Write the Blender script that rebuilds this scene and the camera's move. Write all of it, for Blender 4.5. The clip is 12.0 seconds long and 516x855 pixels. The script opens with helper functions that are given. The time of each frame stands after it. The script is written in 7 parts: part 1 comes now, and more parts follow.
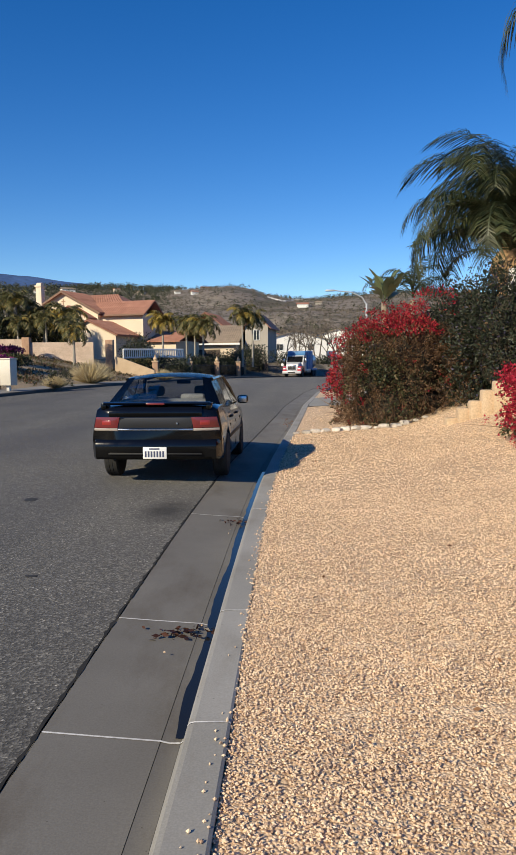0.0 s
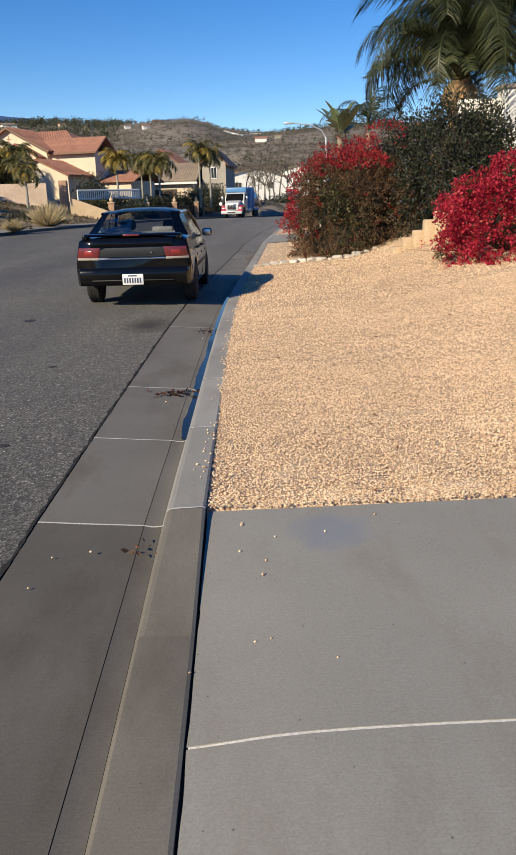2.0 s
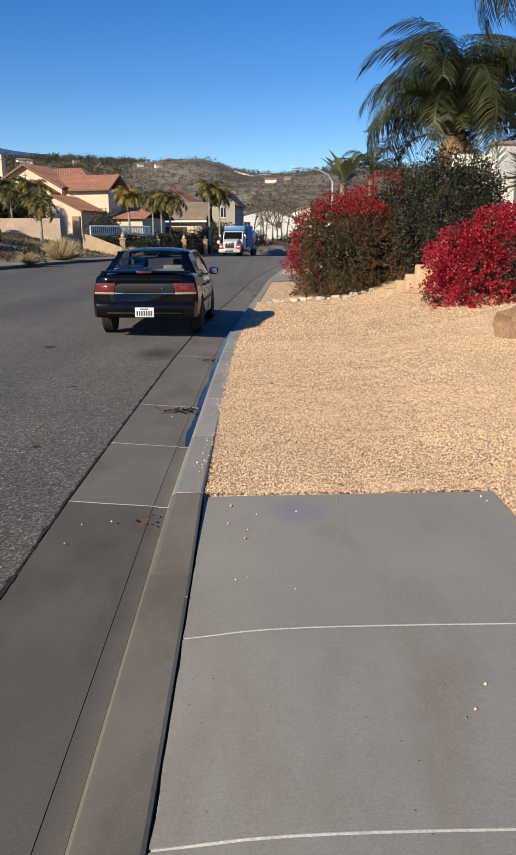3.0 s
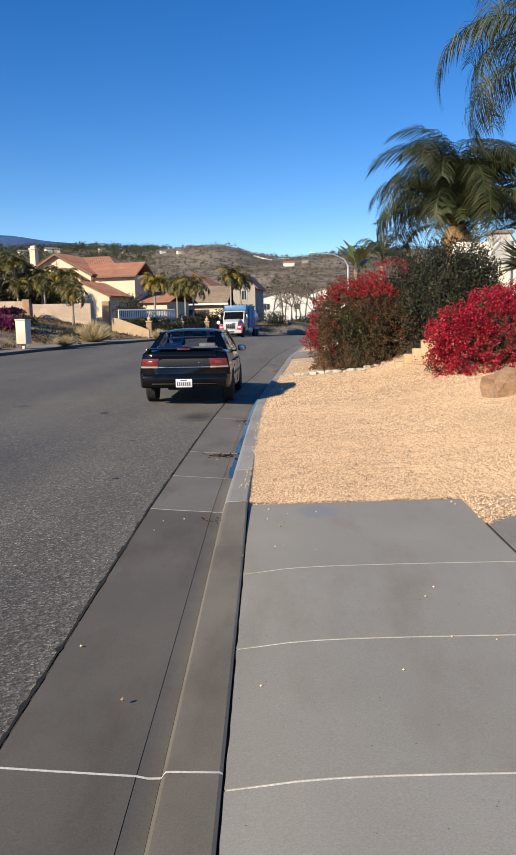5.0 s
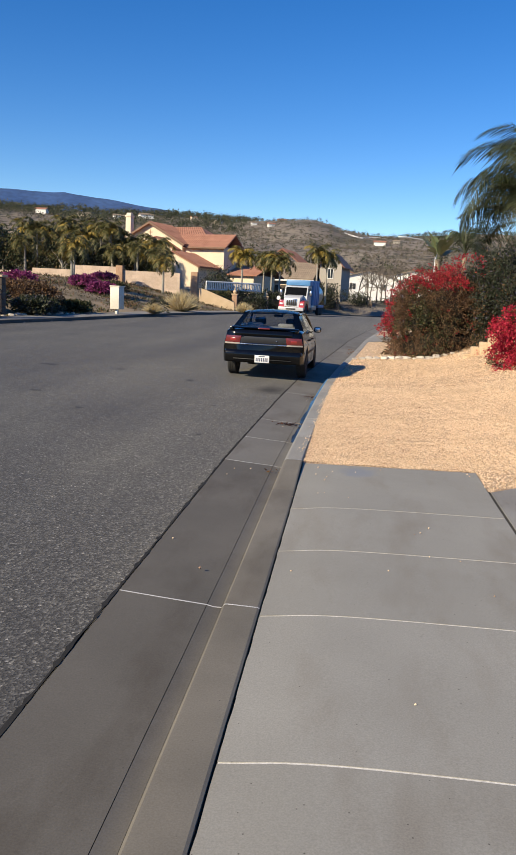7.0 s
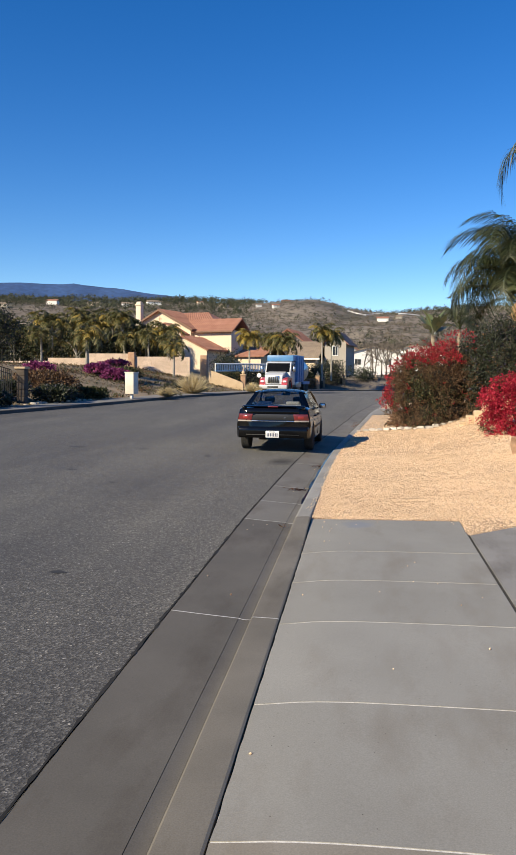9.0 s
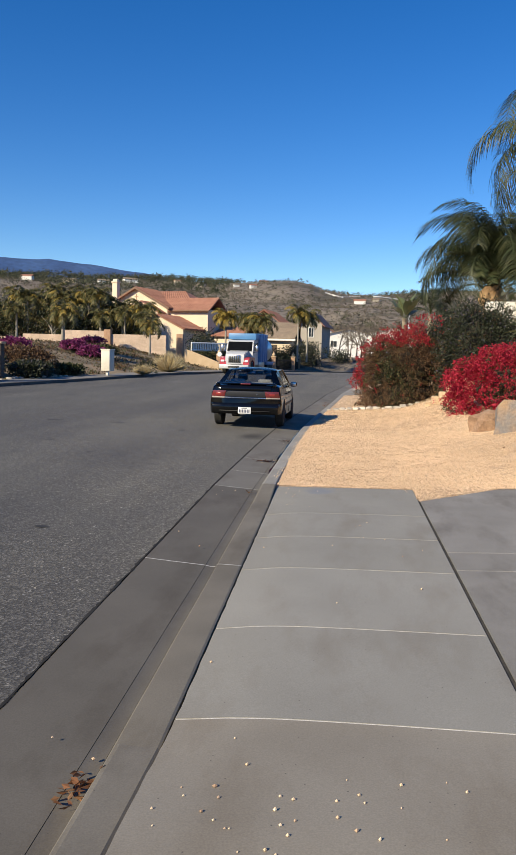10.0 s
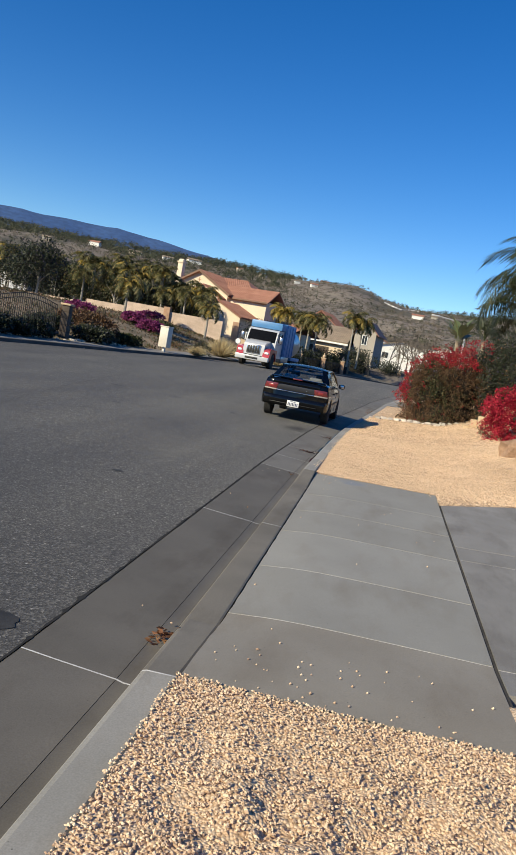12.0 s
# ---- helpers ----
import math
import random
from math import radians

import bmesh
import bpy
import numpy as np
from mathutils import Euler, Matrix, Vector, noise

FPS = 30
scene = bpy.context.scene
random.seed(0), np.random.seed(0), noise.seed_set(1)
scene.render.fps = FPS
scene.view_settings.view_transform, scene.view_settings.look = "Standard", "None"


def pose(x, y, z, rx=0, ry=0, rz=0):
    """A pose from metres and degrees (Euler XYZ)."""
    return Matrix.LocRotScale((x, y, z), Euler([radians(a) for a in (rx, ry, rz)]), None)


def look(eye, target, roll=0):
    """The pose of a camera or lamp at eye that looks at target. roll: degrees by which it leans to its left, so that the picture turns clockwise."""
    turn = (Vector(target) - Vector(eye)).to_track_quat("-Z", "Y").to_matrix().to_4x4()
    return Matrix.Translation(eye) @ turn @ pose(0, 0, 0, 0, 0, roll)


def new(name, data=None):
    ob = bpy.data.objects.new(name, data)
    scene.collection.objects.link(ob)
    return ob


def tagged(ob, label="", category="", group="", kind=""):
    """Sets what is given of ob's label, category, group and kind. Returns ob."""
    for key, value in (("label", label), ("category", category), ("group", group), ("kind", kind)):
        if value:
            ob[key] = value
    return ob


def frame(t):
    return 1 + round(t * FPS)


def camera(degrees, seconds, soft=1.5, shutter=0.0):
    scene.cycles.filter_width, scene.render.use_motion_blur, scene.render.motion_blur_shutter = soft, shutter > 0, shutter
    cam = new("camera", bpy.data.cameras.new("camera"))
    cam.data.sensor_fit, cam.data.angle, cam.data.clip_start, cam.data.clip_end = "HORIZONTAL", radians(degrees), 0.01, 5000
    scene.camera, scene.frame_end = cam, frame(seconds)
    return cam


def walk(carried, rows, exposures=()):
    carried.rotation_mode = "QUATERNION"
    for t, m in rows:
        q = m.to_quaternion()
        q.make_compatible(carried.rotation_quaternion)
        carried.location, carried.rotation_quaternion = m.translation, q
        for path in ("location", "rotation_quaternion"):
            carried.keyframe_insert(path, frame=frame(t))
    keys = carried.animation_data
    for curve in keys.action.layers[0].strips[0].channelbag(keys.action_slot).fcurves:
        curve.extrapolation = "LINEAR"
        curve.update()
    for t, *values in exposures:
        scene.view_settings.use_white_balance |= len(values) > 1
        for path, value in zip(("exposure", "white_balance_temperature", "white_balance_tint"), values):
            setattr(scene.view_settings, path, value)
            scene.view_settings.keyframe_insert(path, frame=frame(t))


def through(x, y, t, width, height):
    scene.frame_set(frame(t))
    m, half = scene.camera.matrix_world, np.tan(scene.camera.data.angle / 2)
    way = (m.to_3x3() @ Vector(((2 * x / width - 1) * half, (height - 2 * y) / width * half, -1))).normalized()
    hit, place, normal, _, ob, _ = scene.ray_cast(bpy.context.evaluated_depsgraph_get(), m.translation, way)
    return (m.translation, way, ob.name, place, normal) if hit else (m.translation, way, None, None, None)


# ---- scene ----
cam = camera(38.2, 12.0, 1.0)
METRES, EYE, TILT, LEAN, TURN = 9.494, 1.5, 0.0, -2.8, 2.7
ROWS = [
    (0.0, 0.0, 0.0, 0.0, -0.27, -4.85, 3.24),
    (0.5, -0.0108, -0.035, -0.0004, -1.75, -7.06, 0.57),
    (1.0, -0.0187, -0.0802, -0.0081, -1.42, -9.74, 4.67),
    (1.5, -0.012, -0.1281, -0.0079, -0.05, -9.15, 4.82),
    (2.0, -0.0091, -0.1757, -0.0115, -3.37, -16.84, 4.26),
    (2.5, -0.0005, -0.2263, -0.004, -3.27, -15.27, 2.8),
    (4.5, -0.0234, -0.4131, -0.0057, -1.4, -10.67, 3.98),
    (5.0, -0.0215, -0.459, -0.0041, -1.29, -7.98, 3.7),
    (5.5, -0.0279, -0.5017, 0.0025, 3.74, -7.44, 2.66),
    (6.0, -0.0199, -0.5419, 0.0078, 5.4, -7.32, 2.54),
    (6.5, -0.0174, -0.5778, 0.0118, 7.56, -7.3, 2.28),
    (7.0, -0.0029, -0.6216, 0.0137, 5.16, -9.63, -0.1),
    (9.0, 0.0086, -0.7681, 0.0189, 5.76, -3.63, 2.3),
    (9.5, 0.0186, -0.8003, 0.0095, 4.78, -5.03, 1.99),
    (10.0, 0.0227, -0.838, 0.0127, 3.95, -5.17, 1.22),
    (10.5, 0.0087, -0.8676, 0.0077, 9.17, -7.12, 1.12),
    (11.0, 0.0089, -0.9071, 0.005, 3.93, -10.14, -6.64),
    (11.5, 0.0166, -0.9333, 0.011, 7.95, -9.12, -2.95),
    (12.0, 0.0156, -0.9699, 0.0114, 7.71, -5.74, -7.6),
]
walk(cam, [(t, pose(0, 0, EYE, TILT, LEAN, TURN) @ pose(METRES * x, METRES * y, METRES * z, 90 + pitch, roll, yaw)) for t, x, y, z, yaw, pitch, roll in ROWS],
     [(0.0, -0.05, 7700, 4), (0.6, -0.1, 7700, 3), (1.6, 0.05, 7800, 4), (2.5, -0.06, 8000, 5), (4.5, 0.12, 8050, 5), (5.6, 0.17, 8000, 5), (7.0, 0.16, 8050, 5), (9.0, 0.22, 8000, 4), (9.5, 0.16, 8000, 4), (10.5, 0.1, 7900, 4), (11.3, 0.04, 7700, 2), (12.0, 0.04, 7700, 1)])


# ---- world, sun, exposure ----
SUN = Vector((-1.15, -1.35, 1.0)).normalized()      # towards the sun
world = bpy.data.worlds.new("sky")
scene.world = world
world.use_nodes = True
wn = world.node_tree
sky = wn.nodes.new("ShaderNodeTexSky")
sky.sky_type = 'NISHITA'
sky.sun_disc = False
sky.sun_elevation = math.asin(SUN.z)
sky.sun_rotation = math.atan2(SUN.x, SUN.y)
sky.altitude = 1500
sky.air_density, sky.dust_density, sky.ozone_density = 1.0, 0.0, 4.0
wn.nodes["Background"].inputs[1].default_value = 0.163
deep = wn.nodes.new("ShaderNodeHueSaturation")
deep.inputs["Saturation"].default_value = 1.33
deep.inputs["Hue"].default_value = 0.5142
wn.links.new(sky.outputs[0], deep.inputs["Color"])
wn.links.new(deep.outputs[0], wn.nodes["Background"].inputs[0])
sun = new("sun", bpy.data.lights.new("sun", 'SUN'))
sun.data.energy, sun.data.angle, sun.data.color = 5.6, radians(0.55), (1.0, 0.92, 0.8)
sun.matrix_world = look(SUN * 50, (0, 0, 0))

# ---- materials ----


def ramp_node(nt, fac, stops):
    r = nt.nodes.new("ShaderNodeValToRGB")
    e = r.color_ramp.elements
    while len(e) < len(stops):
        e.new(0.5)
    for i, (p, c) in enumerate(stops):
        e[i].position, e[i].color = p, (*c, 1)
    nt.links.new(fac, r.inputs[0])
    return r.outputs[0]


def tex_noise(nt, vec, scale, detail=4.0, rough=0.55):
    n = nt.nodes.new("ShaderNodeTexNoise")
    n.inputs["Scale"].default_value, n.inputs["Detail"].default_value, n.inputs["Roughness"].default_value = scale, detail, rough
    nt.links.new(vec, n.inputs["Vector"])
    return n.outputs["Fac"]


def tex_voronoi(nt, vec, scale, out="Distance"):
    n = nt.nodes.new("ShaderNodeTexVoronoi")
    n.inputs["Scale"].default_value = scale
    nt.links.new(vec, n.inputs["Vector"])
    return n.outputs[out]


def mix_rgb(nt, a, b, fac, mode='MIX'):
    m = nt.nodes.new("ShaderNodeMix")
    m.data_type, m.blend_type = 'RGBA', mode
    for v, s in ((a, m.inputs[6]), (b, m.inputs[7]), (fac, m.inputs[0])):
        if isinstance(v, bpy.types.NodeSocket):
            nt.links.new(v, s)
        elif isinstance(v, tuple):
            s.default_value = (*v, 1)
        else:
            s.default_value = v
    return m.outputs[2]


def coords(nt, scale=(1, 1, 1)):
    c = nt.nodes.new("ShaderNodeTexCoord")
    m = nt.nodes.new("ShaderNodeMapping")
    m.inputs["Scale"].default_value = scale
    nt.links.new(c.outputs["Object"], m.inputs["Vector"])
    return m.outputs["Vector"]


def scalar(nt, op, a, b=0.0):
    m = nt.nodes.new("ShaderNodeMath")
    m.operation = op
    for v, s in ((a, m.inputs[0]), (b, m.inputs[1])):
        if isinstance(v, bpy.types.NodeSocket):
            nt.links.new(v, s)
        else:
            s.default_value = v
    return m.outputs[0]


def mat_new(name, colour=(0.5, 0.5, 0.5), rough=0.7, metal=0.0, coat=0.0):
    m = bpy.data.materials.new(name)
    m.use_nodes = True
    b = m.node_tree.nodes["Principled BSDF"]
    b.inputs["Base Color"].default_value = (*colour, 1)
    b.inputs["Roughness"].default_value, b.inputs["Metallic"].default_value = rough, metal
    b.inputs["Coat Weight"].default_value = coat
    b.inputs["Coat Roughness"].default_value = 0.04
    return m, m.node_tree, b


def bump(nt, b, height, strength=0.3, dist=0.01):
    n = nt.nodes.new("ShaderNodeBump")
    n.inputs["Strength"].default_value, n.inputs["Distance"].default_value = strength, dist
    nt.links.new(height, n.inputs["Height"])
    nt.links.new(n.outputs[0], b.inputs["Normal"])


def grained(name, c1, c2, scale=3.0, fine=60.0, rough=0.8, relief=0.25, dist=0.005, stretch=(1, 1, 1), spread=0.0, metal=0.0):
    """Two-scale variation between two colours, with a fine grain and relief; spread: variation between pieces."""
    m, nt, b = mat_new(name, c1, rough, metal)
    v = coords(nt, stretch)
    big = tex_noise(nt, v, scale, 5)
    small = tex_noise(nt, v, fine, 3)
    col = ramp_node(nt, big, [(0.3, c1), (0.7, c2)])
    g = ramp_node(nt, small, [(0.3, (0.78, 0.78, 0.78)), (0.7, (1.15, 1.15, 1.15))])
    col = mix_rgb(nt, col, g, 1.0, 'MULTIPLY')
    if spread:
        info = nt.nodes.new("ShaderNodeObjectInfo")
        r = ramp_node(nt, info.outputs["Random"], [(0.0, (1 - spread,) * 3), (1.0, (1 + spread,) * 3)])
        col = mix_rgb(nt, col, r, 1.0, 'MULTIPLY')
    nt.links.new(col, b.inputs["Base Color"])
    bump(nt, b, small, relief, dist)
    return m


def leafy(name, stops, rough=0.55, through=0.15):
    """Leaves: each island takes its own tone."""
    m, nt, b = mat_new(name, stops[0][1], rough)
    geo = nt.nodes.new("ShaderNodeNewGeometry")
    nt.links.new(ramp_node(nt, geo.outputs["Random Per Island"], stops), b.inputs["Base Color"])
    b.inputs["Specular IOR Level"].default_value = 0.35
    tr = nt.nodes.new("ShaderNodeBsdfTranslucent")
    nt.links.new(ramp_node(nt, geo.outputs["Random Per Island"], stops), tr.inputs[0])
    mx = nt.nodes.new("ShaderNodeMixShader")
    mx.inputs[0].default_value = through
    nt.links.new(b.outputs[0], mx.inputs[1])
    nt.links.new(tr.outputs[0], mx.inputs[2])
    nt.links.new(mx.outputs[0], nt.nodes["Material Output"].inputs[0])
    return m


def make_asphalt():
    m, nt, b = mat_new("asphalt", (0.06, 0.06, 0.06), 0.8)
    v = coords(nt)
    cells = nt.nodes.new("ShaderNodeTexVoronoi")
    cells.inputs["Scale"].default_value = 80
    nt.links.new(v, cells.inputs["Vector"])
    stone = ramp_node(nt, cells.outputs["Color"], [(0.0, (0.03, 0.029, 0.0275)), (0.45, (0.063, 0.061, 0.0585)), (0.74, (0.11, 0.1065, 0.1015)), (0.91, (0.19, 0.184, 0.174)), (1.0, (0.5, 0.48, 0.46))])
    big = ramp_node(nt, tex_noise(nt, v, 0.35, 4), [(0.3, (0.86, 0.86, 0.88)), (0.7, (1.12, 1.11, 1.08))])
    lane = coords(nt, (0.55, 0.035, 1))
    tracks = ramp_node(nt, tex_noise(nt, lane, 1.0, 3), [(0.35, (0.78, 0.78, 0.8)), (0.65, (1.12, 1.12, 1.1))])
    col = mix_rgb(nt, mix_rgb(nt, stone, big, 1.0, 'MULTIPLY'), tracks, 1.0, 'MULTIPLY')
    spots = tex_noise(nt, v, 0.9, 2)
    col = mix_rgb(nt, col, (0.03, 0.03, 0.03), ramp_node(nt, spots, [(0.68, (0, 0, 0)), (0.74, (0.6, 0.6, 0.6))]))
    # an oil drip under the place where cars stop
    c = nt.nodes.new("ShaderNodeVectorMath")
    c.operation = 'SUBTRACT'
    nt.links.new(v, c.inputs[0])
    c.inputs[1].default_value = (-1.33, 7.85, -0.06)
    sc = nt.nodes.new("ShaderNodeVectorMath")
    sc.operation = 'MULTIPLY'
    nt.links.new(c.outputs[0], sc.inputs[0])
    sc.inputs[1].default_value = (1.5, 0.8, 0.0)
    ln = nt.nodes.new("ShaderNodeVectorMath")
    ln.operation = 'LENGTH'
    nt.links.new(sc.outputs[0], ln.inputs[0])
    d = scalar(nt, 'ADD', ln.outputs["Value"], scalar(nt, 'MULTIPLY', tex_noise(nt, v, 4, 4), 0.5))
    col = mix_rgb(nt, (0.022, 0.021, 0.02), col, ramp_node(nt, d, [(0.35, (0.12, 0.12, 0.12)), (0.9, (1, 1, 1))]))
    nt.links.new(col, b.inputs["Base Color"])
    b.inputs["Diffuse Roughness"].default_value = 1.0
    bump(nt, b, cells.outputs["Distance"], 0.65, 0.006)
    return m


def make_concrete(name, c1, c2, stain, damp=False):
    m, nt, b = mat_new(name, c1, 0.82)
    v = coords(nt)
    col = ramp_node(nt, tex_noise(nt, v, 1.1, 5), [(0.3, c1), (0.7, c2)])
    st = tex_noise(nt, coords(nt, (1.6, 0.55, 1)), 1.3, 6, 0.65)
    col = mix_rgb(nt, col, stain, ramp_node(nt, st, [(0.5, (0, 0, 0)), (0.72, (0.75, 0.75, 0.75))]))
    broom = tex_noise(nt, coords(nt, (8, 120, 1)), 1.0, 2)
    g = tex_noise(nt, v, 130, 3)
    col = mix_rgb(nt, col, ramp_node(nt, g, [(0.3, (0.86, 0.86, 0.86)), (0.7, (1.1, 1.1, 1.1))]), 1.0, 'MULTIPLY')
    pits = tex_voronoi(nt, v, 14)
    col = mix_rgb(nt, (0.09, 0.08, 0.07), col, ramp_node(nt, pits, [(0.03, (0, 0, 0)), (0.06, (1, 1, 1))]))
    if damp:        # a bluish spill mark on one bay
        c = nt.nodes.new("ShaderNodeVectorMath")
        c.operation = 'SUBTRACT'
        nt.links.new(v, c.inputs[0])
        c.inputs[1].default_value = (0.34, 1.42, 0.03)
        ln = nt.nodes.new("ShaderNodeVectorMath")
        ln.operation = 'LENGTH'
        nt.links.new(c.outputs[0], ln.inputs[0])
        d = scalar(nt, 'ADD', ln.outputs["Value"], scalar(nt, 'MULTIPLY', tex_noise(nt, v, 5, 4), 0.35))
        col = mix_rgb(nt, (0.2, 0.225, 0.27), col, ramp_node(nt, d, [(0.28, (0.35, 0.35, 0.35)), (0.4, (1, 1, 1))]))
    info = nt.nodes.new("ShaderNodeObjectInfo")
    col = mix_rgb(nt, col, ramp_node(nt, info.outputs["Random"], [(0, (0.92, 0.915, 0.905)), (1, (1.07, 1.07, 1.07))]), 1.0, 'MULTIPLY')
    nt.links.new(col, b.inputs["Base Color"])
    bump(nt, b, mix_rgb(nt, broom, g, 0.5), 0.25, 0.003)
    return m


def make_gravel(name, islands):
    m, nt, b = mat_new(name, (0.6, 0.48, 0.34), 0.85)
    stops = [(0.0, (0.3, 0.19, 0.13)), (0.2, (0.66, 0.46, 0.3)), (0.5, (0.8, 0.6, 0.41)), (0.8, (0.84, 0.67, 0.48)), (0.9, (0.6, 0.41, 0.28)), (1.0, (0.24, 0.19, 0.16))]
    v = coords(nt)
    if islands:
        geo = nt.nodes.new("ShaderNodeNewGeometry")
        col = ramp_node(nt, geo.outputs["Random Per Island"], stops)
    else:
        cells = nt.nodes.new("ShaderNodeTexVoronoi")
        cells.inputs["Scale"].default_value = 70
        nt.links.new(v, cells.inputs["Vector"])
        col = ramp_node(nt, cells.outputs["Color"], stops)
        # shade between stones painted in: colour darkens towards the cell edges
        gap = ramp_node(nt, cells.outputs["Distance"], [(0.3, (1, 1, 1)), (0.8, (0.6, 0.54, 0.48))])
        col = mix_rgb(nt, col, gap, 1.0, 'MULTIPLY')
        bump(nt, b, cells.outputs["Distance"], 0.8, -0.01)
    big = ramp_node(nt, tex_noise(nt, v, 0.8, 4), [(0.3, (0.9, 0.88, 0.86)), (0.7, (1.06, 1.05, 1.04))])
    nt.links.new(mix_rgb(nt, col, big, 1.0, 'MULTIPLY'), b.inputs["Base Color"])
    return m


def make_glass(name, tint, gloss=0.03):
    m = bpy.data.materials.new(name)
    m.use_nodes = True
    nt = m.node_tree
    nt.nodes.remove(nt.nodes["Principled BSDF"])
    tr = nt.nodes.new("ShaderNodeBsdfTransparent")
    tr.inputs[0].default_value = (*tint, 1)
    gl = nt.nodes.new("ShaderNodeBsdfGlossy")
    gl.inputs["Roughness"].default_value = gloss
    fr = nt.nodes.new("ShaderNodeFresnel")
    fr.inputs[0].default_value = 1.5
    mx = nt.nodes.new("ShaderNodeMixShader")
    nt.links.new(fr.outputs[0], mx.inputs[0])
    nt.links.new(tr.outputs[0], mx.inputs[1])
    nt.links.new(gl.outputs[0], mx.inputs[2])
    nt.links.new(mx.outputs[0], nt.nodes["Material Output"].inputs[0])
    return m


def make_scrub():
    """Dry hillside: brown scrub, darker brush, pale cuttings; colours paled to paint in haze."""
    m, nt, b = mat_new("dry_scrub", (0.14, 0.11, 0.08), 0.95)
    v = coords(nt)
    a = tex_noise(nt, v, 0.012, 6, 0.6)
    col = ramp_node(nt, a, [(0.25, (0.14, 0.115, 0.096)), (0.45, (0.2, 0.165, 0.135)), (0.6, (0.245, 0.205, 0.162)), (0.78, (0.34, 0.28, 0.21))])
    spots = tex_voronoi(nt, v, 0.16)
    f = tex_noise(nt, v, 0.3, 5, 0.75)
    dots = scalar(nt, 'ADD', spots, scalar(nt, 'MULTIPLY', f, 0.9))
    col = mix_rgb(nt, (0.045, 0.042, 0.03), col, ramp_node(nt, dots, [(0.68, (0.1, 0.1, 0.1)), (0.84, (1, 1, 1))]))
    belt = tex_noise(nt, v, 0.02, 4, 0.6)
    col = mix_rgb(nt, col, (0.06, 0.06, 0.04), ramp_node(nt, belt, [(0.5, (0, 0, 0)), (0.6, (0.65, 0.65, 0.65))]))
    nt.links.new(col, b.inputs["Base Color"])
    bump(nt, b, f, 0.8, 2.0)
    return m


M = {}
M["asphalt"] = make_asphalt()
M["gutter"] = make_concrete("gutter_concrete", (0.15, 0.138, 0.118), (0.195, 0.182, 0.158), (0.1, 0.08, 0.058))
M["gutter_worn"] = make_concrete("soiled_gutter_concrete", (0.11, 0.099, 0.082), (0.155, 0.14, 0.118), (0.078, 0.062, 0.045))
M["walk_tan"] = make_concrete("tan_walk_concrete", (0.225, 0.2, 0.163), (0.275, 0.25, 0.21), (0.19, 0.16, 0.122))
M["kerb"] = make_concrete("kerb_concrete", (0.27, 0.26, 0.235), (0.34, 0.325, 0.298), (0.2, 0.175, 0.14))
M["kerb_worn"] = make_concrete("soiled_kerb_concrete", (0.145, 0.13, 0.106), (0.225, 0.203, 0.168), (0.1, 0.082, 0.06))
# dirty far kerb, darkened further to paint in its shaded street face
M["kerb_shaded"] = make_concrete("shaded_far_kerb", (0.06, 0.054, 0.046), (0.1, 0.09, 0.078), (0.04, 0.034, 0.028))
M["walk"] = make_concrete("walk_concrete", (0.262, 0.252, 0.226), (0.3, 0.29, 0.262), (0.222, 0.2, 0.168), True)
M["drive"] = make_concrete("driveway_concrete", (0.2, 0.19, 0.175), (0.28, 0.268, 0.25), (0.13, 0.115, 0.1))
# pale fill painting the light that joint edges catch; also the hill track
M["joint"] = grained("pale_joint", (0.62, 0.6, 0.56), (0.72, 0.7, 0.66), 5, 80, 0.9)
M["crack"] = grained("dark_joint", (0.03, 0.028, 0.025), (0.07, 0.06, 0.05), 8, 60, 0.95)
M["tar"] = grained("old_tar", (0.02, 0.02, 0.02), (0.045, 0.043, 0.04), 6, 70, 0.8)
M["joint_gap"] = grained("open_joint", (0.008, 0.008, 0.008), (0.02, 0.018, 0.016), 8, 60, 0.95)
M["water"], _nt, _b = mat_new("wet_gutter_water", (0.012, 0.014, 0.018), 0.1)
_b.inputs["Specular IOR Level"].default_value = 0.11
M["gravel_bed"] = make_gravel("gravel_bed", False)
M["gravel"] = make_gravel("gravel_stones", True)
M["scrub"] = make_scrub()
M["verge"] = grained("dry_verge_soil", (0.12, 0.1, 0.06), (0.34, 0.25, 0.16), 0.45, 9, 0.95, 0.6, 0.03)
# distance haze painted into the mountain colour as blue
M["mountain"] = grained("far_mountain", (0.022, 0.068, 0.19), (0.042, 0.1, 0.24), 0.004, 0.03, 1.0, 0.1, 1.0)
M["stucco"] = grained("cream_stucco", (0.69, 0.57, 0.43), (0.75, 0.63, 0.48), 0.5, 30, 0.9, 0.3, 0.01)
M["stucco_grey"] = grained("grey_beige_stucco", (0.36, 0.32, 0.27), (0.42, 0.38, 0.33), 0.5, 30, 0.9)
M["white_wall"] = grained("white_stucco", (0.76, 0.74, 0.7), (0.82, 0.8, 0.77), 0.7, 40, 0.85)
M["trim"] = grained("brown_trim", (0.17, 0.1, 0.07), (0.24, 0.14, 0.09), 2, 30, 0.75)
M["tile"] = grained("terracotta_tile", (0.31, 0.135, 0.09), (0.42, 0.205, 0.14), 1.2, 12, 0.85, spread=0.12)
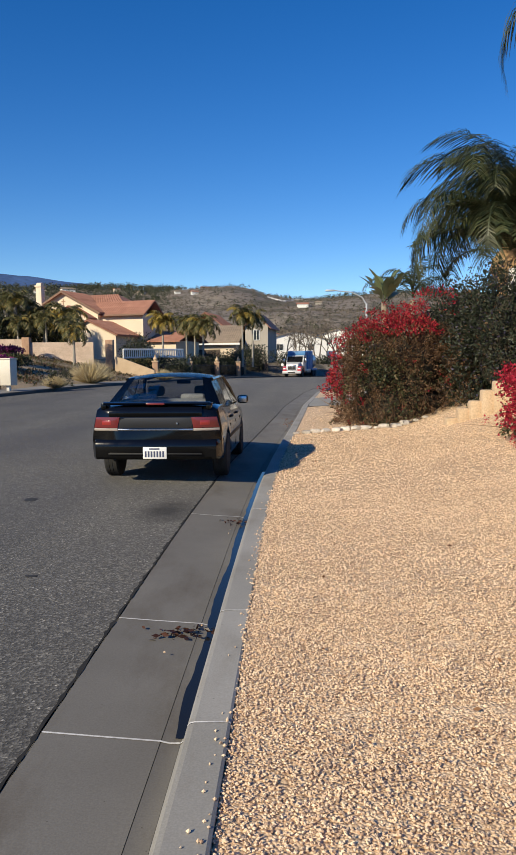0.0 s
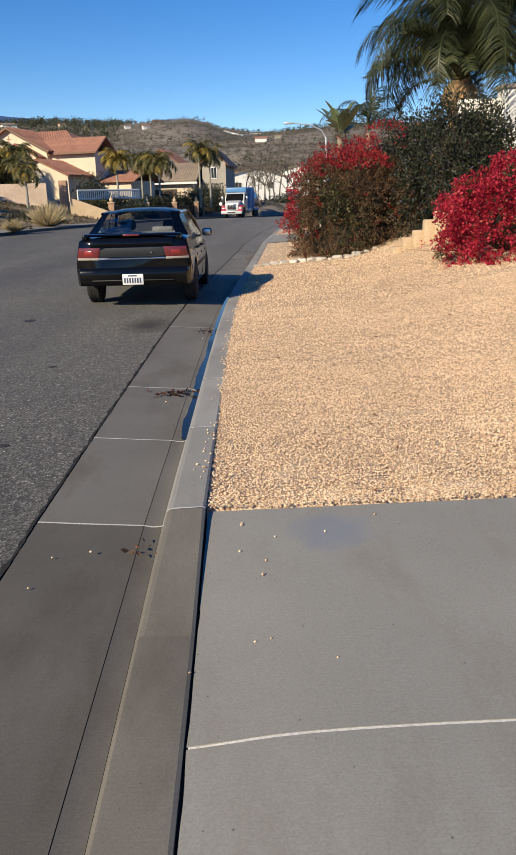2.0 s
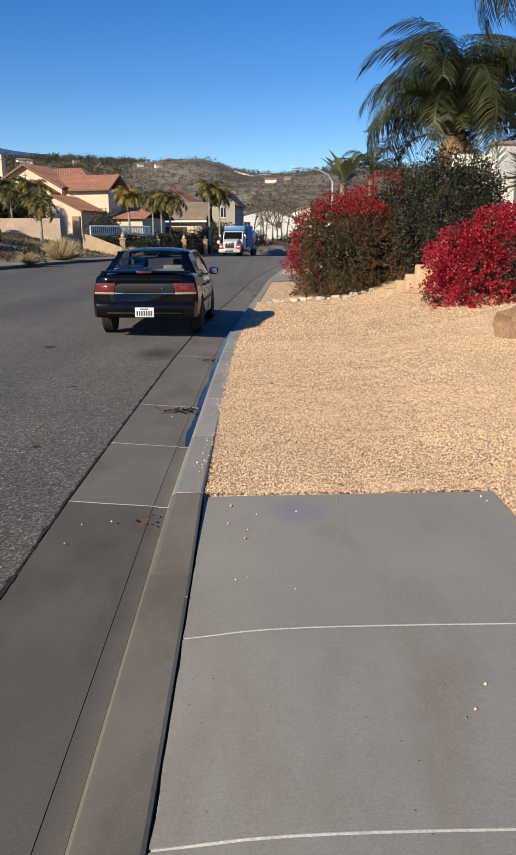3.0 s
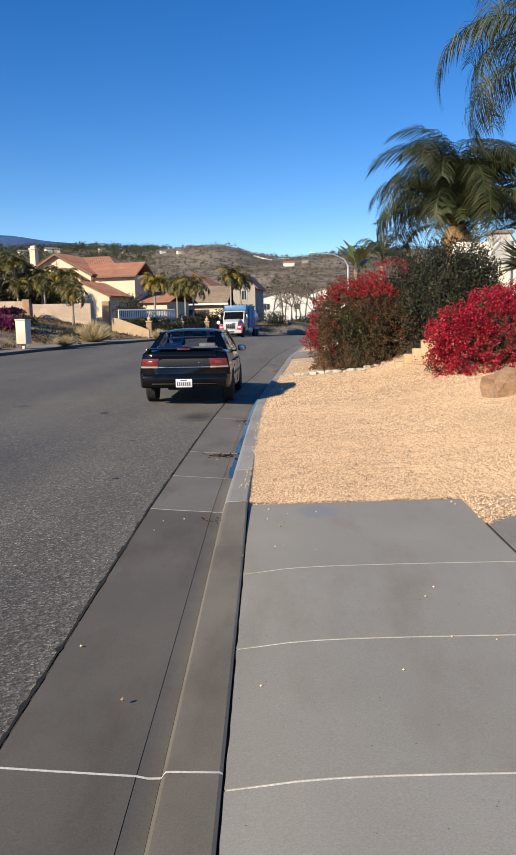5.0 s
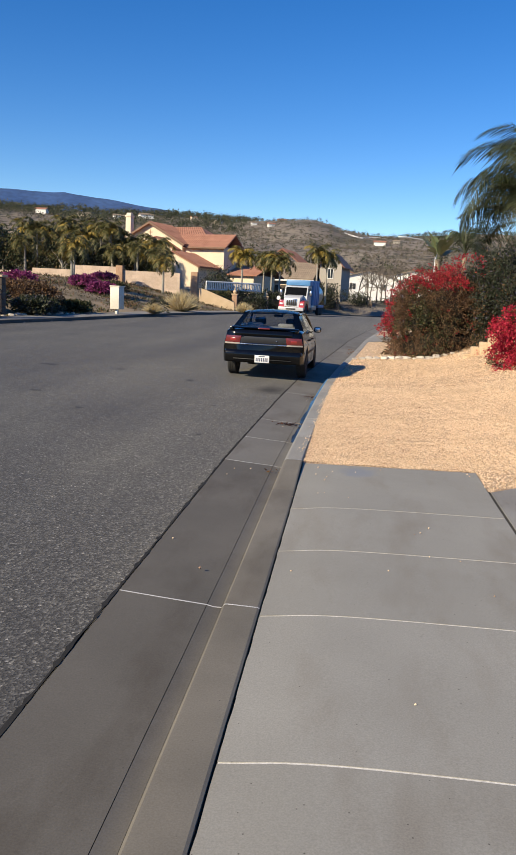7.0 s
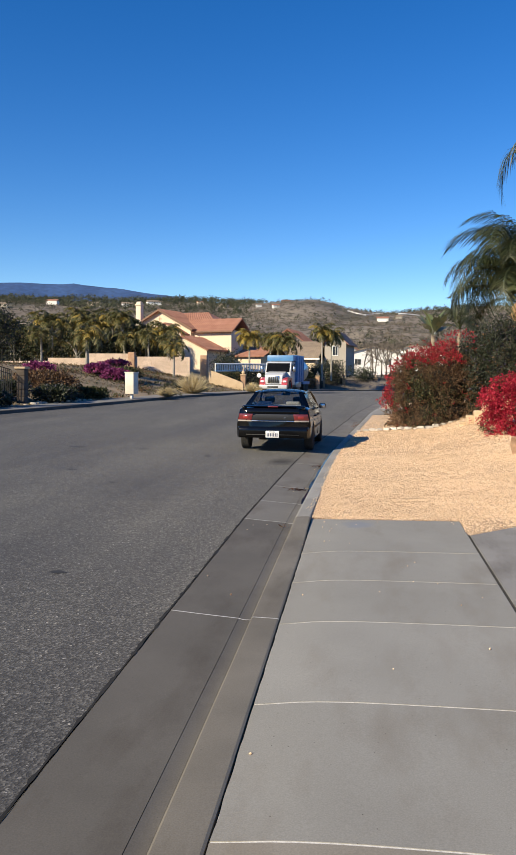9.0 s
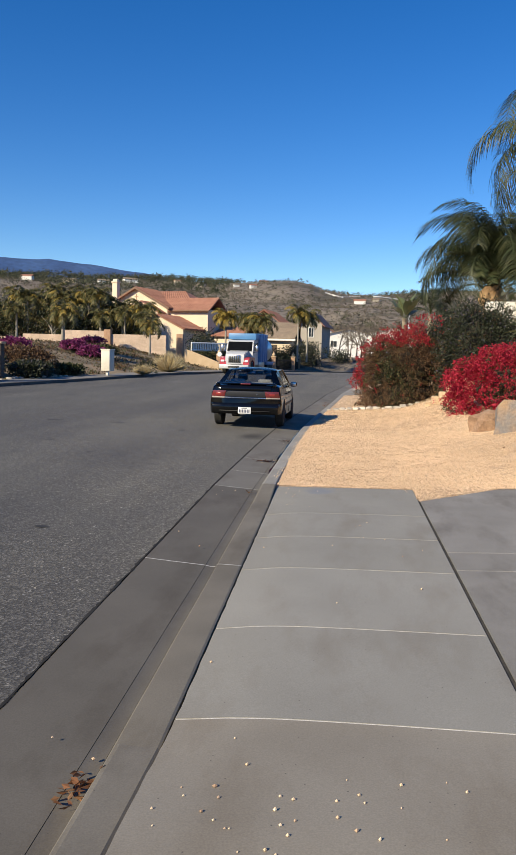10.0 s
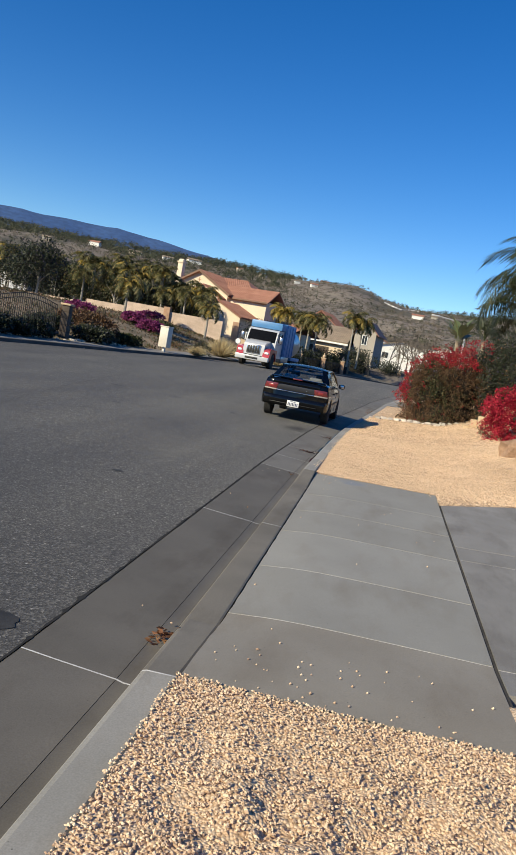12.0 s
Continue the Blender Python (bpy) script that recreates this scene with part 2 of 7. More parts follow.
M["tile_brown"] = grained("brown_roof_tile", (0.25, 0.19, 0.14), (0.33, 0.26, 0.19), 1.2, 12, 0.85, spread=0.1)
M["block"] = grained("pink_block", (0.5, 0.38, 0.3), (0.6, 0.47, 0.38), 1.5, 25, 0.92, 0.4, 0.01, spread=0.1)
M["brick"] = grained("brown_brick", (0.34, 0.2, 0.13), (0.46, 0.29, 0.19), 3, 30, 0.9, 0.4, 0.01)
M["iron"] = grained("black_iron", (0.015, 0.015, 0.016), (0.03, 0.028, 0.026), 5, 50, 0.6)
M["white_paint"] = grained("white_paint", (0.74, 0.74, 0.72), (0.82, 0.82, 0.8), 3, 60, 0.5)
M["box_paint"] = grained("beige_enamel", (0.62, 0.57, 0.48), (0.7, 0.65, 0.56), 2, 50, 0.55)
M["wood_bark"] = grained("palm_bark", (0.2, 0.15, 0.11), (0.33, 0.27, 0.2), 4, 30, 0.95, 0.7, 0.02, (1, 1, 3))
M["grey_bark"] = grained("grey_bark", (0.24, 0.22, 0.19), (0.4, 0.37, 0.32), 3, 30, 0.95, 0.6, 0.02, (1, 1, 0.4))
M["husk"] = grained("dry_palm_husk", (0.4, 0.22, 0.1), (0.58, 0.37, 0.2), 6, 40, 0.9, 0.6, 0.02, (3, 3, 0.5))
M["twig"] = grained("dry_twig", (0.17, 0.1, 0.055), (0.28, 0.17, 0.1), 5, 60, 0.9)
# near-black in place of the shade deep inside the bushes
M["inside"] = grained("bush_inner_shade", (0.022, 0.02, 0.012), (0.045, 0.035, 0.022), 6, 50, 0.95)
M["boulder"] = grained("rust_brown_boulder", (0.24, 0.14, 0.085), (0.44, 0.28, 0.18), 3.5, 30, 0.9, 0.8, 0.03)
M["slate"] = grained("slate_blue_stone", (0.17, 0.18, 0.19), (0.42, 0.26, 0.14), 2.2, 25, 0.8, 0.7, 0.03)
M["rock"] = grained("pale_rock", (0.5, 0.44, 0.37), (0.66, 0.6, 0.53), 6, 50, 0.9, 0.7, 0.02, spread=0.25)
M["adobe"] = grained("tan_retaining_block", (0.5, 0.36, 0.23), (0.6, 0.45, 0.3), 2, 30, 0.92, 0.4, 0.01)
M["leaf_green"] = leafy("bush_leaf", [(0.0, (0.022, 0.032, 0.013)), (0.45, (0.05, 0.062, 0.024)), (0.75, (0.088, 0.088, 0.04)), (1.0, (0.16, 0.1, 0.045))])
M["leaf_brown"] = leafy("dry_bush_leaf", [(0.0, (0.045, 0.024, 0.013)), (0.5, (0.115, 0.06, 0.03)), (1.0, (0.2, 0.12, 0.065))])
M["bract"] = leafy("red_bract", [(0.0, (0.16, 0.01, 0.018)), (0.5, (0.38, 0.018, 0.035)), (0.85, (0.5, 0.03, 0.05)), (1.0, (0.45, 0.09, 0.06))], 0.6, 0.3)
M["bract_pink"] = leafy("crimson_bract", [(0.0, (0.2, 0.008, 0.02)), (0.5, (0.42, 0.016, 0.045)), (0.9, (0.56, 0.035, 0.075)), (1.0, (0.42, 0.09, 0.06))], 0.6, 0.3)
M["bract_purple"] = leafy("magenta_bract", [(0.0, (0.1, 0.018, 0.06)), (0.6, (0.25, 0.035, 0.14)), (1.0, (0.36, 0.08, 0.22))], 0.6, 0.3)
M["leaf_dark"] = leafy("dark_shrub_leaf", [(0.0, (0.014, 0.02, 0.012)), (0.5, (0.03, 0.041, 0.022)), (0.85, (0.058, 0.062, 0.038)), (1.0, (0.055, 0.045, 0.085))])
M["frond"] = leafy("palm_frond", [(0.0, (0.022, 0.032, 0.014)), (0.6, (0.05, 0.065, 0.027)), (1.0, (0.11, 0.11, 0.05))], 0.45)
M["frond_gold"] = leafy("golden_frond", [(0.0, (0.14, 0.13, 0.03)), (0.5, (0.3, 0.22, 0.05)), (1.0, (0.42, 0.27, 0.07))], 0.5)
M["frond_far"] = leafy("far_palm_frond", [(0.0, (0.04, 0.046, 0.018)), (0.5, (0.115, 0.115, 0.043)), (0.85, (0.2, 0.17, 0.065)), (1.0, (0.32, 0.22, 0.1))], 0.5, 0.25)
M["grass_dry"] = leafy("straw_grass", [(0.0, (0.42, 0.32, 0.17)), (0.6, (0.6, 0.49, 0.29)), (1.0, (0.7, 0.6, 0.4))], 0.8)
# haze painted in: far tree and brush colours paled
M["tree_far"] = leafy("far_tree_leaf", [(0.0, (0.035, 0.044, 0.028)), (0.6, (0.07, 0.078, 0.046)), (1.0, (0.12, 0.112, 0.07))], 0.8)
M["brush_far"] = leafy("far_dry_brush", [(0.0, (0.1, 0.085, 0.068)), (0.6, (0.165, 0.138, 0.11)), (1.0, (0.22, 0.185, 0.145))], 0.9)
M["paddle"] = leafy("paddle_leaf", [(0.0, (0.07, 0.1, 0.045)), (0.6, (0.13, 0.16, 0.075)), (1.0, (0.2, 0.2, 0.09))], 0.4)
M["leaf_wet"] = leafy("wet_dead_leaf", [(0.0, (0.012, 0.006, 0.004)), (0.6, (0.04, 0.016, 0.009)), (1.0, (0.09, 0.035, 0.02))], 0.4)
M["leaf_litter"] = leafy("dead_leaf", [(0.0, (0.1, 0.04, 0.02)), (0.5, (0.2, 0.085, 0.04)), (1.0, (0.26, 0.14, 0.07))], 0.8)
M["bare"] = grained("bare_branch", (0.1, 0.082, 0.068), (0.17, 0.14, 0.115), 4, 30, 0.95)
M["car"], _nt, _b = mat_new("black_car_paint", (0.003, 0.003, 0.0032), 0.15, 0.0, 0.18)
_v = coords(_nt)
_nt.links.new(ramp_node(_nt, tex_noise(_nt, _v, 5, 5), [(0.3, (0.06, 0.06, 0.06)), (0.7, (0.18, 0.18, 0.18))]), _b.inputs["Roughness"])
_b = M["car"].node_tree.nodes["Principled BSDF"]
_b.inputs["Specular IOR Level"].default_value = 0.35
M["car_panel"], _nt, _b = mat_new("dark_grey_panel", (0.018, 0.018, 0.02), 0.4)
M["chrome"], _nt, _b = mat_new("dull_chrome", (0.55, 0.55, 0.56), 0.25, 1.0)
M["rubber"] = grained("tyre_rubber", (0.014, 0.014, 0.014), (0.028, 0.027, 0.026), 8, 80, 0.85)
M["black_plastic"] = grained("black_plastic", (0.012, 0.012, 0.013), (0.02, 0.02, 0.02), 8, 90, 0.5)
M["red_lens"], _nt, _b = mat_new("red_lens", (0.15, 0.022, 0.022), 0.2, 0.0, 0.5)
M["lens_core"], _nt, _b = mat_new("bright_red_lens", (0.29, 0.03, 0.026), 0.2, 0.0, 0.5)
M["clear_lens"], _nt, _b = mat_new("frosted_lens", (0.36, 0.31, 0.27), 0.15, 0.0, 0.6)
M["plate"], _nt, _b = mat_new("plate_white", (0.78, 0.78, 0.76), 0.45)
M["ink"], _nt, _b = mat_new("plate_ink", (0.05, 0.06, 0.12), 0.5)
M["seat"] = grained("grey_seat_cloth", (0.09, 0.085, 0.08), (0.15, 0.14, 0.13), 5, 90, 0.95)
M["shelf"] = grained("pale_parcel_cloth", (0.62, 0.6, 0.57), (0.75, 0.73, 0.7), 5, 90, 0.95)
M["glass"] = make_glass("car_glass", (0.66, 0.68, 0.69))
M["pane"], _nt, _b = mat_new("house_pane", (0.03, 0.04, 0.05), 0.05)
M["truck_blue"] = grained("blue_truck_body", (0.06, 0.2, 0.42), (0.09, 0.26, 0.5), 1.5, 30, 0.45)
M["truck_steel"], _nt, _b = mat_new("steel_tank", (0.3, 0.36, 0.42), 0.3, 0.85)
M["truck_white"], _nt, _b = mat_new("white_truck_paint", (0.5, 0.51, 0.53), 0.3, 0.0, 0.6)
M["truck_red"], _nt, _b = mat_new("red_truck_paint", (0.42, 0.03, 0.04), 0.3, 0.0, 0.6)
M["yellow"], _nt, _b = mat_new("yellow_paint", (0.7, 0.45, 0.05), 0.5)
M["dark_glass"], _nt, _b = mat_new("dark_cab_glass", (0.008, 0.009, 0.011), 0.18)
_b.inputs["Specular IOR Level"].default_value = 0.2
M["dark_stone"] = grained("dark_brown_stone", (0.06, 0.045, 0.036), (0.11, 0.085, 0.066), 3, 30, 0.9)
M["lamp_glass"], _nt, _b = mat_new("headlamp_glass", (0.85, 0.86, 0.88), 0.1, 0.0, 0.8)
M["galv"], _nt, _b = mat_new("galvanised_steel", (0.6, 0.6, 0.6), 0.5, 0.6)

# ---- mesh helpers ----


def finish(me, mat, smooth=0.0):
    me.materials.append(mat)
    if smooth:
        bm = bmesh.new()
        bm.from_mesh(me)
        for f in bm.faces:
            f.smooth = True
        for e in bm.edges:
            if len(e.link_faces) == 2 and e.calc_face_angle(0) > radians(smooth):
                e.smooth = False
        bm.to_mesh(me)
        bm.free()
    return me


def part(name, bm, mat, parent=None, label="", m=None, smooth=35.0):
    """One mesh object out of a bmesh, under its thing."""
    me = bpy.data.meshes.new(name)
    bmesh.ops.recalc_face_normals(bm, faces=bm.faces)
    bm.to_mesh(me)
    bm.free()
    finish(me, mat, smooth)
    ob = new(name, me)
    ob.parent = parent
    if m is not None:
        ob.matrix_basis = m
    return tagged(ob, label)


def part_me(name, me, parent, m, label=""):
    ob = new(name, me)
    ob.parent = parent
    ob.matrix_basis = m
    return tagged(ob, label)


def mesh_of(name, verts, faces, mat, smooth=0.0):
    me = bpy.data.meshes.new(name)
    me.from_pydata([tuple(v) for v in verts] if not hasattr(verts, "tolist") else verts.tolist(), [], faces.tolist() if hasattr(faces, "tolist") else faces)
    me.update()
    return finish(me, mat, smooth)


def thing(name, label, category, group="", m=None):
    ob = new(name)
    ob.empty_display_size = 0.2
    if m is not None:
        ob.matrix_basis = m
    return tagged(ob, label, category, group)


def box(bm, lo, hi, bevel=0.0, m=None):
    mat = Matrix.Translation([(a + b) / 2 for a, b in zip(lo, hi)]) @ Matrix.Diagonal([abs(b - a) for a, b in zip(lo, hi)] + [1])
    g = bmesh.ops.create_cube(bm, size=1, matrix=(m or Matrix()) @ mat)
    if bevel:
        es = list({e for v in g["verts"] for e in v.link_edges})
        bmesh.ops.bevel(bm, geom=es, offset=bevel, segments=2, affect='EDGES', profile=0.5)
    return bm


def boxed(lo, hi, bevel=0.0, m=None):
    return box(bmesh.new(), lo, hi, bevel, m)


def tube(bm, pts, radii, sides=8, cap=True):
    """A round bar along points, with a radius at each."""
    pts = [Vector(p) for p in pts]
    rings = []
    for i, p in enumerate(pts):
        d = (pts[min(i + 1, len(pts) - 1)] - pts[max(i - 1, 0)]).normalized()
        u = d.orthogonal().normalized() if abs(d.z) > 0.95 else d.cross(Vector((0, 0, 1))).normalized()
        w = d.cross(u)
        rings.append([bm.verts.new(p + (u * math.cos(a) + w * math.sin(a)) * radii[i]) for a in [2 * math.pi * k / sides for k in range(sides)]])
    for a, b in zip(rings, rings[1:]):
        for k in range(sides):
            bm.faces.new((a[k], a[(k + 1) % sides], b[(k + 1) % sides], b[k]))
    if cap:
        bm.faces.new(rings[0])
        bm.faces.new(rings[-1])
    return bm


def lathe(bm, prof, sides=20, axis='z', m=None):
    """A turned body from (radius, height) pairs."""
    m = m or Matrix()
    rings = []
    for r, h in prof:
        ring = []
        for k in range(sides):
            a = 2 * math.pi * k / sides
            p = Vector((r * math.cos(a), r * math.sin(a), h)) if axis == 'z' else Vector((h, r * math.cos(a), r * math.sin(a)))
            ring.append(bm.verts.new(m @ p))
        rings.append(ring)
    for a, b in zip(rings, rings[1:]):
        for k in range(sides):
            bm.faces.new((a[k], a[(k + 1) % sides], b[(k + 1) % sides], b[k]))
    bm.faces.new(rings[0])
    bm.faces.new(rings[-1])
    return bm


def prism(bm, poly, y0, y1, axis='y'):
    """A polygon of (a, b) pushed from y0 to y1. axis y: (x, z); axis x: (y, z); axis z: (x, y)."""
    def place(a, b, c):
        return (a, c, b) if axis == 'y' else (c, a, b) if axis == 'x' else (a, b, c)
    lo = [bm.verts.new(place(a, b, y0)) for a, b in poly]
    hi = [bm.verts.new(place(a, b, y1)) for a, b in poly]
    n = len(poly)
    bm.faces.new(lo)
    bm.faces.new(hi)
    for i in range(n):
        bm.faces.new((lo[i], lo[(i + 1) % n], hi[(i + 1) % n], hi[i]))
    return bm


def leaf_faces(P, D, size, rng, width=0.5, fold=0.25):
    """Leaf quads at points P, growing along D, each with its own size."""
    n = len(P)
    D = D / np.maximum(np.linalg.norm(D, axis=1, keepdims=True), 1e-6)
    R = rng.normal(size=(n, 3))
    S = np.cross(D, R)
    S /= np.maximum(np.linalg.norm(S, axis=1, keepdims=True), 1e-6)
    N = np.cross(D, S)
    L = (size * rng.uniform(0.6, 1.35, n))[:, None]
    V = np.stack([P, P + D * L * 0.5 + S * L * width * 0.5 + N * L * fold * 0.3, P + D * L, P + D * L * 0.5 - S * L * width * 0.5 + N * L * fold * 0.3], 1).reshape(-1, 3)
    F = np.arange(n * 4).reshape(-1, 4)
    return V, F


def leaf_mesh(name, P, D, size, mat, rng, width=0.5):
    V, F = leaf_faces(P, D, size, rng, width)
    return mesh_of(name, V, F, mat)


def wobble(P, scale, amount, seed=0.0):
    return np.array([noise.noise(Vector(p) * scale + Vector((seed, seed * 1.7, -seed))) for p in P]) * amount


# ---- lie of the land ----
ROAD_Z = ([-60, 3, 10, 15, 22, 30, 35, 40, 45, 55, 68, 80, 92, 110, 140], [-0.06, -0.06, -0.06, -0.04, 0.03, 0.11, 0.18, 0.28, 0.29, 0.24, 0.13, 0.03, -0.1, -0.3, -0.6])
FAR_KERB = [(-17.5, -60), (-16.8, -10), (-15.9, 10), (-14.8, 21), (-12.6, 34), (-10.9, 42), (-10.0, 50), (-9.4, 58), (-8.6, 68), (-6.7, 78), (-4.9, 86), (-2.4, 92), (2.5, 98), (10, 103), (22, 108), (60, 116)]


def road_z(y):
    return float(np.interp(y, *ROAD_Z))


def near_x(y):
    """Back of the near kerb."""
    return float(np.interp(y, [-60, -5.9, -2, 1.8, 5.3, 7.5, 10, 12, 14.7, 17, 22, 25.5, 29, 34, 38, 45, 52, 60, 80], [-0.1, -0.14, -0.2, -0.256, -0.25, -0.235, -0.19, -0.11, 0.03, 0.17, 0.46, 0.64, 0.95, 1.4, 2.0, 4.3, 8.0, 12.67, 22]))


NEAR = [(near_x(y), y) for y in (-60, -40, -20, -10, -6, -2, 2, 5, 8, 11, 14, 16, 18, 20, 22, 24, 26, 28, 31, 34, 38, 42, 46, 52, 60)] + [(20, 71), (34, 82), (60, 95)]


def far_x(y):
    return float(np.interp(y, [p[1] for p in FAR_KERB], [p[0] for p in FAR_KERB]))


def yard_z(x, y):
    """The gravel front garden, which rises away from the street."""
    lift = float(np.interp(y, [15, 22, 30, 40, 60], [0, 0.06, 0.12, 0.25, 0.2]))
    e = min(2.9, max(0.0, x - float(np.interp(y, [9, 15], [1.5, 2.3]))))
    bank = float(np.interp(y, [1.6, 5.5, 9.5, 12, 14], [0.0, 0.5, 0.44, 0.75, 1.0]))
    high = 0.049 * x + lift + bank * 0.26 * e ** 1.1 + 0.012
    f = float(np.interp(y, [-8.0, -5.9, 0.5, 1.7, 5.0], [1, 0, 0, 0, 1]))
    return high * f * f * (3 - 2 * f) + (walk_z(max(x, 0.25), y) + 0.008) * (1 - f * f * (3 - 2 * f))


TOPS = ([-180, -60, -30, -20, -13, -10, -7.5, -6, -4.5, -3, -2, 0, 3, 10, 40, 180], [4, 5.0, 5.35, 5.5, 5.72, 5.66, 5.8, 5.98, 6.12, 5.88, 5.6, 5.34, 5.26, 5.2, 5.0, 4])


def land_z(x, y):
    r, az = math.hypot(x, y), math.degrees(math.atan2(x, y))
    top = float(np.interp(az, *TOPS))
    el = float(np.interp(r, [100, 150, 200, 300, 450, 600, 750, 1000, 2000, 4800], [-0.2, 0.3, 0.9, 2.2, 3.7, top - 0.7, top, top - 1.6, 1.6, 0.5]))
    far = 1.5 + r * math.tan(radians(el)) + (noise.fractal(Vector((x, y, 0)) * 0.006, 1.0, 2.1, 5) * min(r, 900) * 0.012 if r > 130 else 0)
    s = far_x(y) - x
    if s > 0:
        near = road_z(y) + 0.13 + 0.2 * min(max(0.0, s - 2.4), 10.0) + 0.1 * noise.noise(Vector((x, y, 0)) * 0.35) * min(1, max(0, s - 2.4))
    elif x < near_x(y) + 1.0 or y > 85:
        near = road_z(y) - 0.4
    else:
        near = yard_z(min(x, 6), y) - 0.3
    f = min(1.0, max(0.0, (r - 105) / 60))
    f = f * f * (3 - 2 * f)
    return near * (1 - f) + far * f


def resample(pts, step):
    out = [Vector((*pts[0], 0))]
    for a, b in zip(pts, pts[1:]):
        a, b = Vector((*a, 0)), Vector((*b, 0))
        n = max(1, round((b - a).length / step))
        out += [a.lerp(b, (i + 1) / n) for i in range(n)]
    return out


def normals2(pts):
    res = []
    for i in range(len(pts)):
        d = (pts[min(i + 1, len(pts) - 1)] - pts[max(i - 1, 0)]).normalized()
        res.append(Vector((d.y, -d.x, 0)))
    return res


def sweep(bm, pts, prof, z_of):
    """prof: (distance to the right of the line, height over z_of)."""
    ns = normals2(pts)
    rows = []
    for p, n in zip(pts, ns):
        z = z_of(p.y)
        rows.append([bm.verts.new((p.x + n.x * d, p.y + n.y * d, z + h)) for d, h in prof])
    k = len(prof)
    for a, b in zip(rows, rows[1:]):
        for i in range(k - 1):
            bm.faces.new((a[i], a[i + 1], b[i + 1], b[i]))
    return bm


# ground: one sheet to the horizon, finer where the place lies
def build_ground():
    rings = [0.0] + list(np.geomspace(6, 4700, 120))
    azs = sorted(set([round(a, 2) for a in np.linspace(-50, 30, 161)] + [round(a, 2) for a in np.linspace(30, 310, 71)]))[:-1]
    V, F = [(0, 0, -0.6)], []
    n = len(azs)
    for r in rings[1:]:
        for a in azs:
            x, y = r * math.sin(radians(a)), r * math.cos(radians(a))
            V.append((x, y, land_z(x, y) - 0.05))
    for j in range(n):
        F.append((0, 1 + j, 1 + (j + 1) % n))
    for i in range(len(rings) - 2):
        for j in range(n):
            a, b = 1 + i * n + j, 1 + i * n + (j + 1) % n
            F.append((a, a + n, b + n, b))
    ob = new("ground", mesh_of("ground", V, F, M["scrub"], 60))
    tagged(ob, "dry brown scrub hillsides and valley floor", "ground", kind="structure")


def build_mountains():
    az = np.linspace(-75, -8, 90)
    tops = np.interp(az, [-75, -40, -29, -25, -22.3, -19, -15, -12, -8], [5.8, 6.3, 6.62, 6.6, 6.72, 6.42, 6.0, 5.4, 4.0])
    V, F = [], []
    for i, a in enumerate(az):
        t = tops[i] + 0.1 * noise.noise(Vector((a * 0.45, 0, 0))) + 0.035 * noise.noise(Vector((a * 2.1, 3, 0)))
        for j, (r, k) in enumerate([(3700, 0.3), (3950, 0.62), (4200, 0.86), (4400, 1.0), (4650, 0.5)]):
            e = t * k + (0.16 * noise.noise(Vector((a * 0.9, j * 1.3, 7))) if 0 < j < 3 else 0)
            V.append((r * math.sin(radians(a)), r * math.cos(radians(a)), 1.5 + r * math.tan(radians(e))))
    for i in range(len(az) - 1):
        for j in range(4):
            F.append((i * 5 + j, i * 5 + j + 1, i * 5 + j + 6, i * 5 + j + 5))
    tagged(new("backdrop", mesh_of("backdrop", V, F, M["mountain"], 60)), "far mountain range, haze painted into its blue", "mountains", kind="structure")


def build_road():
    far, near = resample(FAR_KERB, 2.0), resample([(x - 0.828, y) for x, y in NEAR], 2.0)

    def at(pts, f):
        i = min(int(f * (len(pts) - 1)), len(pts) - 2)
        return pts[i].lerp(pts[i + 1], f * (len(pts) - 1) - i)
    n, k = 110, 9
    V, F = [], []
    for i in range(n):
        a, b = at(near, i / (n - 1)), at(far, i / (n - 1))
        for j in range(k):
            f = j / (k - 1)
            p = a.lerp(b, f)
            V.append((p.x, p.y, road_z(p.y) + 0.05 * math.sin(math.pi * f)))
    for i in range(n - 1):
        for j in range(k - 1):
            F.append((i * k + j, i * k + j + 1, (i + 1) * k + j + 1, (i + 1) * k + j))
    tagged(new("road", mesh_of("road", V, F, M["asphalt"], 60)), "worn grey asphalt street curving away downhill", "road", kind="structure")


def road_top(x, y):
    """Height of the cambered asphalt."""
    a, b = near_x(y) - 0.828, far_x(y)
    return road_z(y) + 0.05 * math.sin(math.pi * min(1.0, max(0.0, (x - a) / (b - a))))


# the near gutter and kerb, in cast lengths with joints
JOINTS = [-40, -36, -32, -28, -24, -20.8, -17.2, -13.4, -9.6, -5.84, -1.99, 1.66, 3.02, 4.46, 7.69, 10.9, 14.1, 17.3, 20.5, 23.7, 27, 30.5, 34, 38, 42, 46]
GAP = 0.004
GUTTER = [(-0.82, -0.12), (-0.82, -0.006), (-0.81, 0.002), (-0.6, -0.014), (-0.3015, -0.032), (-0.301, -0.12)]
FLOW = [(-0.3, -0.12), (-0.2985, -0.033), (-0.26, -0.041), (-0.216, -0.041), (-0.2155, -0.12)]
KERB_HIGH = [(-0.215, -0.12), (-0.2145, -0.041), (-0.206, -0.034), (-0.186, 0.034), (-0.176, 0.047), (-0.155, 0.053), (-0.012, 0.057), (0.0, 0.05), (0.0, -0.12)]
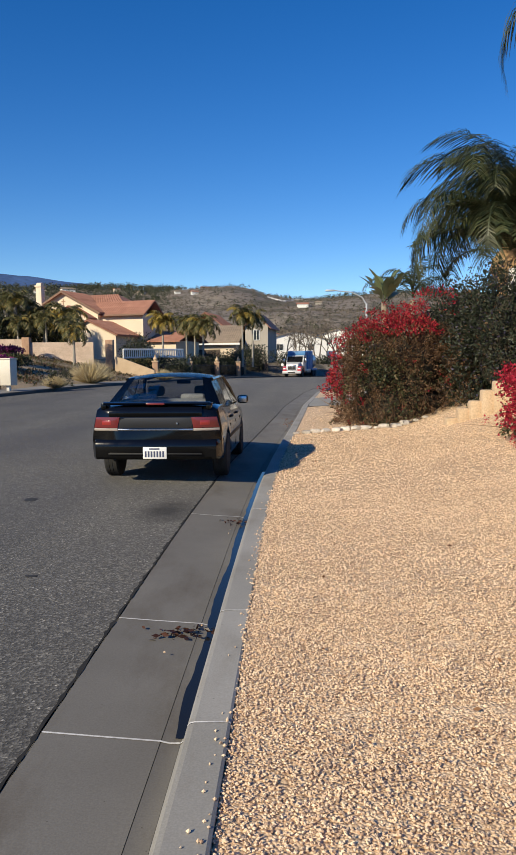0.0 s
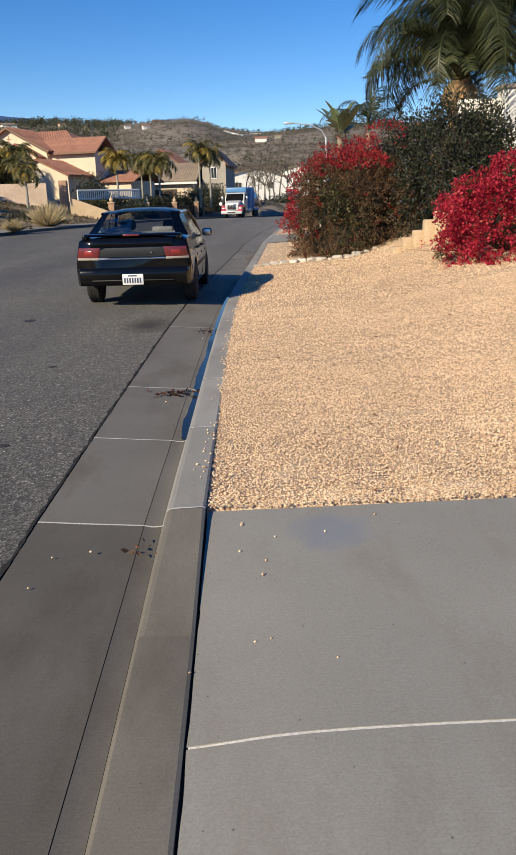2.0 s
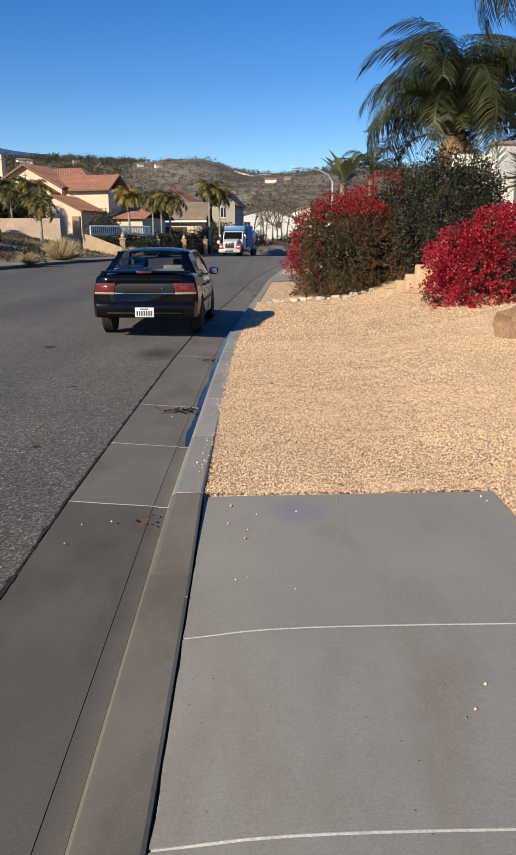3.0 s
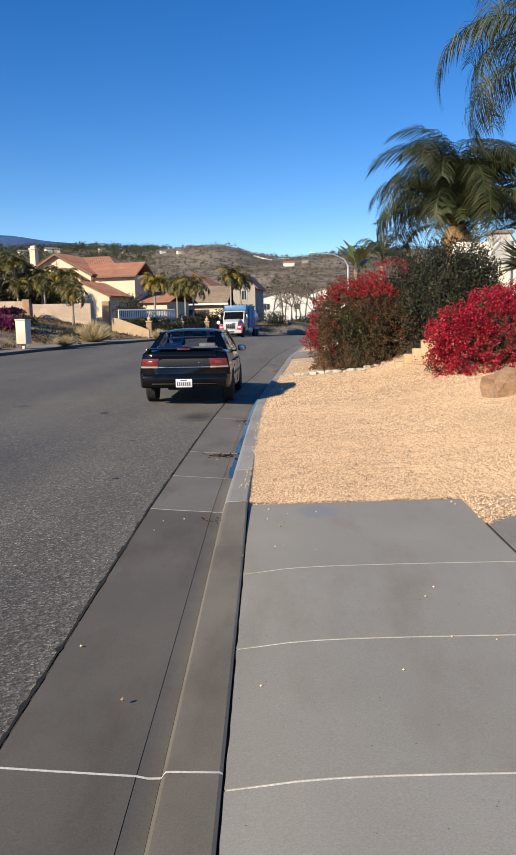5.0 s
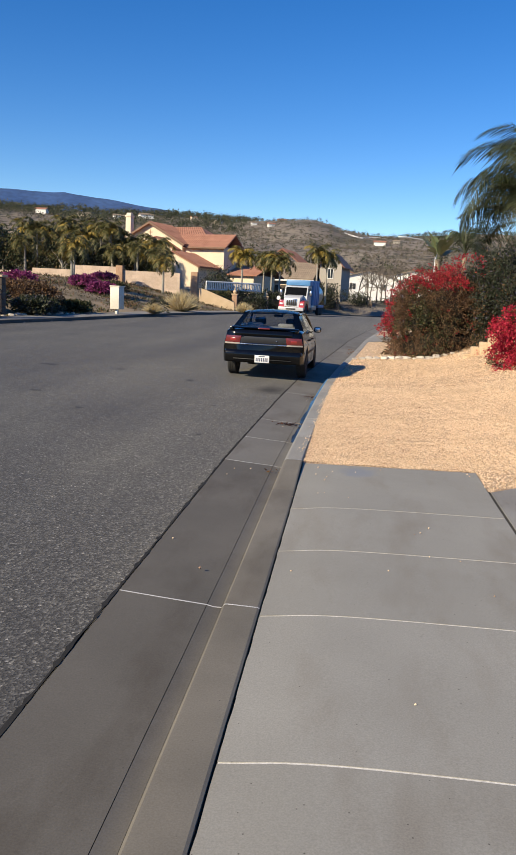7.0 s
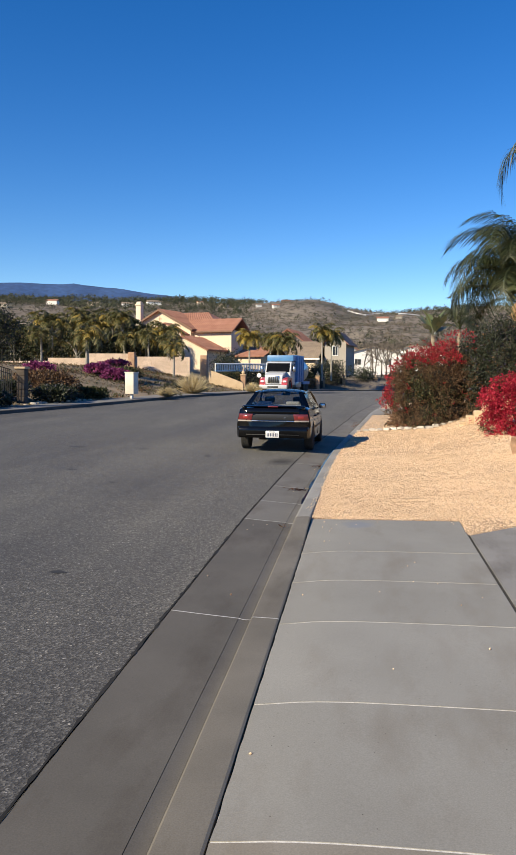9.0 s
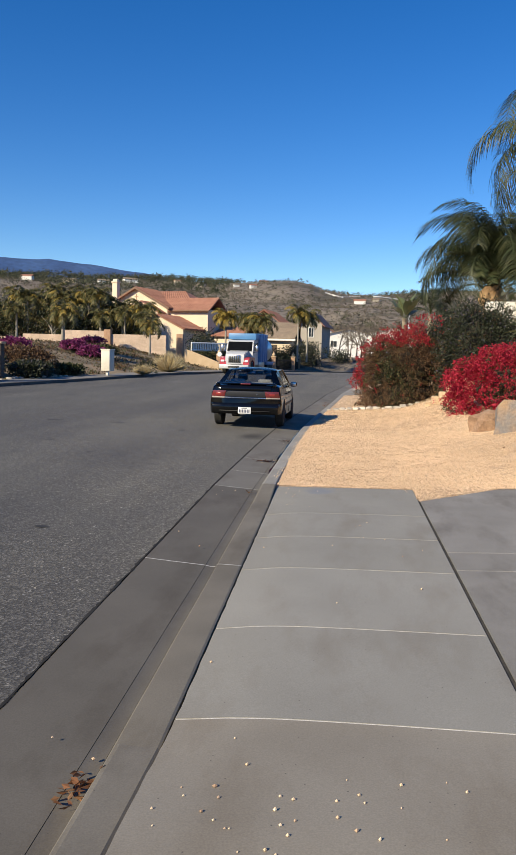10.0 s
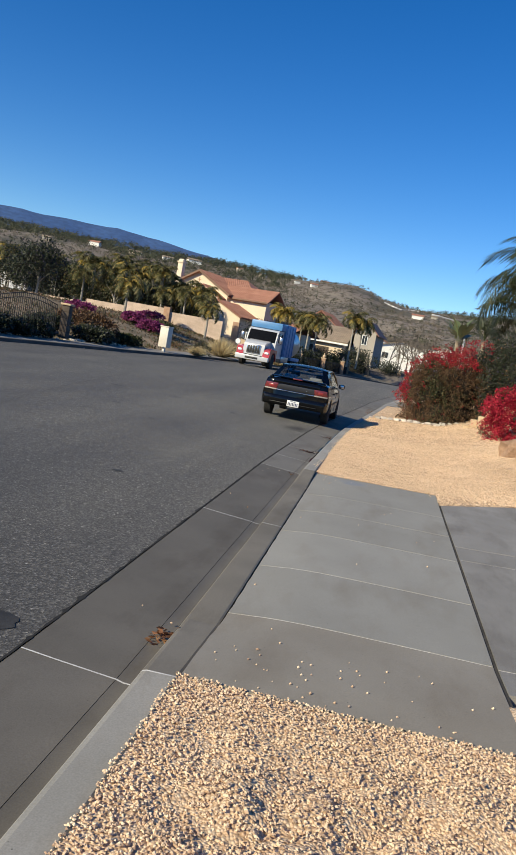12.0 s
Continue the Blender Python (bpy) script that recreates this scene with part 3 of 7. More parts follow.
KERB_LOW = [(-0.215, -0.12), (-0.2145, -0.041), (-0.21, -0.036), (-0.203, -0.024), (-0.197, -0.018), (-0.18, -0.016), (-0.012, -0.019), (0.0, -0.024), (0.0, -0.12)]


def cast_length(y0, y1, prof0, prof1=None):
    bm = bmesh.new()
    prof1 = prof1 or prof0
    n = max(1, round((y1 - y0) / 0.7))
    rows = []
    for i in range(n + 1):
        f = i / n
        y = y0 + GAP + (y1 - y0 - 2 * GAP) * f
        x = near_x(y)
        rows.append([bm.verts.new((x + a[0] + (b[0] - a[0]) * f, y, road_z(y) + a[1] + (b[1] - a[1]) * f + 0.004 * noise.noise(Vector((a[0] * 6, y * 1.3, 0))))) for a, b in zip(prof0, prof1)])
    k = len(prof0)
    for a, b in zip(rows, rows[1:]):
        for i in range(k - 1):
            bm.faces.new((a[i], a[i + 1], b[i + 1], b[i]))
    bm.faces.new(rows[0])
    bm.faces.new(rows[-1])
    return bm


def kerb_part(bm, mat, parent):
    return part("kerb_length", bm, mat, parent, smooth=12)


def build_kerbs():
    line = [Vector((near_x(y), y, 0)) for y in np.arange(-60, 62, 1.0)]
    gutter = part("gutter", sweep(bmesh.new(), line, [(-0.87, -0.16), (-0.87, -0.03), (-0.82, -0.03), (-0.345, -0.055), (-0.34, -0.16)], road_z), M["crack"])
    tagged(gutter, "concrete street gutter with dirty joints", "gutter", kind="structure")
    kerb = part("kerb", sweep(bmesh.new(), line, [(-0.34, -0.16), (-0.335, -0.055), (-0.2, -0.06), (0.014, -0.05), (0.016, -0.16)], road_z), M["crack"])
    tagged(kerb, "rolled concrete kerb, dropped at the driveway", "kerb", kind="structure")
    for a, b in zip(JOINTS, JOINTS[1:]):
        worn = M["gutter" if a > 1.6 else "gutter_worn"]
        part("slab", cast_length(a, b, GUTTER), worn, gutter)
        part("flow_strip", cast_length(a, b, FLOW), worn, gutter)
        if a >= -5.9 and b <= 1.7:
            ends = (KERB_LOW, KERB_LOW)
            if a == -5.84:
                kerb_part(cast_length(a, a + 0.95, KERB_HIGH, KERB_LOW), M["kerb_worn"], kerb)
                a += 0.95 - 2 * GAP
            if b == 1.66:
                kerb_part(cast_length(b - 1.0, b, KERB_LOW, KERB_HIGH), M["kerb_worn"], kerb)
                b -= 1.0 - 2 * GAP
            kerb_part(cast_length(a, b, *ends), M["kerb_worn"], kerb)
        else:
            kerb_part(cast_length(a, b, KERB_HIGH), M["kerb"], kerb)
    # pale strips across gutter and kerb joints, painting the light on their edges
    for y in (-9.6, -5.84, -1.99, 1.66, 3.02, 4.46, 7.69):
        for owner, prof in ((gutter, GUTTER[2:5] + FLOW[2:4]), (kerb, (KERB_LOW if -5.9 < y < 1.6 and y > -5.8 else KERB_HIGH)[1:8])):
            bm = bmesh.new()
            line = [[bm.verts.new((near_x(y) + d, y + s + 0.004 * noise.noise(Vector((d * 9, y, 0))), road_z(y) + h + 0.0025)) for s in (-0.006, 0.006)] for d, h in prof]
            for a, b in zip(line, line[1:]):
                bm.faces.new((a[0], b[0], b[1], a[1]))
            part("mortar_joint", bm, M["joint"], owner)
    # ragged open joint where the asphalt meets the gutter
    bm = bmesh.new()
    rows = []
    for y in np.arange(-20, 40, 0.04):
        w = 0.008 + 0.024 * max(0.0, noise.noise(Vector((0, y * 3.1, 2)))) + 0.034 * max(0.0, noise.noise(Vector((0, y * 13, 5))))
        x = near_x(y) - 0.82 + 0.006 * noise.noise(Vector((3, y * 4, 0)))
        z = road_z(y) + 0.006
        rows.append([bm.verts.new((x - w, y, z)), bm.verts.new((x + w * 0.3, y, z))])
    for a, b in zip(rows, rows[1:]):
        bm.faces.new((a[0], a[1], b[1], b[0]))
    tagged(part("edge_crack", bm, M["joint_gap"]), "dark ragged crack between asphalt and gutter", "joint", kind="structure")
    # a long crack and old tar spots on the asphalt
    bm = bmesh.new()
    rows = []
    for y in np.arange(-8, 22, 0.12):
        x = float(np.interp(y, [-8, 2.1, 4.1, 7.2, 11.6, 22], [-3.9, -5.55, -6.0, -6.7, -7.5, -9.0])) + 0.05 * noise.noise(Vector((1, y * 1.7, 0))) + 0.02 * noise.noise(Vector((2, y * 7, 0)))
        w = 0.004 + 0.005 * noise.noise(Vector((9, y * 2.3, 0)))
        rows.append([bm.verts.new((x - max(w, 0.001), y, road_top(x, y) + 0.004)), bm.verts.new((x + max(w, 0.001), y, road_top(x, y) + 0.004))])
    for a, b in zip(rows, rows[1:]):
        bm.faces.new((a[0], a[1], b[1], b[0]))
    tagged(part("road_crack", bm, M["crack"]), "long thin crack wandering along the asphalt", "crack", kind="structure")
    bm = bmesh.new()
    for k, (x, y, a, b) in enumerate(((-4.87, 5.5, 0.11, 0.06), (-3.64, 4.15, 0.08, 0.05), (-1.92, 5.33, 0.05, 0.03), (-1.62, 2.89, 0.035, 0.03), (-1.22, -5.6, 0.13, 0.12), (-2.26, -1.16, 0.07, 0.05), (-6.4, 9.5, 0.2, 0.12), (-3.0, 8.4, 0.08, 0.1))):
        ring = []
        for q in range(18):
            c = 2 * math.pi * q / 18
            m_ = 1 + 0.5 * noise.noise(Vector((math.cos(c) * 1.7, math.sin(c) * 1.7, k * 5.0)))
            px, py = x + a * m_ * math.cos(c), y + b * m_ * math.sin(c)
            ring.append(bm.verts.new((px, py, road_top(px, py) + 0.004)))
        bm.faces.new(ring)
    tagged(part("tar_spots", bm, M["tar"]), "small black tar spots on the asphalt", "stain", kind="structure")
    # standing water along the flow line past the dropped kerb
    bm = bmesh.new()
    rows = []
    for y in np.arange(3.05, 11, 0.1):
        w = 0.02 + 0.022 * noise.noise(Vector((0, y * 1.1, 0))) + 0.012 * noise.noise(Vector((3, y * 5.0, 0)))
        w *= min(1, (y - 3.0) * 3)
        z = road_z(y) - 0.034
        rows.append([bm.verts.new((near_x(y) - 0.24 - w, y, z)), bm.verts.new((near_x(y) - 0.205, y, z))])
    for a, b in zip(rows, rows[1:]):
        bm.faces.new((a[0], a[1], b[1], b[0]))
    tagged(part("water", bm, M["water"]), "thin strip of water standing along the kerb", "water", kind="structure")
    # far side of the street
    far = resample(FAR_KERB, 1.5)
    bm = sweep(bmesh.new(), far, [(0.5, 0.0), (0.48, 0.008), (0.06, -0.01), (0.0, 0.0), (-0.03, 0.13), (-0.05, 0.145), (-0.17, 0.15), (-0.17, -0.2)], road_z)
    tagged(part("far_kerb", bm, M["kerb_shaded"]), "weathered concrete kerb across the street, its shade painted in", "kerb", kind="structure")
    bm = sweep(bmesh.new(), far, [(-0.175, -0.2), (-0.175, 0.14), (-1.75, 0.17), (-1.76, -0.2)], road_z)
    tagged(part("far_pavement", bm, M["drive"]), "dusty concrete footpath across the street", "pavement", kind="structure")
    bm = bmesh.new()
    ns = normals2(far)
    rows = []
    for p, n in zip(far, ns):
        if p.y > 80:
            break
        row = []
        for d in np.linspace(1.74, 26, 30):
            x, y = p.x - n.x * d, p.y - n.y * d
            row.append(bm.verts.new((x, y, land_z(x, y) + 0.02)))
        rows.append(row)
    for a, b in zip(rows, rows[1:]):
        for i in range(len(a) - 1):
            bm.faces.new((a[i], a[i + 1], b[i + 1], b[i]))
    tagged(part("verge", bm, M["verge"]), "dry soil bank rising from the footpath", "bank", kind="structure")


def walk_z(x, y):
    """Pavement and drive: nearly level, its street edge dipping to the dropped kerb, rising at both ends."""
    d = max(0.0, x - near_x(y))
    level = -0.045 + 0.02 * min(max(0.0, x - 0.2), 1.3) + 0.05 * max(0.0, x - 1.5)
    level += float(np.interp(y, [-5.85, -5.5, -4.7, 0.6, 1.7], [0.052, 0.045, 0.0, 0.0, 0.012]))
    dip = float(np.interp(y, [-5.75, -5.0, -4.2, 0.7, 1.6], [0.0, 0.03, 0.045, 0.045, 0.01]))
    return level - dip * math.exp(-(d * 4.2) ** 1.6)


def slab_piece(parent, x0, x1, y0, y1, mat, z_of, name="slab", bow=(0.0, 0.0), skew=0.0):
    bm = bmesh.new()
    n, k = 14, 16
    top, low = [], []
    g = 0.006
    for i in range(n + 1):
        fx = i / n
        x = x0 + g + (x1 - x0 - 2 * g) * fx
        b = math.sin(math.pi * fx)
        ya, yb = y0 + g + bow[0] * b, y1 - g + bow[1] * b + skew * (x - 1.53)
        ys = [ya + (yb - ya) * q / k for q in range(k + 1)]
        xs = [x + (1 - fx) * (near_x(y) - x0 + 0.004 + 0.007 * noise.noise(Vector((4, y * 5.5, 0)))) if x0 < 0 else x for y in ys]
        top.append([bm.verts.new((a, y, z_of(a, y))) for a, y in zip(xs, ys)])
        low.append([bm.verts.new((a, y, z_of(a, y) - 0.08)) for a, y in zip(xs, ys)])
    for i in range(n):
        for q in range(k):
            bm.faces.new((top[i][q], top[i + 1][q], top[i + 1][q + 1], top[i][q + 1]))
        for q in (0, k):
            bm.faces.new((top[i][q], top[i + 1][q], low[i + 1][q], low[i][q]))
    for i in (0, n):
        for q in range(k):
            bm.faces.new((top[i][q], top[i][q + 1], low[i][q + 1], low[i][q]))
    es = [e for e in bm.edges if len(e.link_faces) == 2 and e.calc_face_angle(0) > 0.9]
    bmesh.ops.bevel(bm, geom=es, offset=0.003, segments=1, affect='EDGES')
    return part(name, bm, mat, parent, smooth=30)


def sheet(name, x0, x1, y0, y1, nx, ny, z_of, mat):
    bm = bmesh.new()
    g = [[bm.verts.new((x, y, z_of(x, y))) for x in np.linspace(x0, x1, nx)] for y in np.linspace(y0, y1, ny)]
    for a, b in zip(g, g[1:]):
        for i in range(nx - 1):
            bm.faces.new((a[i], a[i + 1], b[i + 1], b[i]))
    return part(name, bm, mat, smooth=60)


WALK_Y = [-5.82, -4.62, -3.4, -2.07, -0.98, 0.1, 1.7]


def build_walk():
    bm = bmesh.new()
    g = []
    for y in np.linspace(-5.8, 1.68, 64):
        a = near_x(y) + 0.012
        g.append([bm.verts.new((x, y, walk_z(x, y) - 0.0025)) for x in a + (1.497 - a) * np.linspace(0, 1, 24) ** 1.4])
    for a, b in zip(g, g[1:]):
        for i in range(23):
            bm.faces.new((a[i], a[i + 1], b[i + 1], b[i]))
    bed = part("pavement", bm, M["joint"], smooth=60)
    tagged(bed, "grey broom-finished concrete pavement in cast bays", "pavement", kind="structure")
    for a, b in zip(WALK_Y, WALK_Y[1:]):
        slab_piece(bed, -0.197, 1.512, a, b, M["walk" if a > -5.8 else "walk_tan"], walk_z, "bay", (0.012 if a > -5.8 else 0.0, 0.012 if b < 1.6 else 0.0))
    drive = sheet("driveway", 1.536, 7.38, -5.03, 0.9, 24, 50, lambda x, y: walk_z(x, y) - 0.0045, M["joint"])
    tagged(drive, "stained concrete driveway with scored joints", "driveway", kind="structure")
    for a, b in ((-5.05, -4.65), (-4.65, -1.97), (-1.97, -1.41), (-1.41, 0.95)):
        for c, d in ((1.53, 4.4), (4.4, 7.4)):
            slab_piece(drive, c, d, a, b, M["drive"], lambda x, y: walk_z(x, y) - 0.002, "bay", (0.0, 0.0), 0.75 if b > 0 else 0.0)
    strip = sheet("joint_strip", 1.508, 1.534, -5.8, 1.0, 2, 30, lambda x, y: walk_z(x, y) - 0.01, M["crack"])
    tagged(strip, "dark open joint between pavement and driveway", "joint", kind="structure")


def in_gravel(x, y):
    if x < near_x(y) - 0.02 + 0.03 * noise.noise(Vector((0, y * 5, 0))):
        return False
    if -5.82 < y < 1.7:
        if x < 1.5:
            return False
        if x < 8 and -5.06 < y < 0.95 + 0.75 * max(0, x - 1.53):
            return False
    if 24.2 < y < 29.2:
        return False
    return y < 34


def hummock(x, y):
    """Raked and trodden unevenness of the gravel."""
    deep = float(np.interp(y, [-6.8, -6.1, -5.9, 2, 5, 9], [0.07, 0.04, 0.004, 0.014, 0.014, 0.006]))
    return 0.011 * noise.noise(Vector((x, y, 0)) * 2.1) + 0.35 * deep * noise.noise(Vector((x, y + 20, 0)) * 17) + deep * noise.noise(Vector((x + 40, y, 0)) * 4.6)


def build_gravel():
    bm = bmesh.new()
    xs = np.concatenate([np.arange(0.0, 3.0, 0.075), np.arange(3.0, 9.6, 0.3), [11, 14, 18]])
    ys = np.sort(np.concatenate([np.arange(-9.7, -5.9, 0.07), np.arange(-16, -9.8, 0.25), np.arange(-5.75, 34.1, 0.25), [-5.84, -5.81, 1.65, 1.68]]))
    grid = {}
    for j, y in enumerate(ys):
        for i, x in enumerate(xs):
            X = near_x(y) + 0.004 + x
            grid[i, j] = bm.verts.new((X, y, yard_z(X, y) - 0.006 + hummock(X, y) * min(1, x * 2)))
    for j in range(len(ys) - 1):
        yc = (ys[j] + ys[j + 1]) / 2
        for i in range(len(xs) - 1):
            xc = near_x(yc) + (xs[i] + xs[i + 1]) / 2
            if not 24.3 < yc < 29.3:
                bm.faces.new((grid[i, j], grid[i + 1, j], grid[i + 1, j + 1], grid[i, j + 1]))
    for v in [v for v in bm.verts if not v.link_faces]:
        bm.verts.remove(v)
    # the bed runs on below the paving
    for v in bm.verts:
        if v.co.y < 24 and not in_gravel(v.co.x + 0.005, v.co.y):
            v.co.z -= 0.07
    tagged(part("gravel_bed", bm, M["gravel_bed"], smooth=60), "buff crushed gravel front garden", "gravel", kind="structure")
    rng = np.random.default_rng(3)
    bands = [(-0.18, 4.2, -9.6, -5.8, 88000, 0.6), (-0.18, 3.4, 1.7, 4.6, 56000, 0.57), (1.4, 4.2, 0.9, 3.0, 8000, 0.85), (-0.18, 4.2, 4.6, 8.5, 42000, 0.68), (-0.18, 6.0, 8.5, 16.0, 30000, 1.0), (-0.1, 4, 16, 24, 2500, 1.3)]
    octa = np.array([(1, 0, 0), (0, 1, 0), (-1, 0, 0), (0, -1, 0), (0.1, 0.1, 1), (0, 0, -1)], float)
    faces = np.array([(0, 1, 4), (1, 2, 4), (2, 3, 4), (3, 0, 4), (1, 0, 5), (2, 1, 5), (3, 2, 5), (0, 3, 5)])
    Vs, Fs, base = [], [], 0
    for x0, x1, y0, y1, n, size in bands:
        P = np.stack([rng.uniform(x0, x1, n), rng.uniform(y0, y1, n)], 1)
        P[:, 0] += np.array([near_x(y) + 0.16 for y in P[:, 1]])
        P = P[[in_gravel(x - 0.004, y) for x, y in P]]
        n = len(P)
        z = np.array([yard_z(x, y) + hummock(x, y) * min(1, max(0, x + 0.2) * 2) for x, y in P])
        s = rng.uniform(0.006, 0.0145, n) * size
        shape = octa[None] * rng.uniform(0.65, 1.3, (n, 6, 3)) * s[:, None, None] * np.array([1.15, 0.95, 0.75])
        # a random turn about two axes
        a, b = rng.uniform(0, 6.28, n), rng.normal(0, 0.6, n)
        ca, sa, cb, sb = np.cos(a), np.sin(a), np.cos(b), np.sin(b)
        X, Y, Z = shape[..., 0], shape[..., 1], shape[..., 2]
        Y, Z = Y * cb[:, None] - Z * sb[:, None], Y * sb[:, None] + Z * cb[:, None]
        X, Y = X * ca[:, None] - Y * sa[:, None], X * sa[:, None] + Y * ca[:, None]
        V = np.stack([X + P[:, :1], Y + P[:, 1:], Z + (z + s * rng.uniform(-0.3, 0.6, n))[:, None]], 2)
        Vs.append(V.reshape(-1, 3))
        Fs.append((faces[None] + 6 * np.arange(n)[:, None, None]).reshape(-1, 3) + base)
        base += 6 * n
    ob = new("gravel_stones", mesh_of("gravel_stones", np.concatenate(Vs), np.concatenate(Fs), M["gravel"]))
    tagged(ob, "loose buff and tan crushed stones", "gravel", kind="stuff")
    # stray stones kicked onto the paving
    V, F, base = [], [], 0
    for i in range(105):
        if i < 44:
            x, y = rng.uniform(-0.1, 1.45), -5.8 + abs(rng.normal(0, 0.45))
        elif i < 56:
            x, y = rng.uniform(-0.1, 1.45), 1.6 - abs(rng.normal(0, 0.45))
        else:
            x, y = rng.uniform(-1.0, 1.45), rng.uniform(-5.5, 8)
        z = walk_z(x, y) if x > -0.17 else road_z(y) - 0.02 + (0.02 if x < -0.6 else 0)
        if y > 1.66 and x > -0.3:
            continue
        s = rng.uniform(0.004, 0.0095)
        V.append(octa * rng.uniform(0.7, 1.3, (6, 3)) * s + np.array([x, y, z + s * 0.5]))
        F.append(faces + base)
        base += 6
    top = max(h for d, h in KERB_HIGH)
    for i in range(170):
        y = rng.uniform(2.0, 9.0)
        if noise.noise(Vector((0, y * 1.6, 4))) < -0.05:
            continue
        s = rng.uniform(0.004, 0.009)
        V.append(octa * rng.uniform(0.7, 1.3, (6, 3)) * s + np.array([near_x(y) - 0.005 - min(0.11, abs(rng.normal(0, 0.04))), y, road_z(y) + top + s * 0.5]))
        F.append(faces + base)
        base += 6
    tagged(new("stray_stones", mesh_of("stray_stones", np.concatenate(V), np.concatenate(F), M["gravel"])), "stray gravel stones scattered over the concrete", "gravel", kind="stuff")
    # the neighbour's path beyond the bush
    bm = bmesh.new()
    rows = []
    for y in np.linspace(24.3, 29.3, 8):
        rows.append([bm.verts.new((near_x(y) + x, y, yard_z(near_x(y) + x, y) + 0.005)) for x in (0.02, 0.8, 1.6, 2.6)])
    for a, b in zip(rows, rows[1:]):
        for i in range(3):
            bm.faces.new((a[i], a[i + 1], b[i + 1], b[i]))
    tagged(part("neighbour_drive", bm, M["walk"]), "pale concrete drive of the next house", "driveway", kind="structure")


# ---- plants ----
def shell_points(rng, n, centre, radii, lump=0.25, seed=1.0, depth=0.25, floor=0.0, skirt=False):
    """Points near the skin of a lumpy dome, with outward directions. skirt: sides fall straight to the ground."""
    D = rng.normal(size=(n, 3))
    D /= np.linalg.norm(D, axis=1, keepdims=True)
    if skirt:
        low = rng.random(n) < 0.45
        D[low, 2] = -rng.random(low.sum())
        D[~low, 2] = np.abs(D[~low, 2])
        flat = np.linalg.norm(D[:, :2], axis=1, keepdims=True)
        D[low, :2] /= flat[low]
        shape = D.copy()
    else:
        D[:, 2] = np.where(D[:, 2] < -0.35, -D[:, 2], D[:, 2])
        shape = np.sign(D) * np.abs(D) ** 0.8
        shape /= np.maximum(np.linalg.norm(shape, axis=1, keepdims=True), 1e-6)
    k = 1 + wobble(shape, 2.2, lump, seed) + wobble(shape, 6.0, lump * 0.5, seed + 5)
    k = np.clip(k, 0.7, 1.25) * (1.1 - depth * rng.random(n) ** 1.5)
    k3 = np.stack([k, k, np.where(shape[:, 2] < 0, 1.0, k)], 1)
    P = np.array(centre) + shape * np.array(radii) * k3
    ok = P[:, 2] > floor
    return P[ok], D[ok]


def clumped(rng, P, D, per, spread):
    """Leaves gathered in sprays about the given points, with dark gaps between them."""
    Q = np.repeat(P, per, 0) + rng.normal(0, spread, (len(P) * per, 3))
    return Q, np.repeat(D, per, 0)


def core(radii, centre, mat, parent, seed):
    """Near-black solid filling a bush: paints its inner shade and stops daylight shining through."""
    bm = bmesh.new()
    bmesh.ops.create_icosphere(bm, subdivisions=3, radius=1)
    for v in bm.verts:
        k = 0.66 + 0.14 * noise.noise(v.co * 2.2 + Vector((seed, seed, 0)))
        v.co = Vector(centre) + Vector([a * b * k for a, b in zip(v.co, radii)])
    return part("shade_core", bm, mat, parent)


def twigs(rng, n, centre, radii, mat, parent):
    bm = bmesh.new()
    for _ in range(n):
        a = rng.uniform(0, 6.28)
        base = Vector((centre[0] + radii[0] * 0.8 * math.cos(a), centre[1] + radii[1] * 0.8 * math.sin(a), rng.uniform(0.05, 0.5)))
        d = Vector((math.cos(a), math.sin(a), 0)) * rng.uniform(0.25, 0.6) + Vector((rng.normal(0, 0.2), rng.normal(0, 0.2), rng.uniform(0.1, 0.9)))
        tube(bm, [base, base + d * 0.5, base + d + Vector((0, 0, -0.08))], [0.008, 0.006, 0.002], 4, False)
    return tagged(part("twigs", bm, mat, parent), kind="stuff")


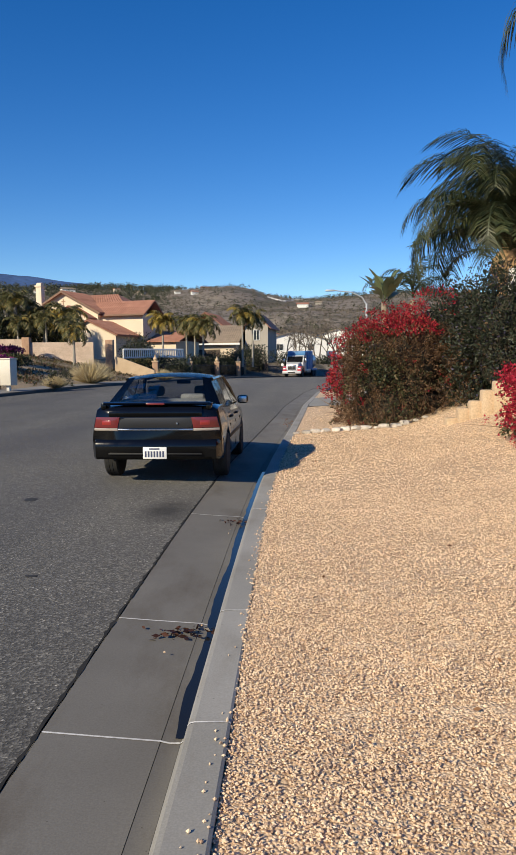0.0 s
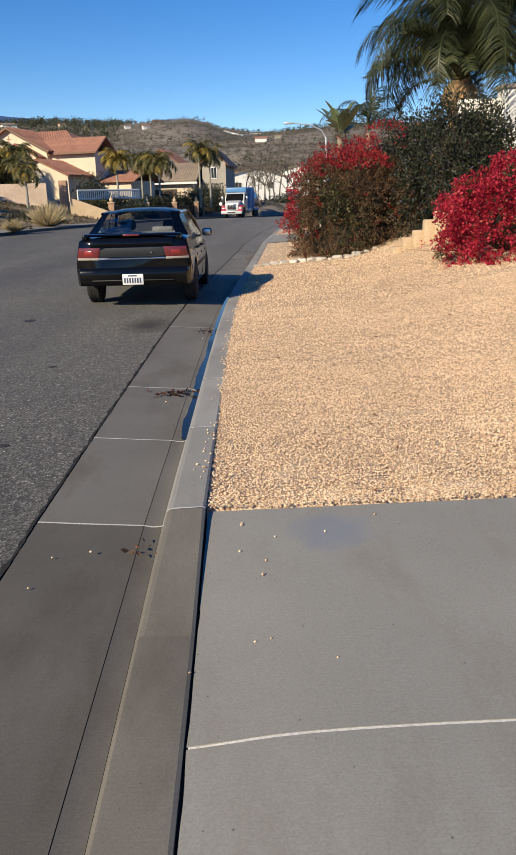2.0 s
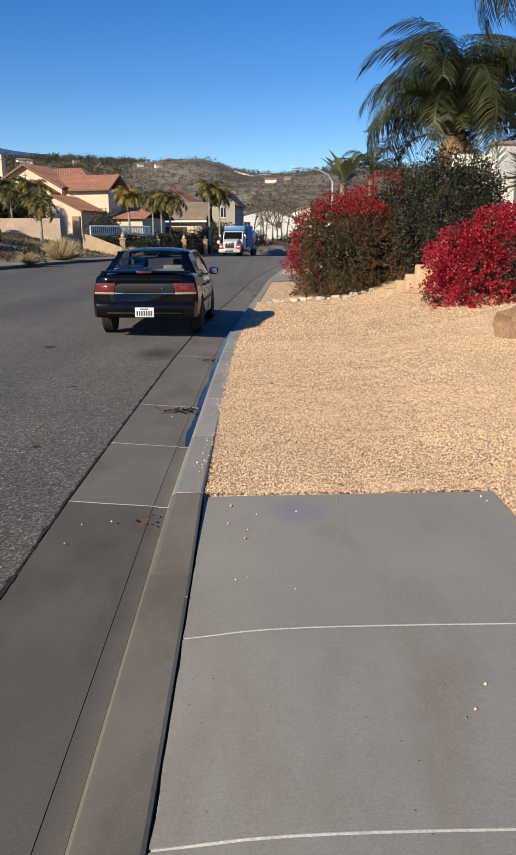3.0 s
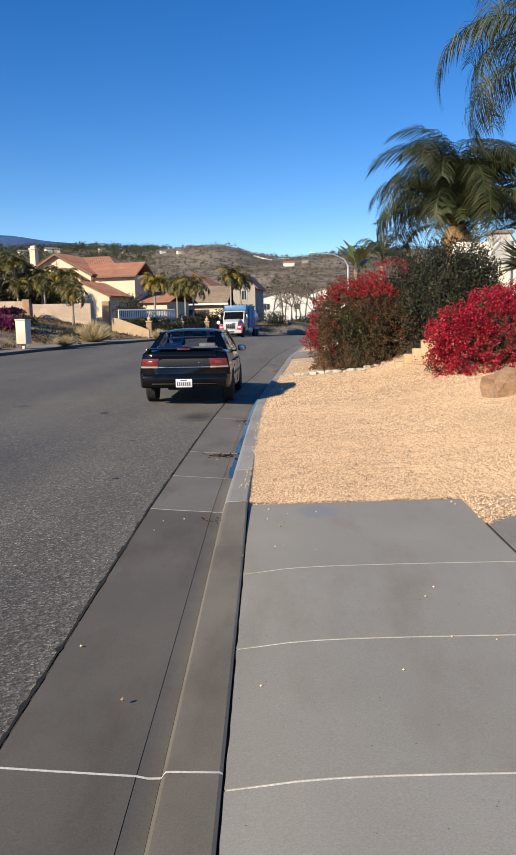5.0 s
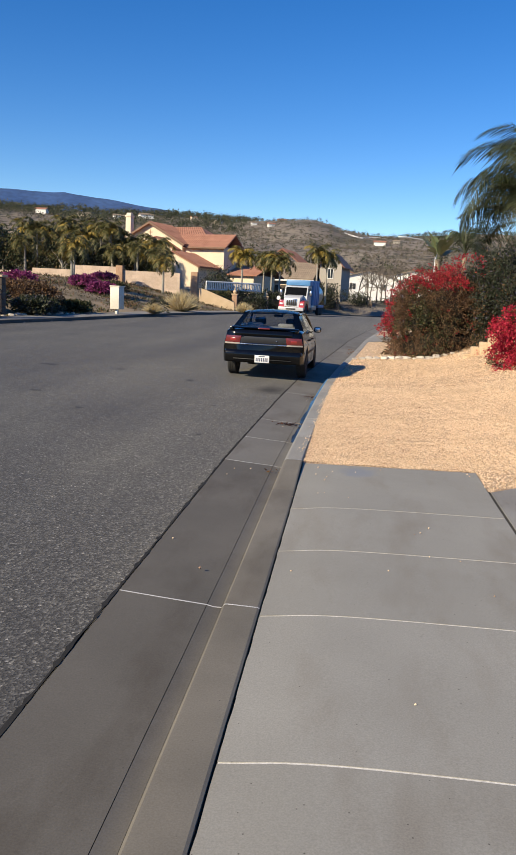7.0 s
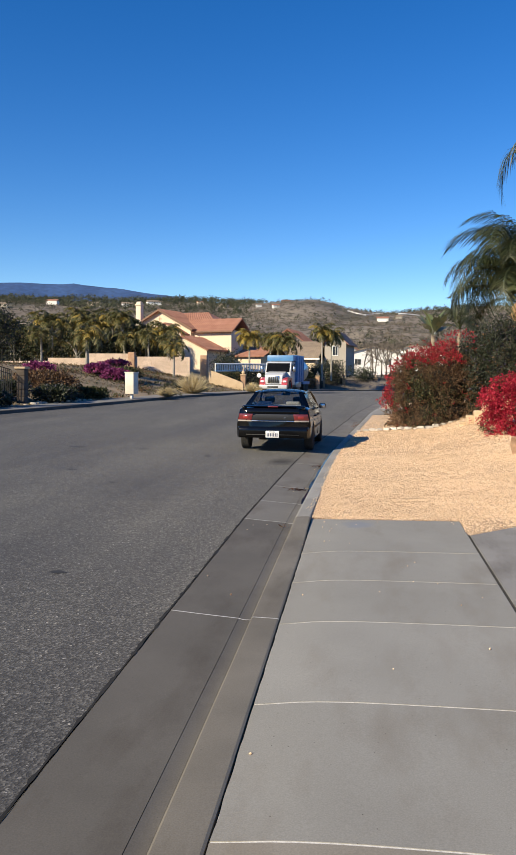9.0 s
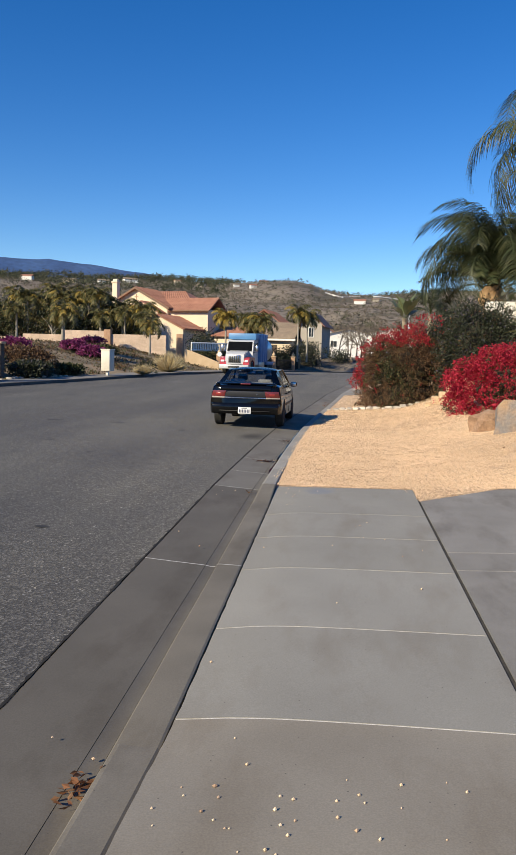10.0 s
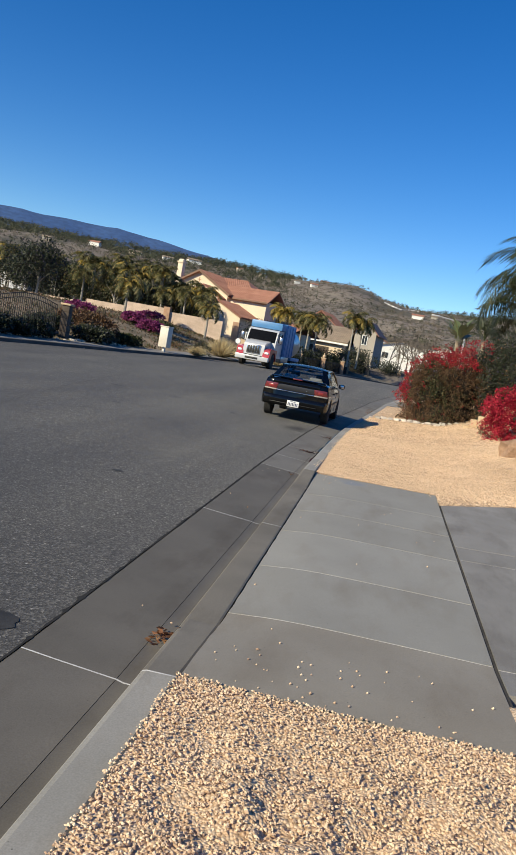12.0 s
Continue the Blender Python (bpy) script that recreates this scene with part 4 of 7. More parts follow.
def build_bougainvillea_mixed():
    """The browning bush with red on its crown and street flank."""
    rng = np.random.default_rng(11)
    b = thing("bougainvillea_bush", "large bougainvillea, half browned, with red bracts on crown and flank", "bush")
    c, r = (2.58, 17.75, 1.3), (1.45, 1.45, 1.2)
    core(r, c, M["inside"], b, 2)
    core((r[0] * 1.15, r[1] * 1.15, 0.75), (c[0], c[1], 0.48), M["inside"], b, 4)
    P, D = shell_points(rng, 5600, c, (r[0], r[1], 1.28), 0.3, 3.0, 0.4, 0.08, True)
    P, D = clumped(rng, P, D, 11, 0.034)
    tone = wobble(P, 1.3, 1.1, 9.0) + 0.3 * (P[:, 0] - 2.0) + 0.35 * (0.7 - P[:, 2]) * (P[:, 2] < 0.7) - 0.1 + 0.5 * (np.abs(P[:, 0] - 1.35) < 0.22)
    u, h = (P[:, 0] - c[0]) / r[0], (P[:, 2] - c[2]) / r[2]
    red = np.clip(np.maximum(0.9 - 1.9 * (1 - h), 0) * np.clip(1.1 - 0.9 * u, 0.2, 1.2) + np.maximum(-u - 0.8, 0) * 3.2 * (h > -0.55), 0, 1) + wobble(P, 2.8, 0.75, 4.0)
    is_red = (red > 0.42) & (rng.random(len(P)) < 0.85)
    brown = ~is_red & (tone + rng.normal(0, 0.3, len(P)) > -0.42)
    green = ~is_red & ~brown
    for nm, msk, mt, sz, w, lab in (("leaves", green, "leaf_green", 0.064, 0.62, "small dull green leaves"), ("dry_leaves", brown, "leaf_brown", 0.058, 0.36, "dry brown leaves"), ("flower_mass", is_red, "bract", 0.044, 0.85, "bright red bracts")):
        d = D[msk] + rng.normal(0, 0.75, (msk.sum(), 3))
        tagged(part_me(nm, leaf_mesh(nm, P[msk], d, sz, M[mt], rng, w), b, Matrix(), lab), kind="stuff")
    twigs(rng, 90, (c[0], c[1], 0), r, M["twig"], b)


def build_bougainvillea_red():
    rng = np.random.default_rng(12)
    b = thing("bougainvillea_bush", "rounded bougainvillea covered in crimson bracts beside boulders", "bush")
    c, r = (4.66, 10.5, 1.06), (1.46, 1.2, 0.88)
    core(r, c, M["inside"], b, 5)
    P, D = shell_points(rng, 4300, c, r, 0.26, 6.0, 0.32, 0.28, True)
    P, D = clumped(rng, P, D, 14, 0.032)
    gap = wobble(P, 2.4, 1.0, 3.0) + 0.55 * (0.9 - P[:, 2]) * (P[:, 2] < 0.9) + 0.2 * (P[:, 0] - 4.5)
    green = gap + rng.normal(0, 0.12, len(P)) > 0.3
    for nm, msk, mt, sz, w, lab in (("leaves", green, "leaf_green", 0.045, 0.6, "dark green leaves"), ("flower_mass", ~green, "bract_pink", 0.038, 0.95, "crimson bracts")):
        d = D[msk] + rng.normal(0, 0.7, (msk.sum(), 3))
        tagged(part_me(nm, leaf_mesh(nm, P[msk], d, sz, M[mt], rng, w), b, Matrix(), lab), kind="stuff")
    twigs(rng, 30, (c[0], c[1], 0.25), r, M["twig"], b)


def build_dark_shrub():
    rng = np.random.default_rng(13)
    b = thing("plumbago_shrub", "tall dark green shrub with a few violet flowers", "shrub")
    Ps, Ds = [], []
    for i, (c, r, n) in enumerate((((4.8, 16.5, 1.9), (1.15, 1.1, 1.55), 24000), ((5.3, 16.2, 1.75), (0.78, 0.9, 1.4), 12000), ((3.95, 18.0, 1.85), (0.95, 0.95, 1.35), 14000))):
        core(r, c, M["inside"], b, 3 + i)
        P, D = shell_points(rng, n // 9, c, r, 0.36, 8.0 + i, 0.45, 0.2, True)
        P, D = clumped(rng, P, D, 9, 0.06)
        Ps.append(P)
        Ds.append(D)
    P, D = np.concatenate(Ps), np.concatenate(Ds)
    kind = rng.random(len(P))
    dry = kind < 0.05
    for nm, msk, mt, lab in (("leaves", ~dry, "leaf_dark", "dense dark leaves"), ("dry_leaves", dry, "leaf_brown", "reddish dry leaves")):
        d = D[msk] + rng.normal(0, 0.9, (msk.sum(), 3))
        tagged(part_me(nm, leaf_mesh(nm, P[msk], d, 0.075, M[mt], rng, 0.5), b, Matrix(), lab), kind="stuff")
    P, D = shell_points(rng, 260, (3.2, 16.8, 2.75), (0.45, 0.4, 0.4), 0.2, 2.0)
    tagged(part_me("flower_mass", leaf_mesh("flower_mass", P, D, 0.05, M["bract"], rng, 0.8), b, Matrix(), "a few red bracts"), kind="stuff")


def frond_mesh(rng, length, droop, leaflets, leaf_len, mat, leaf_w=0.022, hang=0.75, bare=0.12):
    """A feather frond growing from the origin along +x, arching down under its weight."""
    V, F = [], []
    pts = []
    ang = radians(62)
    p = np.zeros(3)
    n = 22
    step = length / n
    for i in range(n + 1):
        pts.append(p.copy())
        a = ang - droop * (i / n) ** 1.35
        p = p + step * np.array([math.cos(a), 0, math.sin(a)])
    pts = np.array(pts)
    for i in range(n + 1):        # rachis: a thin three-sided bar
        w = 0.03 * (1 - i / n) + 0.006
        b = len(V)
        V += [pts[i] + (0, w, 0), pts[i] + (0, -w, 0), pts[i] + (0, 0, -w * 1.2)]
        if i:
            for k in range(3):
                F.append((b - 3 + k, b - 3 + (k + 1) % 3, b + (k + 1) % 3, b + k))
    for j in range(leaflets):
        f = bare + (1 - bare) * (j + rng.uniform(-0.3, 0.3)) / leaflets
        f = min(max(f, 0.02), 0.995)
        i = min(int(f * n), n - 1)
        q = pts[i] + (pts[i + 1] - pts[i]) * (f * n - i)
        t = (pts[i + 1] - pts[i]) / step
        L = leaf_len * (0.45 + 0.75 * math.sin(math.pi * (0.12 + 0.8 * f))) * rng.uniform(0.75, 1.2)
        for s in (-1, 1):
            out = np.array([t[0] * 0.6, s * rng.uniform(0.6, 1.05), t[2] * 0.6 + rng.uniform(-0.15, 0.4)])
            out /= np.linalg.norm(out)
            w = np.array([t[0], 0, t[2]]) * leaf_w * rng.uniform(0.7, 1.3)
            b = len(V)
            p0 = q
            V += [q - w * 0.5, q + w * 0.5]
            for m_ in range(1, 4):
                d_ = out + np.array([0, 0, -hang * 1.5 * ((m_ - 0.5) / 3) ** 1.2])
                p0 = p0 + d_ / np.linalg.norm(d_) * L / 3
                if m_ < 3:
                    V += [p0 - w, p0 + w]
                    F.append((b + 2 * m_ - 2, b + 2 * m_ - 1, b + 2 * m_ + 1, b + 2 * m_))
                else:
                    V.append(p0)
                    F.append((b + 4, b + 5, b + 6))
    return mesh_of("frond", np.array(V), F, mat)


def palm(m, trunk_h, trunk_r, fronds, count, rng, label, lean=(0, 0), tilt=(-38, 20), bark="wood_bark", husk=True, group="", gold=None, trunk_base=0.0, name="palm_tree"):
    p = thing(name, label, "palm tree", group, m)
    bm = bmesh.new()
    n = 9
    pts = [(lean[0] * (i / n) ** 1.6, lean[1] * (i / n) ** 1.6, trunk_base + (trunk_h - trunk_base) * i / n) for i in range(n + 1)]
    tube(bm, pts, [trunk_r * (1.25 - 0.35 * i / n + 0.05 * (i % 2)) for i in range(n + 1)], 10)
    part("trunk", bm, M[bark], p)
    if husk:
        bm = bmesh.new()
        lathe(bm, [(trunk_r * 0.9, -0.5), (trunk_r * 1.7, -0.15), (trunk_r * 1.5, 0.15), (trunk_r * 0.5, 0.5)], 9, m=Matrix.Translation((lean[0], lean[1], trunk_h)))
        part("crownshaft", bm, M["husk"], p, "fibrous brown leaf bases")
    for i in range(count):
        az = 360 * i * 0.381966 + rng.uniform(-12, 12)
        k = i / max(1, count - 1)
        pitch = tilt[0] + (tilt[1] - tilt[0]) * k      # old fronds hang, young ones stand
        me = (gold if gold and rng.random() < 0.2 else fronds)[i % len(fronds)]
        s = rng.uniform(0.85, 1.12)
        part_me("frond", me, p, Matrix.Translation((lean[0], lean[1], trunk_h + 0.1 + 0.25 * k)) @ pose(0, 0, 0, 0, 0, az) @ pose(0, 0, 0, rng.uniform(-12, 12), -pitch, 0) @ Matrix.Diagonal((s, s, s, 1)))
    return p


def build_near_palms():
    rng = np.random.default_rng(21)
    queen = [frond_mesh(rng, L, d, 125, 0.85, M["frond"], 0.011, 1.7, 0.06) for L, d in ((4.5, 3.0), (4.0, 3.3), (4.9, 2.8))]
    short = [frond_mesh(rng, L, d, 120, 0.85, M["frond"], 0.011, 1.7, 0.06) for L, d in ((4.0, 2.7), (3.6, 2.95), (4.4, 2.5))]
    palm(pose(5.85, 20.3, 0.9), 3.6, 0.15, short, 40, rng, "queen palm with long drooping dark green fronds", tilt=(-24, 44))
    palm(pose(6.58, 13.2, 0.9), 5.95, 0.17, queen, 17, rng, "tall queen palm leaning fronds over the garden", tilt=(-35, 22))
    small = [frond_mesh(rng, L, d, 46, 0.42, M["frond"], 0.01, 0.9) for L, d in ((1.9, 2.0), (1.7, 2.3))]
    palm(pose(4.3, 26.5, 0.3), 3.4, 0.09, small, 12, rng, "young feathery palm behind the shrubs", tilt=(-30, 30), husk=False)
    stiff = [frond_mesh(rng, L, d, 75, 0.3, M["frond"], 0.022, 0.35) for L, d in ((2.9, 1.5), (2.6, 1.75))]
    palm(pose(8.3, 19.6, 1.0), 3.2, 0.3, stiff, 16, rng, "date palm with stiff arching fronds and a brown husked trunk", tilt=(-46, 10), bark="husk", name="date_palm")
    palm(pose(5.75, 20.0, 1.0), 3.05, 0.3, stiff, 13, rng, "date palm with bare arching lower fronds", tilt=(-30, -8), bark="husk", name="date_palm")


def paddle_mesh(rng, L, W, mat):
    V, F = [], []
    n = 9
    for i in range(n + 1):
        f = i / n
        x, z = L * (f * 0.12 + 0.26 * f * f), L * (f - 0.14 * f * f)
        w = W * (0.05 if f < 0.28 else math.sin(math.pi * min(1, (f - 0.22) / 0.8)) ** 0.7)
        V += [(x, -w, z + w * 0.35), (x, 0, z), (x, w, z + w * 0.35)]
        if i:
            b = 3 * i
            if f < 0.3 or rng.random() < 0.85:
                F.append((b - 3, b - 2, b + 1, b))
            F.append((b - 2, b - 1, b + 2, b + 1))
    return mesh_of("leaf", V, F, mat, 60)


def build_bird_of_paradise():
    rng = np.random.default_rng(31)
    for at, h, k in (((2.95, 23.6, 0.2), 3.2, 1.25), ((7.0, 16.6, 1.1), 3.3, 1.4)):
        b = thing("bird_of_paradise_plant", "giant bird of paradise with torn paddle leaves on a husked stem", "plant", m=pose(*at))
        bm = bmesh.new()
        tube(bm, [(0, 0, 0), (0.04, 0, h * 0.5), (0, 0.02, h)], [0.08, 0.075, 0.1], 9)
        part("stem", bm, M["wood_bark"], b)
        me = [paddle_mesh(rng, 1.05 * k, 0.13 * k, M["paddle"]) for _ in range(3)]
        for i in range(12):
            part_me("leaf", me[i % 3], b, Matrix.Translation((0, 0, h - 0.1)) @ pose(0, 0, 0, 0, 0, i * 137.5) @ pose(0, 0, 0, 0, rng.uniform(10, 58) * (i % 4) / 3, 0))


def build_spiky():
    rng = np.random.default_rng(33)
    y = thing("yucca_plant", "spiky yucca rosette beside the white wall", "plant", m=pose(5.53, 12.4, 1.1))
    bm = bmesh.new()
    tube(bm, [(0, 0, -0.3), (0.02, 0, 0.8), (0, 0, 1.6)], [0.13, 0.11, 0.09], 8)
    part("stem", bm, M["husk"], y)
    n = 190
    D = rng.normal(size=(n, 3))
    D[:, 2] = D[:, 2] * 0.6 + 0.15
    P = np.zeros((n, 3)) + np.array([0, 0, 1.6])
    part_me("leaves", leaf_mesh("leaves", P, D, 0.72, M["frond"], rng, 0.07), y, Matrix(), "stiff narrow leaves")


def rock_bm(rng, size, flat=0.7, rough=0.25, seed=0.0):
    bm = bmesh.new()
    bmesh.ops.create_icosphere(bm, subdivisions=2, radius=1)
    for v in bm.verts:
        d = v.co.normalized()
        k = 1 + rough * noise.noise(d * 1.6 + Vector((seed, 2 * seed, 0))) + rough * 0.5 * noise.noise(d * 4 + Vector((seed, 0, 3)))
        c = Vector([math.copysign(abs(a) ** 0.75, a) for a in d]) * k
        v.co = Vector((c.x * size[0], c.y * size[1], c.z * size[2]))
    return bm


def build_rocks():
    rng = np.random.default_rng(41)
    for i in range(14):
        x = 0.12 + i * 0.215 + rng.uniform(-0.02, 0.02)
        y = 15.75 + 0.16 * (x - 0.1) + 0.05 * max(0, x - 1.8) ** 2 + rng.uniform(-0.05, 0.05)
        s = rng.uniform(0.045, 0.125)
        ob = part("border_rock", rock_bm(rng, (s * 1.2, s * 0.85, s * 0.5), rough=0.4, seed=i * 3.1), M["rock"], m=pose(x, y, yard_z(x, y) + s * 0.3, 0, 0, rng.uniform(-40, 40)))
        tagged(ob, "pale rounded border rock in the gravel", "rock", "rocks edging the bush bed")
    ob = part("boulder", rock_bm(rng, (0.33, 0.27, 0.25), rough=0.7, seed=7.7), M["boulder"], m=pose(3.31, 6.3, 0.52, 8, -10, 25), smooth=25)
    tagged(ob, "rust-brown angular boulder on the gravel", "boulder")
    bm = bmesh.new()
    prism(bm, [(-0.5, -0.15), (0.55, -0.1), (0.56, 0.56), (0.2, 0.66), (-0.36, 0.64), (-0.47, 0.5)], -0.15, 0.15)
    bmesh.ops.subdivide_edges(bm, edges=bm.edges, cuts=3, use_grid_fill=True)
    for v in bm.verts:
        v.co += Vector([0.045 * noise.noise(v.co * 2.6 + Vector((k * 9, 0, 0))) for k in range(3)])
    ob = part("standing_stone", bm, M["slate"], m=pose(3.72, 5.5, 0.36, -8, 3, -10), smooth=20)
    tagged(ob, "upright slate stone slab streaked with rust", "stone")
    wall = thing("garden_wall", "low stepped tan retaining wall behind the gravel", "retaining wall")
    for i in range(6):
        x, y = 2.9 + i * 0.19, 14.0 - i * 0.1
        z0 = yard_z(x, y) - 0.3
        part("block", boxed((x, y - 0.13, z0), (x + (0.21 if i < 4 else 0.34), y + 0.13, 0.49 + min(i, 4.4) * 0.17 + 0.02 * math.sin(i * 2.3)), 0.035), M["adobe"], wall)
    g = new("white_garden_wall")
    tagged(g, "white stuccoed garden wall with capped pillar", "wall")
    part("wall_panel", boxed((5.2, 18.0, 0.5), (6.25, 18.2, 3.72), 0.02), M["white_wall"], g)
    part("wall_panel", boxed((6.82, 18.0, 0.5), (12.5, 18.2, 3.72), 0.02), M["white_wall"], g)
    part("pillar", boxed((6.25, 17.85, 0.5), (6.82, 18.4, 3.92), 0.02), M["white_wall"], g)
    part("cap", boxed((6.19, 17.79, 3.92), (6.88, 18.46, 4.02), 0.03), M["stucco_grey"], g, "grey stone cap")


def build_litter():
    """Leaves washed together in the gutter."""
    rng = np.random.default_rng(51)
    for (x, y), n, sx, sy, lab in (((-0.57, 4.25), 60, 0.1, 0.05, "clump of wet black-brown dead leaves in the gutter"), ((-0.5, 7.38), 34, 0.12, 0.06, "clump of wet black-brown dead leaves in the gutter"), ((-0.48, 1.36), 8, 0.04, 0.03, "small scatter of dead leaves in the gutter"), ((-0.44, -5.25), 40, 0.035, 0.06, "pile of dry brown leaves against the kerb"), ((-0.55, 19.5), 60, 0.1, 0.9, "drift of brown leaves along the kerb")):
        P = np.stack([rng.normal(0, sx, n), rng.normal(0, sy, n), rng.uniform(0.002, 0.03, n)], 1)
        D = rng.normal(size=(n, 3)) * np.array([1, 1, 0.14])
        px = x + (near_x(y) + 0.2)
        ob = new("leaf_litter", leaf_mesh("leaf_litter", P, D, 0.042, M["leaf_wet" if "wet" in lab else "leaf_litter"], rng, 0.5))
        ob.matrix_basis = pose(px, y, road_z(y) - 0.025)
        tagged(ob, lab, "dead leaves", kind="stuff")
    P = np.stack([rng.uniform(0, 4.5, 160), rng.uniform(1.8, 15, 160), np.zeros(160)], 1)
    P[:, 2] = [yard_z(x, y) + 0.012 for x, y, _ in P]
    ob = new("fallen_leaves", leaf_mesh("fallen_leaves", P, rng.normal(size=(160, 3)) * np.array([1, 1, 0.25]), 0.04, M["leaf_litter"], rng, 0.45))
    tagged(ob, "scattered dead leaves on the gravel", "dead leaves", kind="stuff")


# ---- parked sedan ----
def car_body():
    """Lower body with open wheel arches. x across, y from the tail forward, z up from the road."""
    bm = bmesh.new()
    ys = [0.012, 0.02, 0.035, 0.055, 0.08, 0.11, 0.14, 0.25, 0.45] + [0.58 + 0.06 * i for i in range(13)] + [1.4 + 0.1 * i for i in range(17)] + [3.13 + 0.06 * i for i in range(13)] + [3.95, 4.15, 4.3, 4.4, 4.44]
    rows = []
    for y in ys:
        end = 0.88 + 0.12 * math.sqrt(min(1.0, (4.47 - y) / 0.5))
        w = min(0.845 * min(1.0, end) * (1 - 0.05 * max(0, (y - 3.0) / 1.4) ** 2), 0.5 + 0.33 * math.sqrt(y / 0.105))
        top = float(np.interp(y, [0, 0.06, 0.3, 0.85, 1.3, 2.9, 3.1, 3.9, 4.3, 4.46], [0.92, 1.0, 1.04, 1.045, 0.99, 0.95, 0.96, 0.87, 0.76, 0.6]))
        low = 0.24 + 0.1 * max(0, min(1, (1.5 - y) / 0.4)) + 0.05 * max(0, (y - 4.2) / 0.25)
        arch = 0.0
        for yw in (0.94, 3.49):
            q = 0.345 ** 2 - (y - yw) ** 2
            if q > 0:
                arch = max(arch, 0.3 + math.sqrt(q))
        lo = max(low, arch)
        side = [(0, low), (0.56, low), (0.575, max(low + 0.001, lo - 0.005)), (w - 0.035, lo), (w - 0.01, lo + 0.015), (w, max(lo + 0.03, 0.45)), (w + 0.004, max(lo + 0.05, 0.62)), (w - 0.02, max(0.78, lo + 0.06)), (w - 0.06, top - 0.045), (w - 0.11, top - 0.01), (w * 0.5, top + 0.008), (0, top + 0.012)]
        rows.append([bm.verts.new((x, y, z)) for x, z in side] + [bm.verts.new((-x, y, z)) for x, z in side[-2:0:-1]])
    n = len(rows[0])
    for a, b in zip(rows, rows[1:]):
        for i in range(n):
            bm.faces.new((a[i], a[(i + 1) % n], b[(i + 1) % n], b[i]))
    bm.faces.new(rows[0])
    bm.faces.new(rows[-1])
    return bm


def quad_panel(c, thick=0.008, cuts=0):
    """A slightly bowed panel through four corners, with thickness."""
    bm = bmesh.new()
    a, b, d, e = [Vector(p) for p in c]
    n = (b - a).cross(e - a).normalized()
    g = []
    k = 5
    for i in range(k + 1):
        row = []
        for j in range(k + 1):
            u, v = i / k, j / k
            p = a.lerp(b, u).lerp(e.lerp(d, u), v) + n * cuts * math.sin(math.pi * u) * (0.5 + 0.5 * math.sin(math.pi * v))
            row.append(bm.verts.new(p))
        g.append(row)
    for i in range(k):
        for j in range(k):
            bm.faces.new((g[i][j], g[i + 1][j], g[i + 1][j + 1], g[i][j + 1]))
    bmesh.ops.solidify(bm, geom=bm.faces, thickness=thick)
    return bm


def wheel(parent, x, y, r, w, rim_mat="chrome", side=1, z=None):
    hub = new("wheel")
    hub.parent = parent
    hub.matrix_basis = pose(x, y, r if z is None else z)
    bm = bmesh.new()
    lathe(bm, [(r * 0.62, -w / 2), (r * 0.93, -w / 2), (r, -w * 0.38), (r * 1.0, -w * 0.15), (r * 0.985, -w * 0.13), (r * 0.985, -w * 0.1), (r, -w * 0.08), (r, w * 0.08), (r * 0.985, w * 0.1), (r * 0.985, w * 0.13), (r, w * 0.15), (r, w * 0.38), (r * 0.93, w / 2), (r * 0.62, w / 2)], 28, 'x')
    part("tyre", bm, M["rubber"], hub)
    bm = bmesh.new()
    s = side
    lathe(bm, [(r * 0.63, -s * w * 0.3), (r * 0.64, s * w * 0.47), (r * 0.55, s * w * 0.46), (r * 0.5, s * w * 0.3), (r * 0.2, s * w * 0.38), (r * 0.12, s * w * 0.42), (r * 0.02, s * w * 0.42)], 20, 'x')
    for i in range(5):
        box(bm, (s * w * 0.28, -r * 0.06, r * 0.15), (s * w * 0.42, r * 0.06, r * 0.58), 0.0, Matrix.Rotation(i * 2 * math.pi / 5, 4, 'X'))
    part("rim", bm, M[rim_mat], hub)
    return hub


def tail_y(x, z):
    """Back of the body: bowed towards the corners, leaning forward at the top."""
    return 0.105 * max(0.0, (abs(x) - 0.5) / 0.33) ** 2 + 0.012 + 0.35 * max(0.0, z - 0.93)


def tail_patch(x0, x1, z0, z1, proud, thick=0.03, lift=0.0, slant=0.0):
    bm = bmesh.new()
    n, k = 10, 4
    g = []
    for i in range(n + 1):
        row = []
        for j in range(k + 1):
            v = j / k
            z = z0 + (z1 - z0) * v
            x = x0 + (x1 - x0) * i / n + slant * v * (1 - i / n)
            x = math.copysign(min(abs(x), 0.822 - 0.25 * max(0.0, z - 0.72)), x)
            rim = 0.006 if i in (0, n) or j in (0, k) else 0.0
            row.append(bm.verts.new((x, tail_y(x, z) - proud + rim - lift * math.sin(math.pi * v), z)))
        g.append(row)
    for i in range(n):
        for j in range(k):
            q = (g[i][j], g[i + 1][j], g[i + 1][j + 1], g[i][j + 1])
            bm.faces.new(q if x1 > x0 else q[::-1])
    back = bmesh.ops.extrude_face_region(bm, geom=bm.faces[:])
    for v in back["geom"]:
        if isinstance(v, bmesh.types.BMVert):
            v.co.y += thick
    bmesh.ops.recalc_face_normals(bm, faces=bm.faces)
    return bm


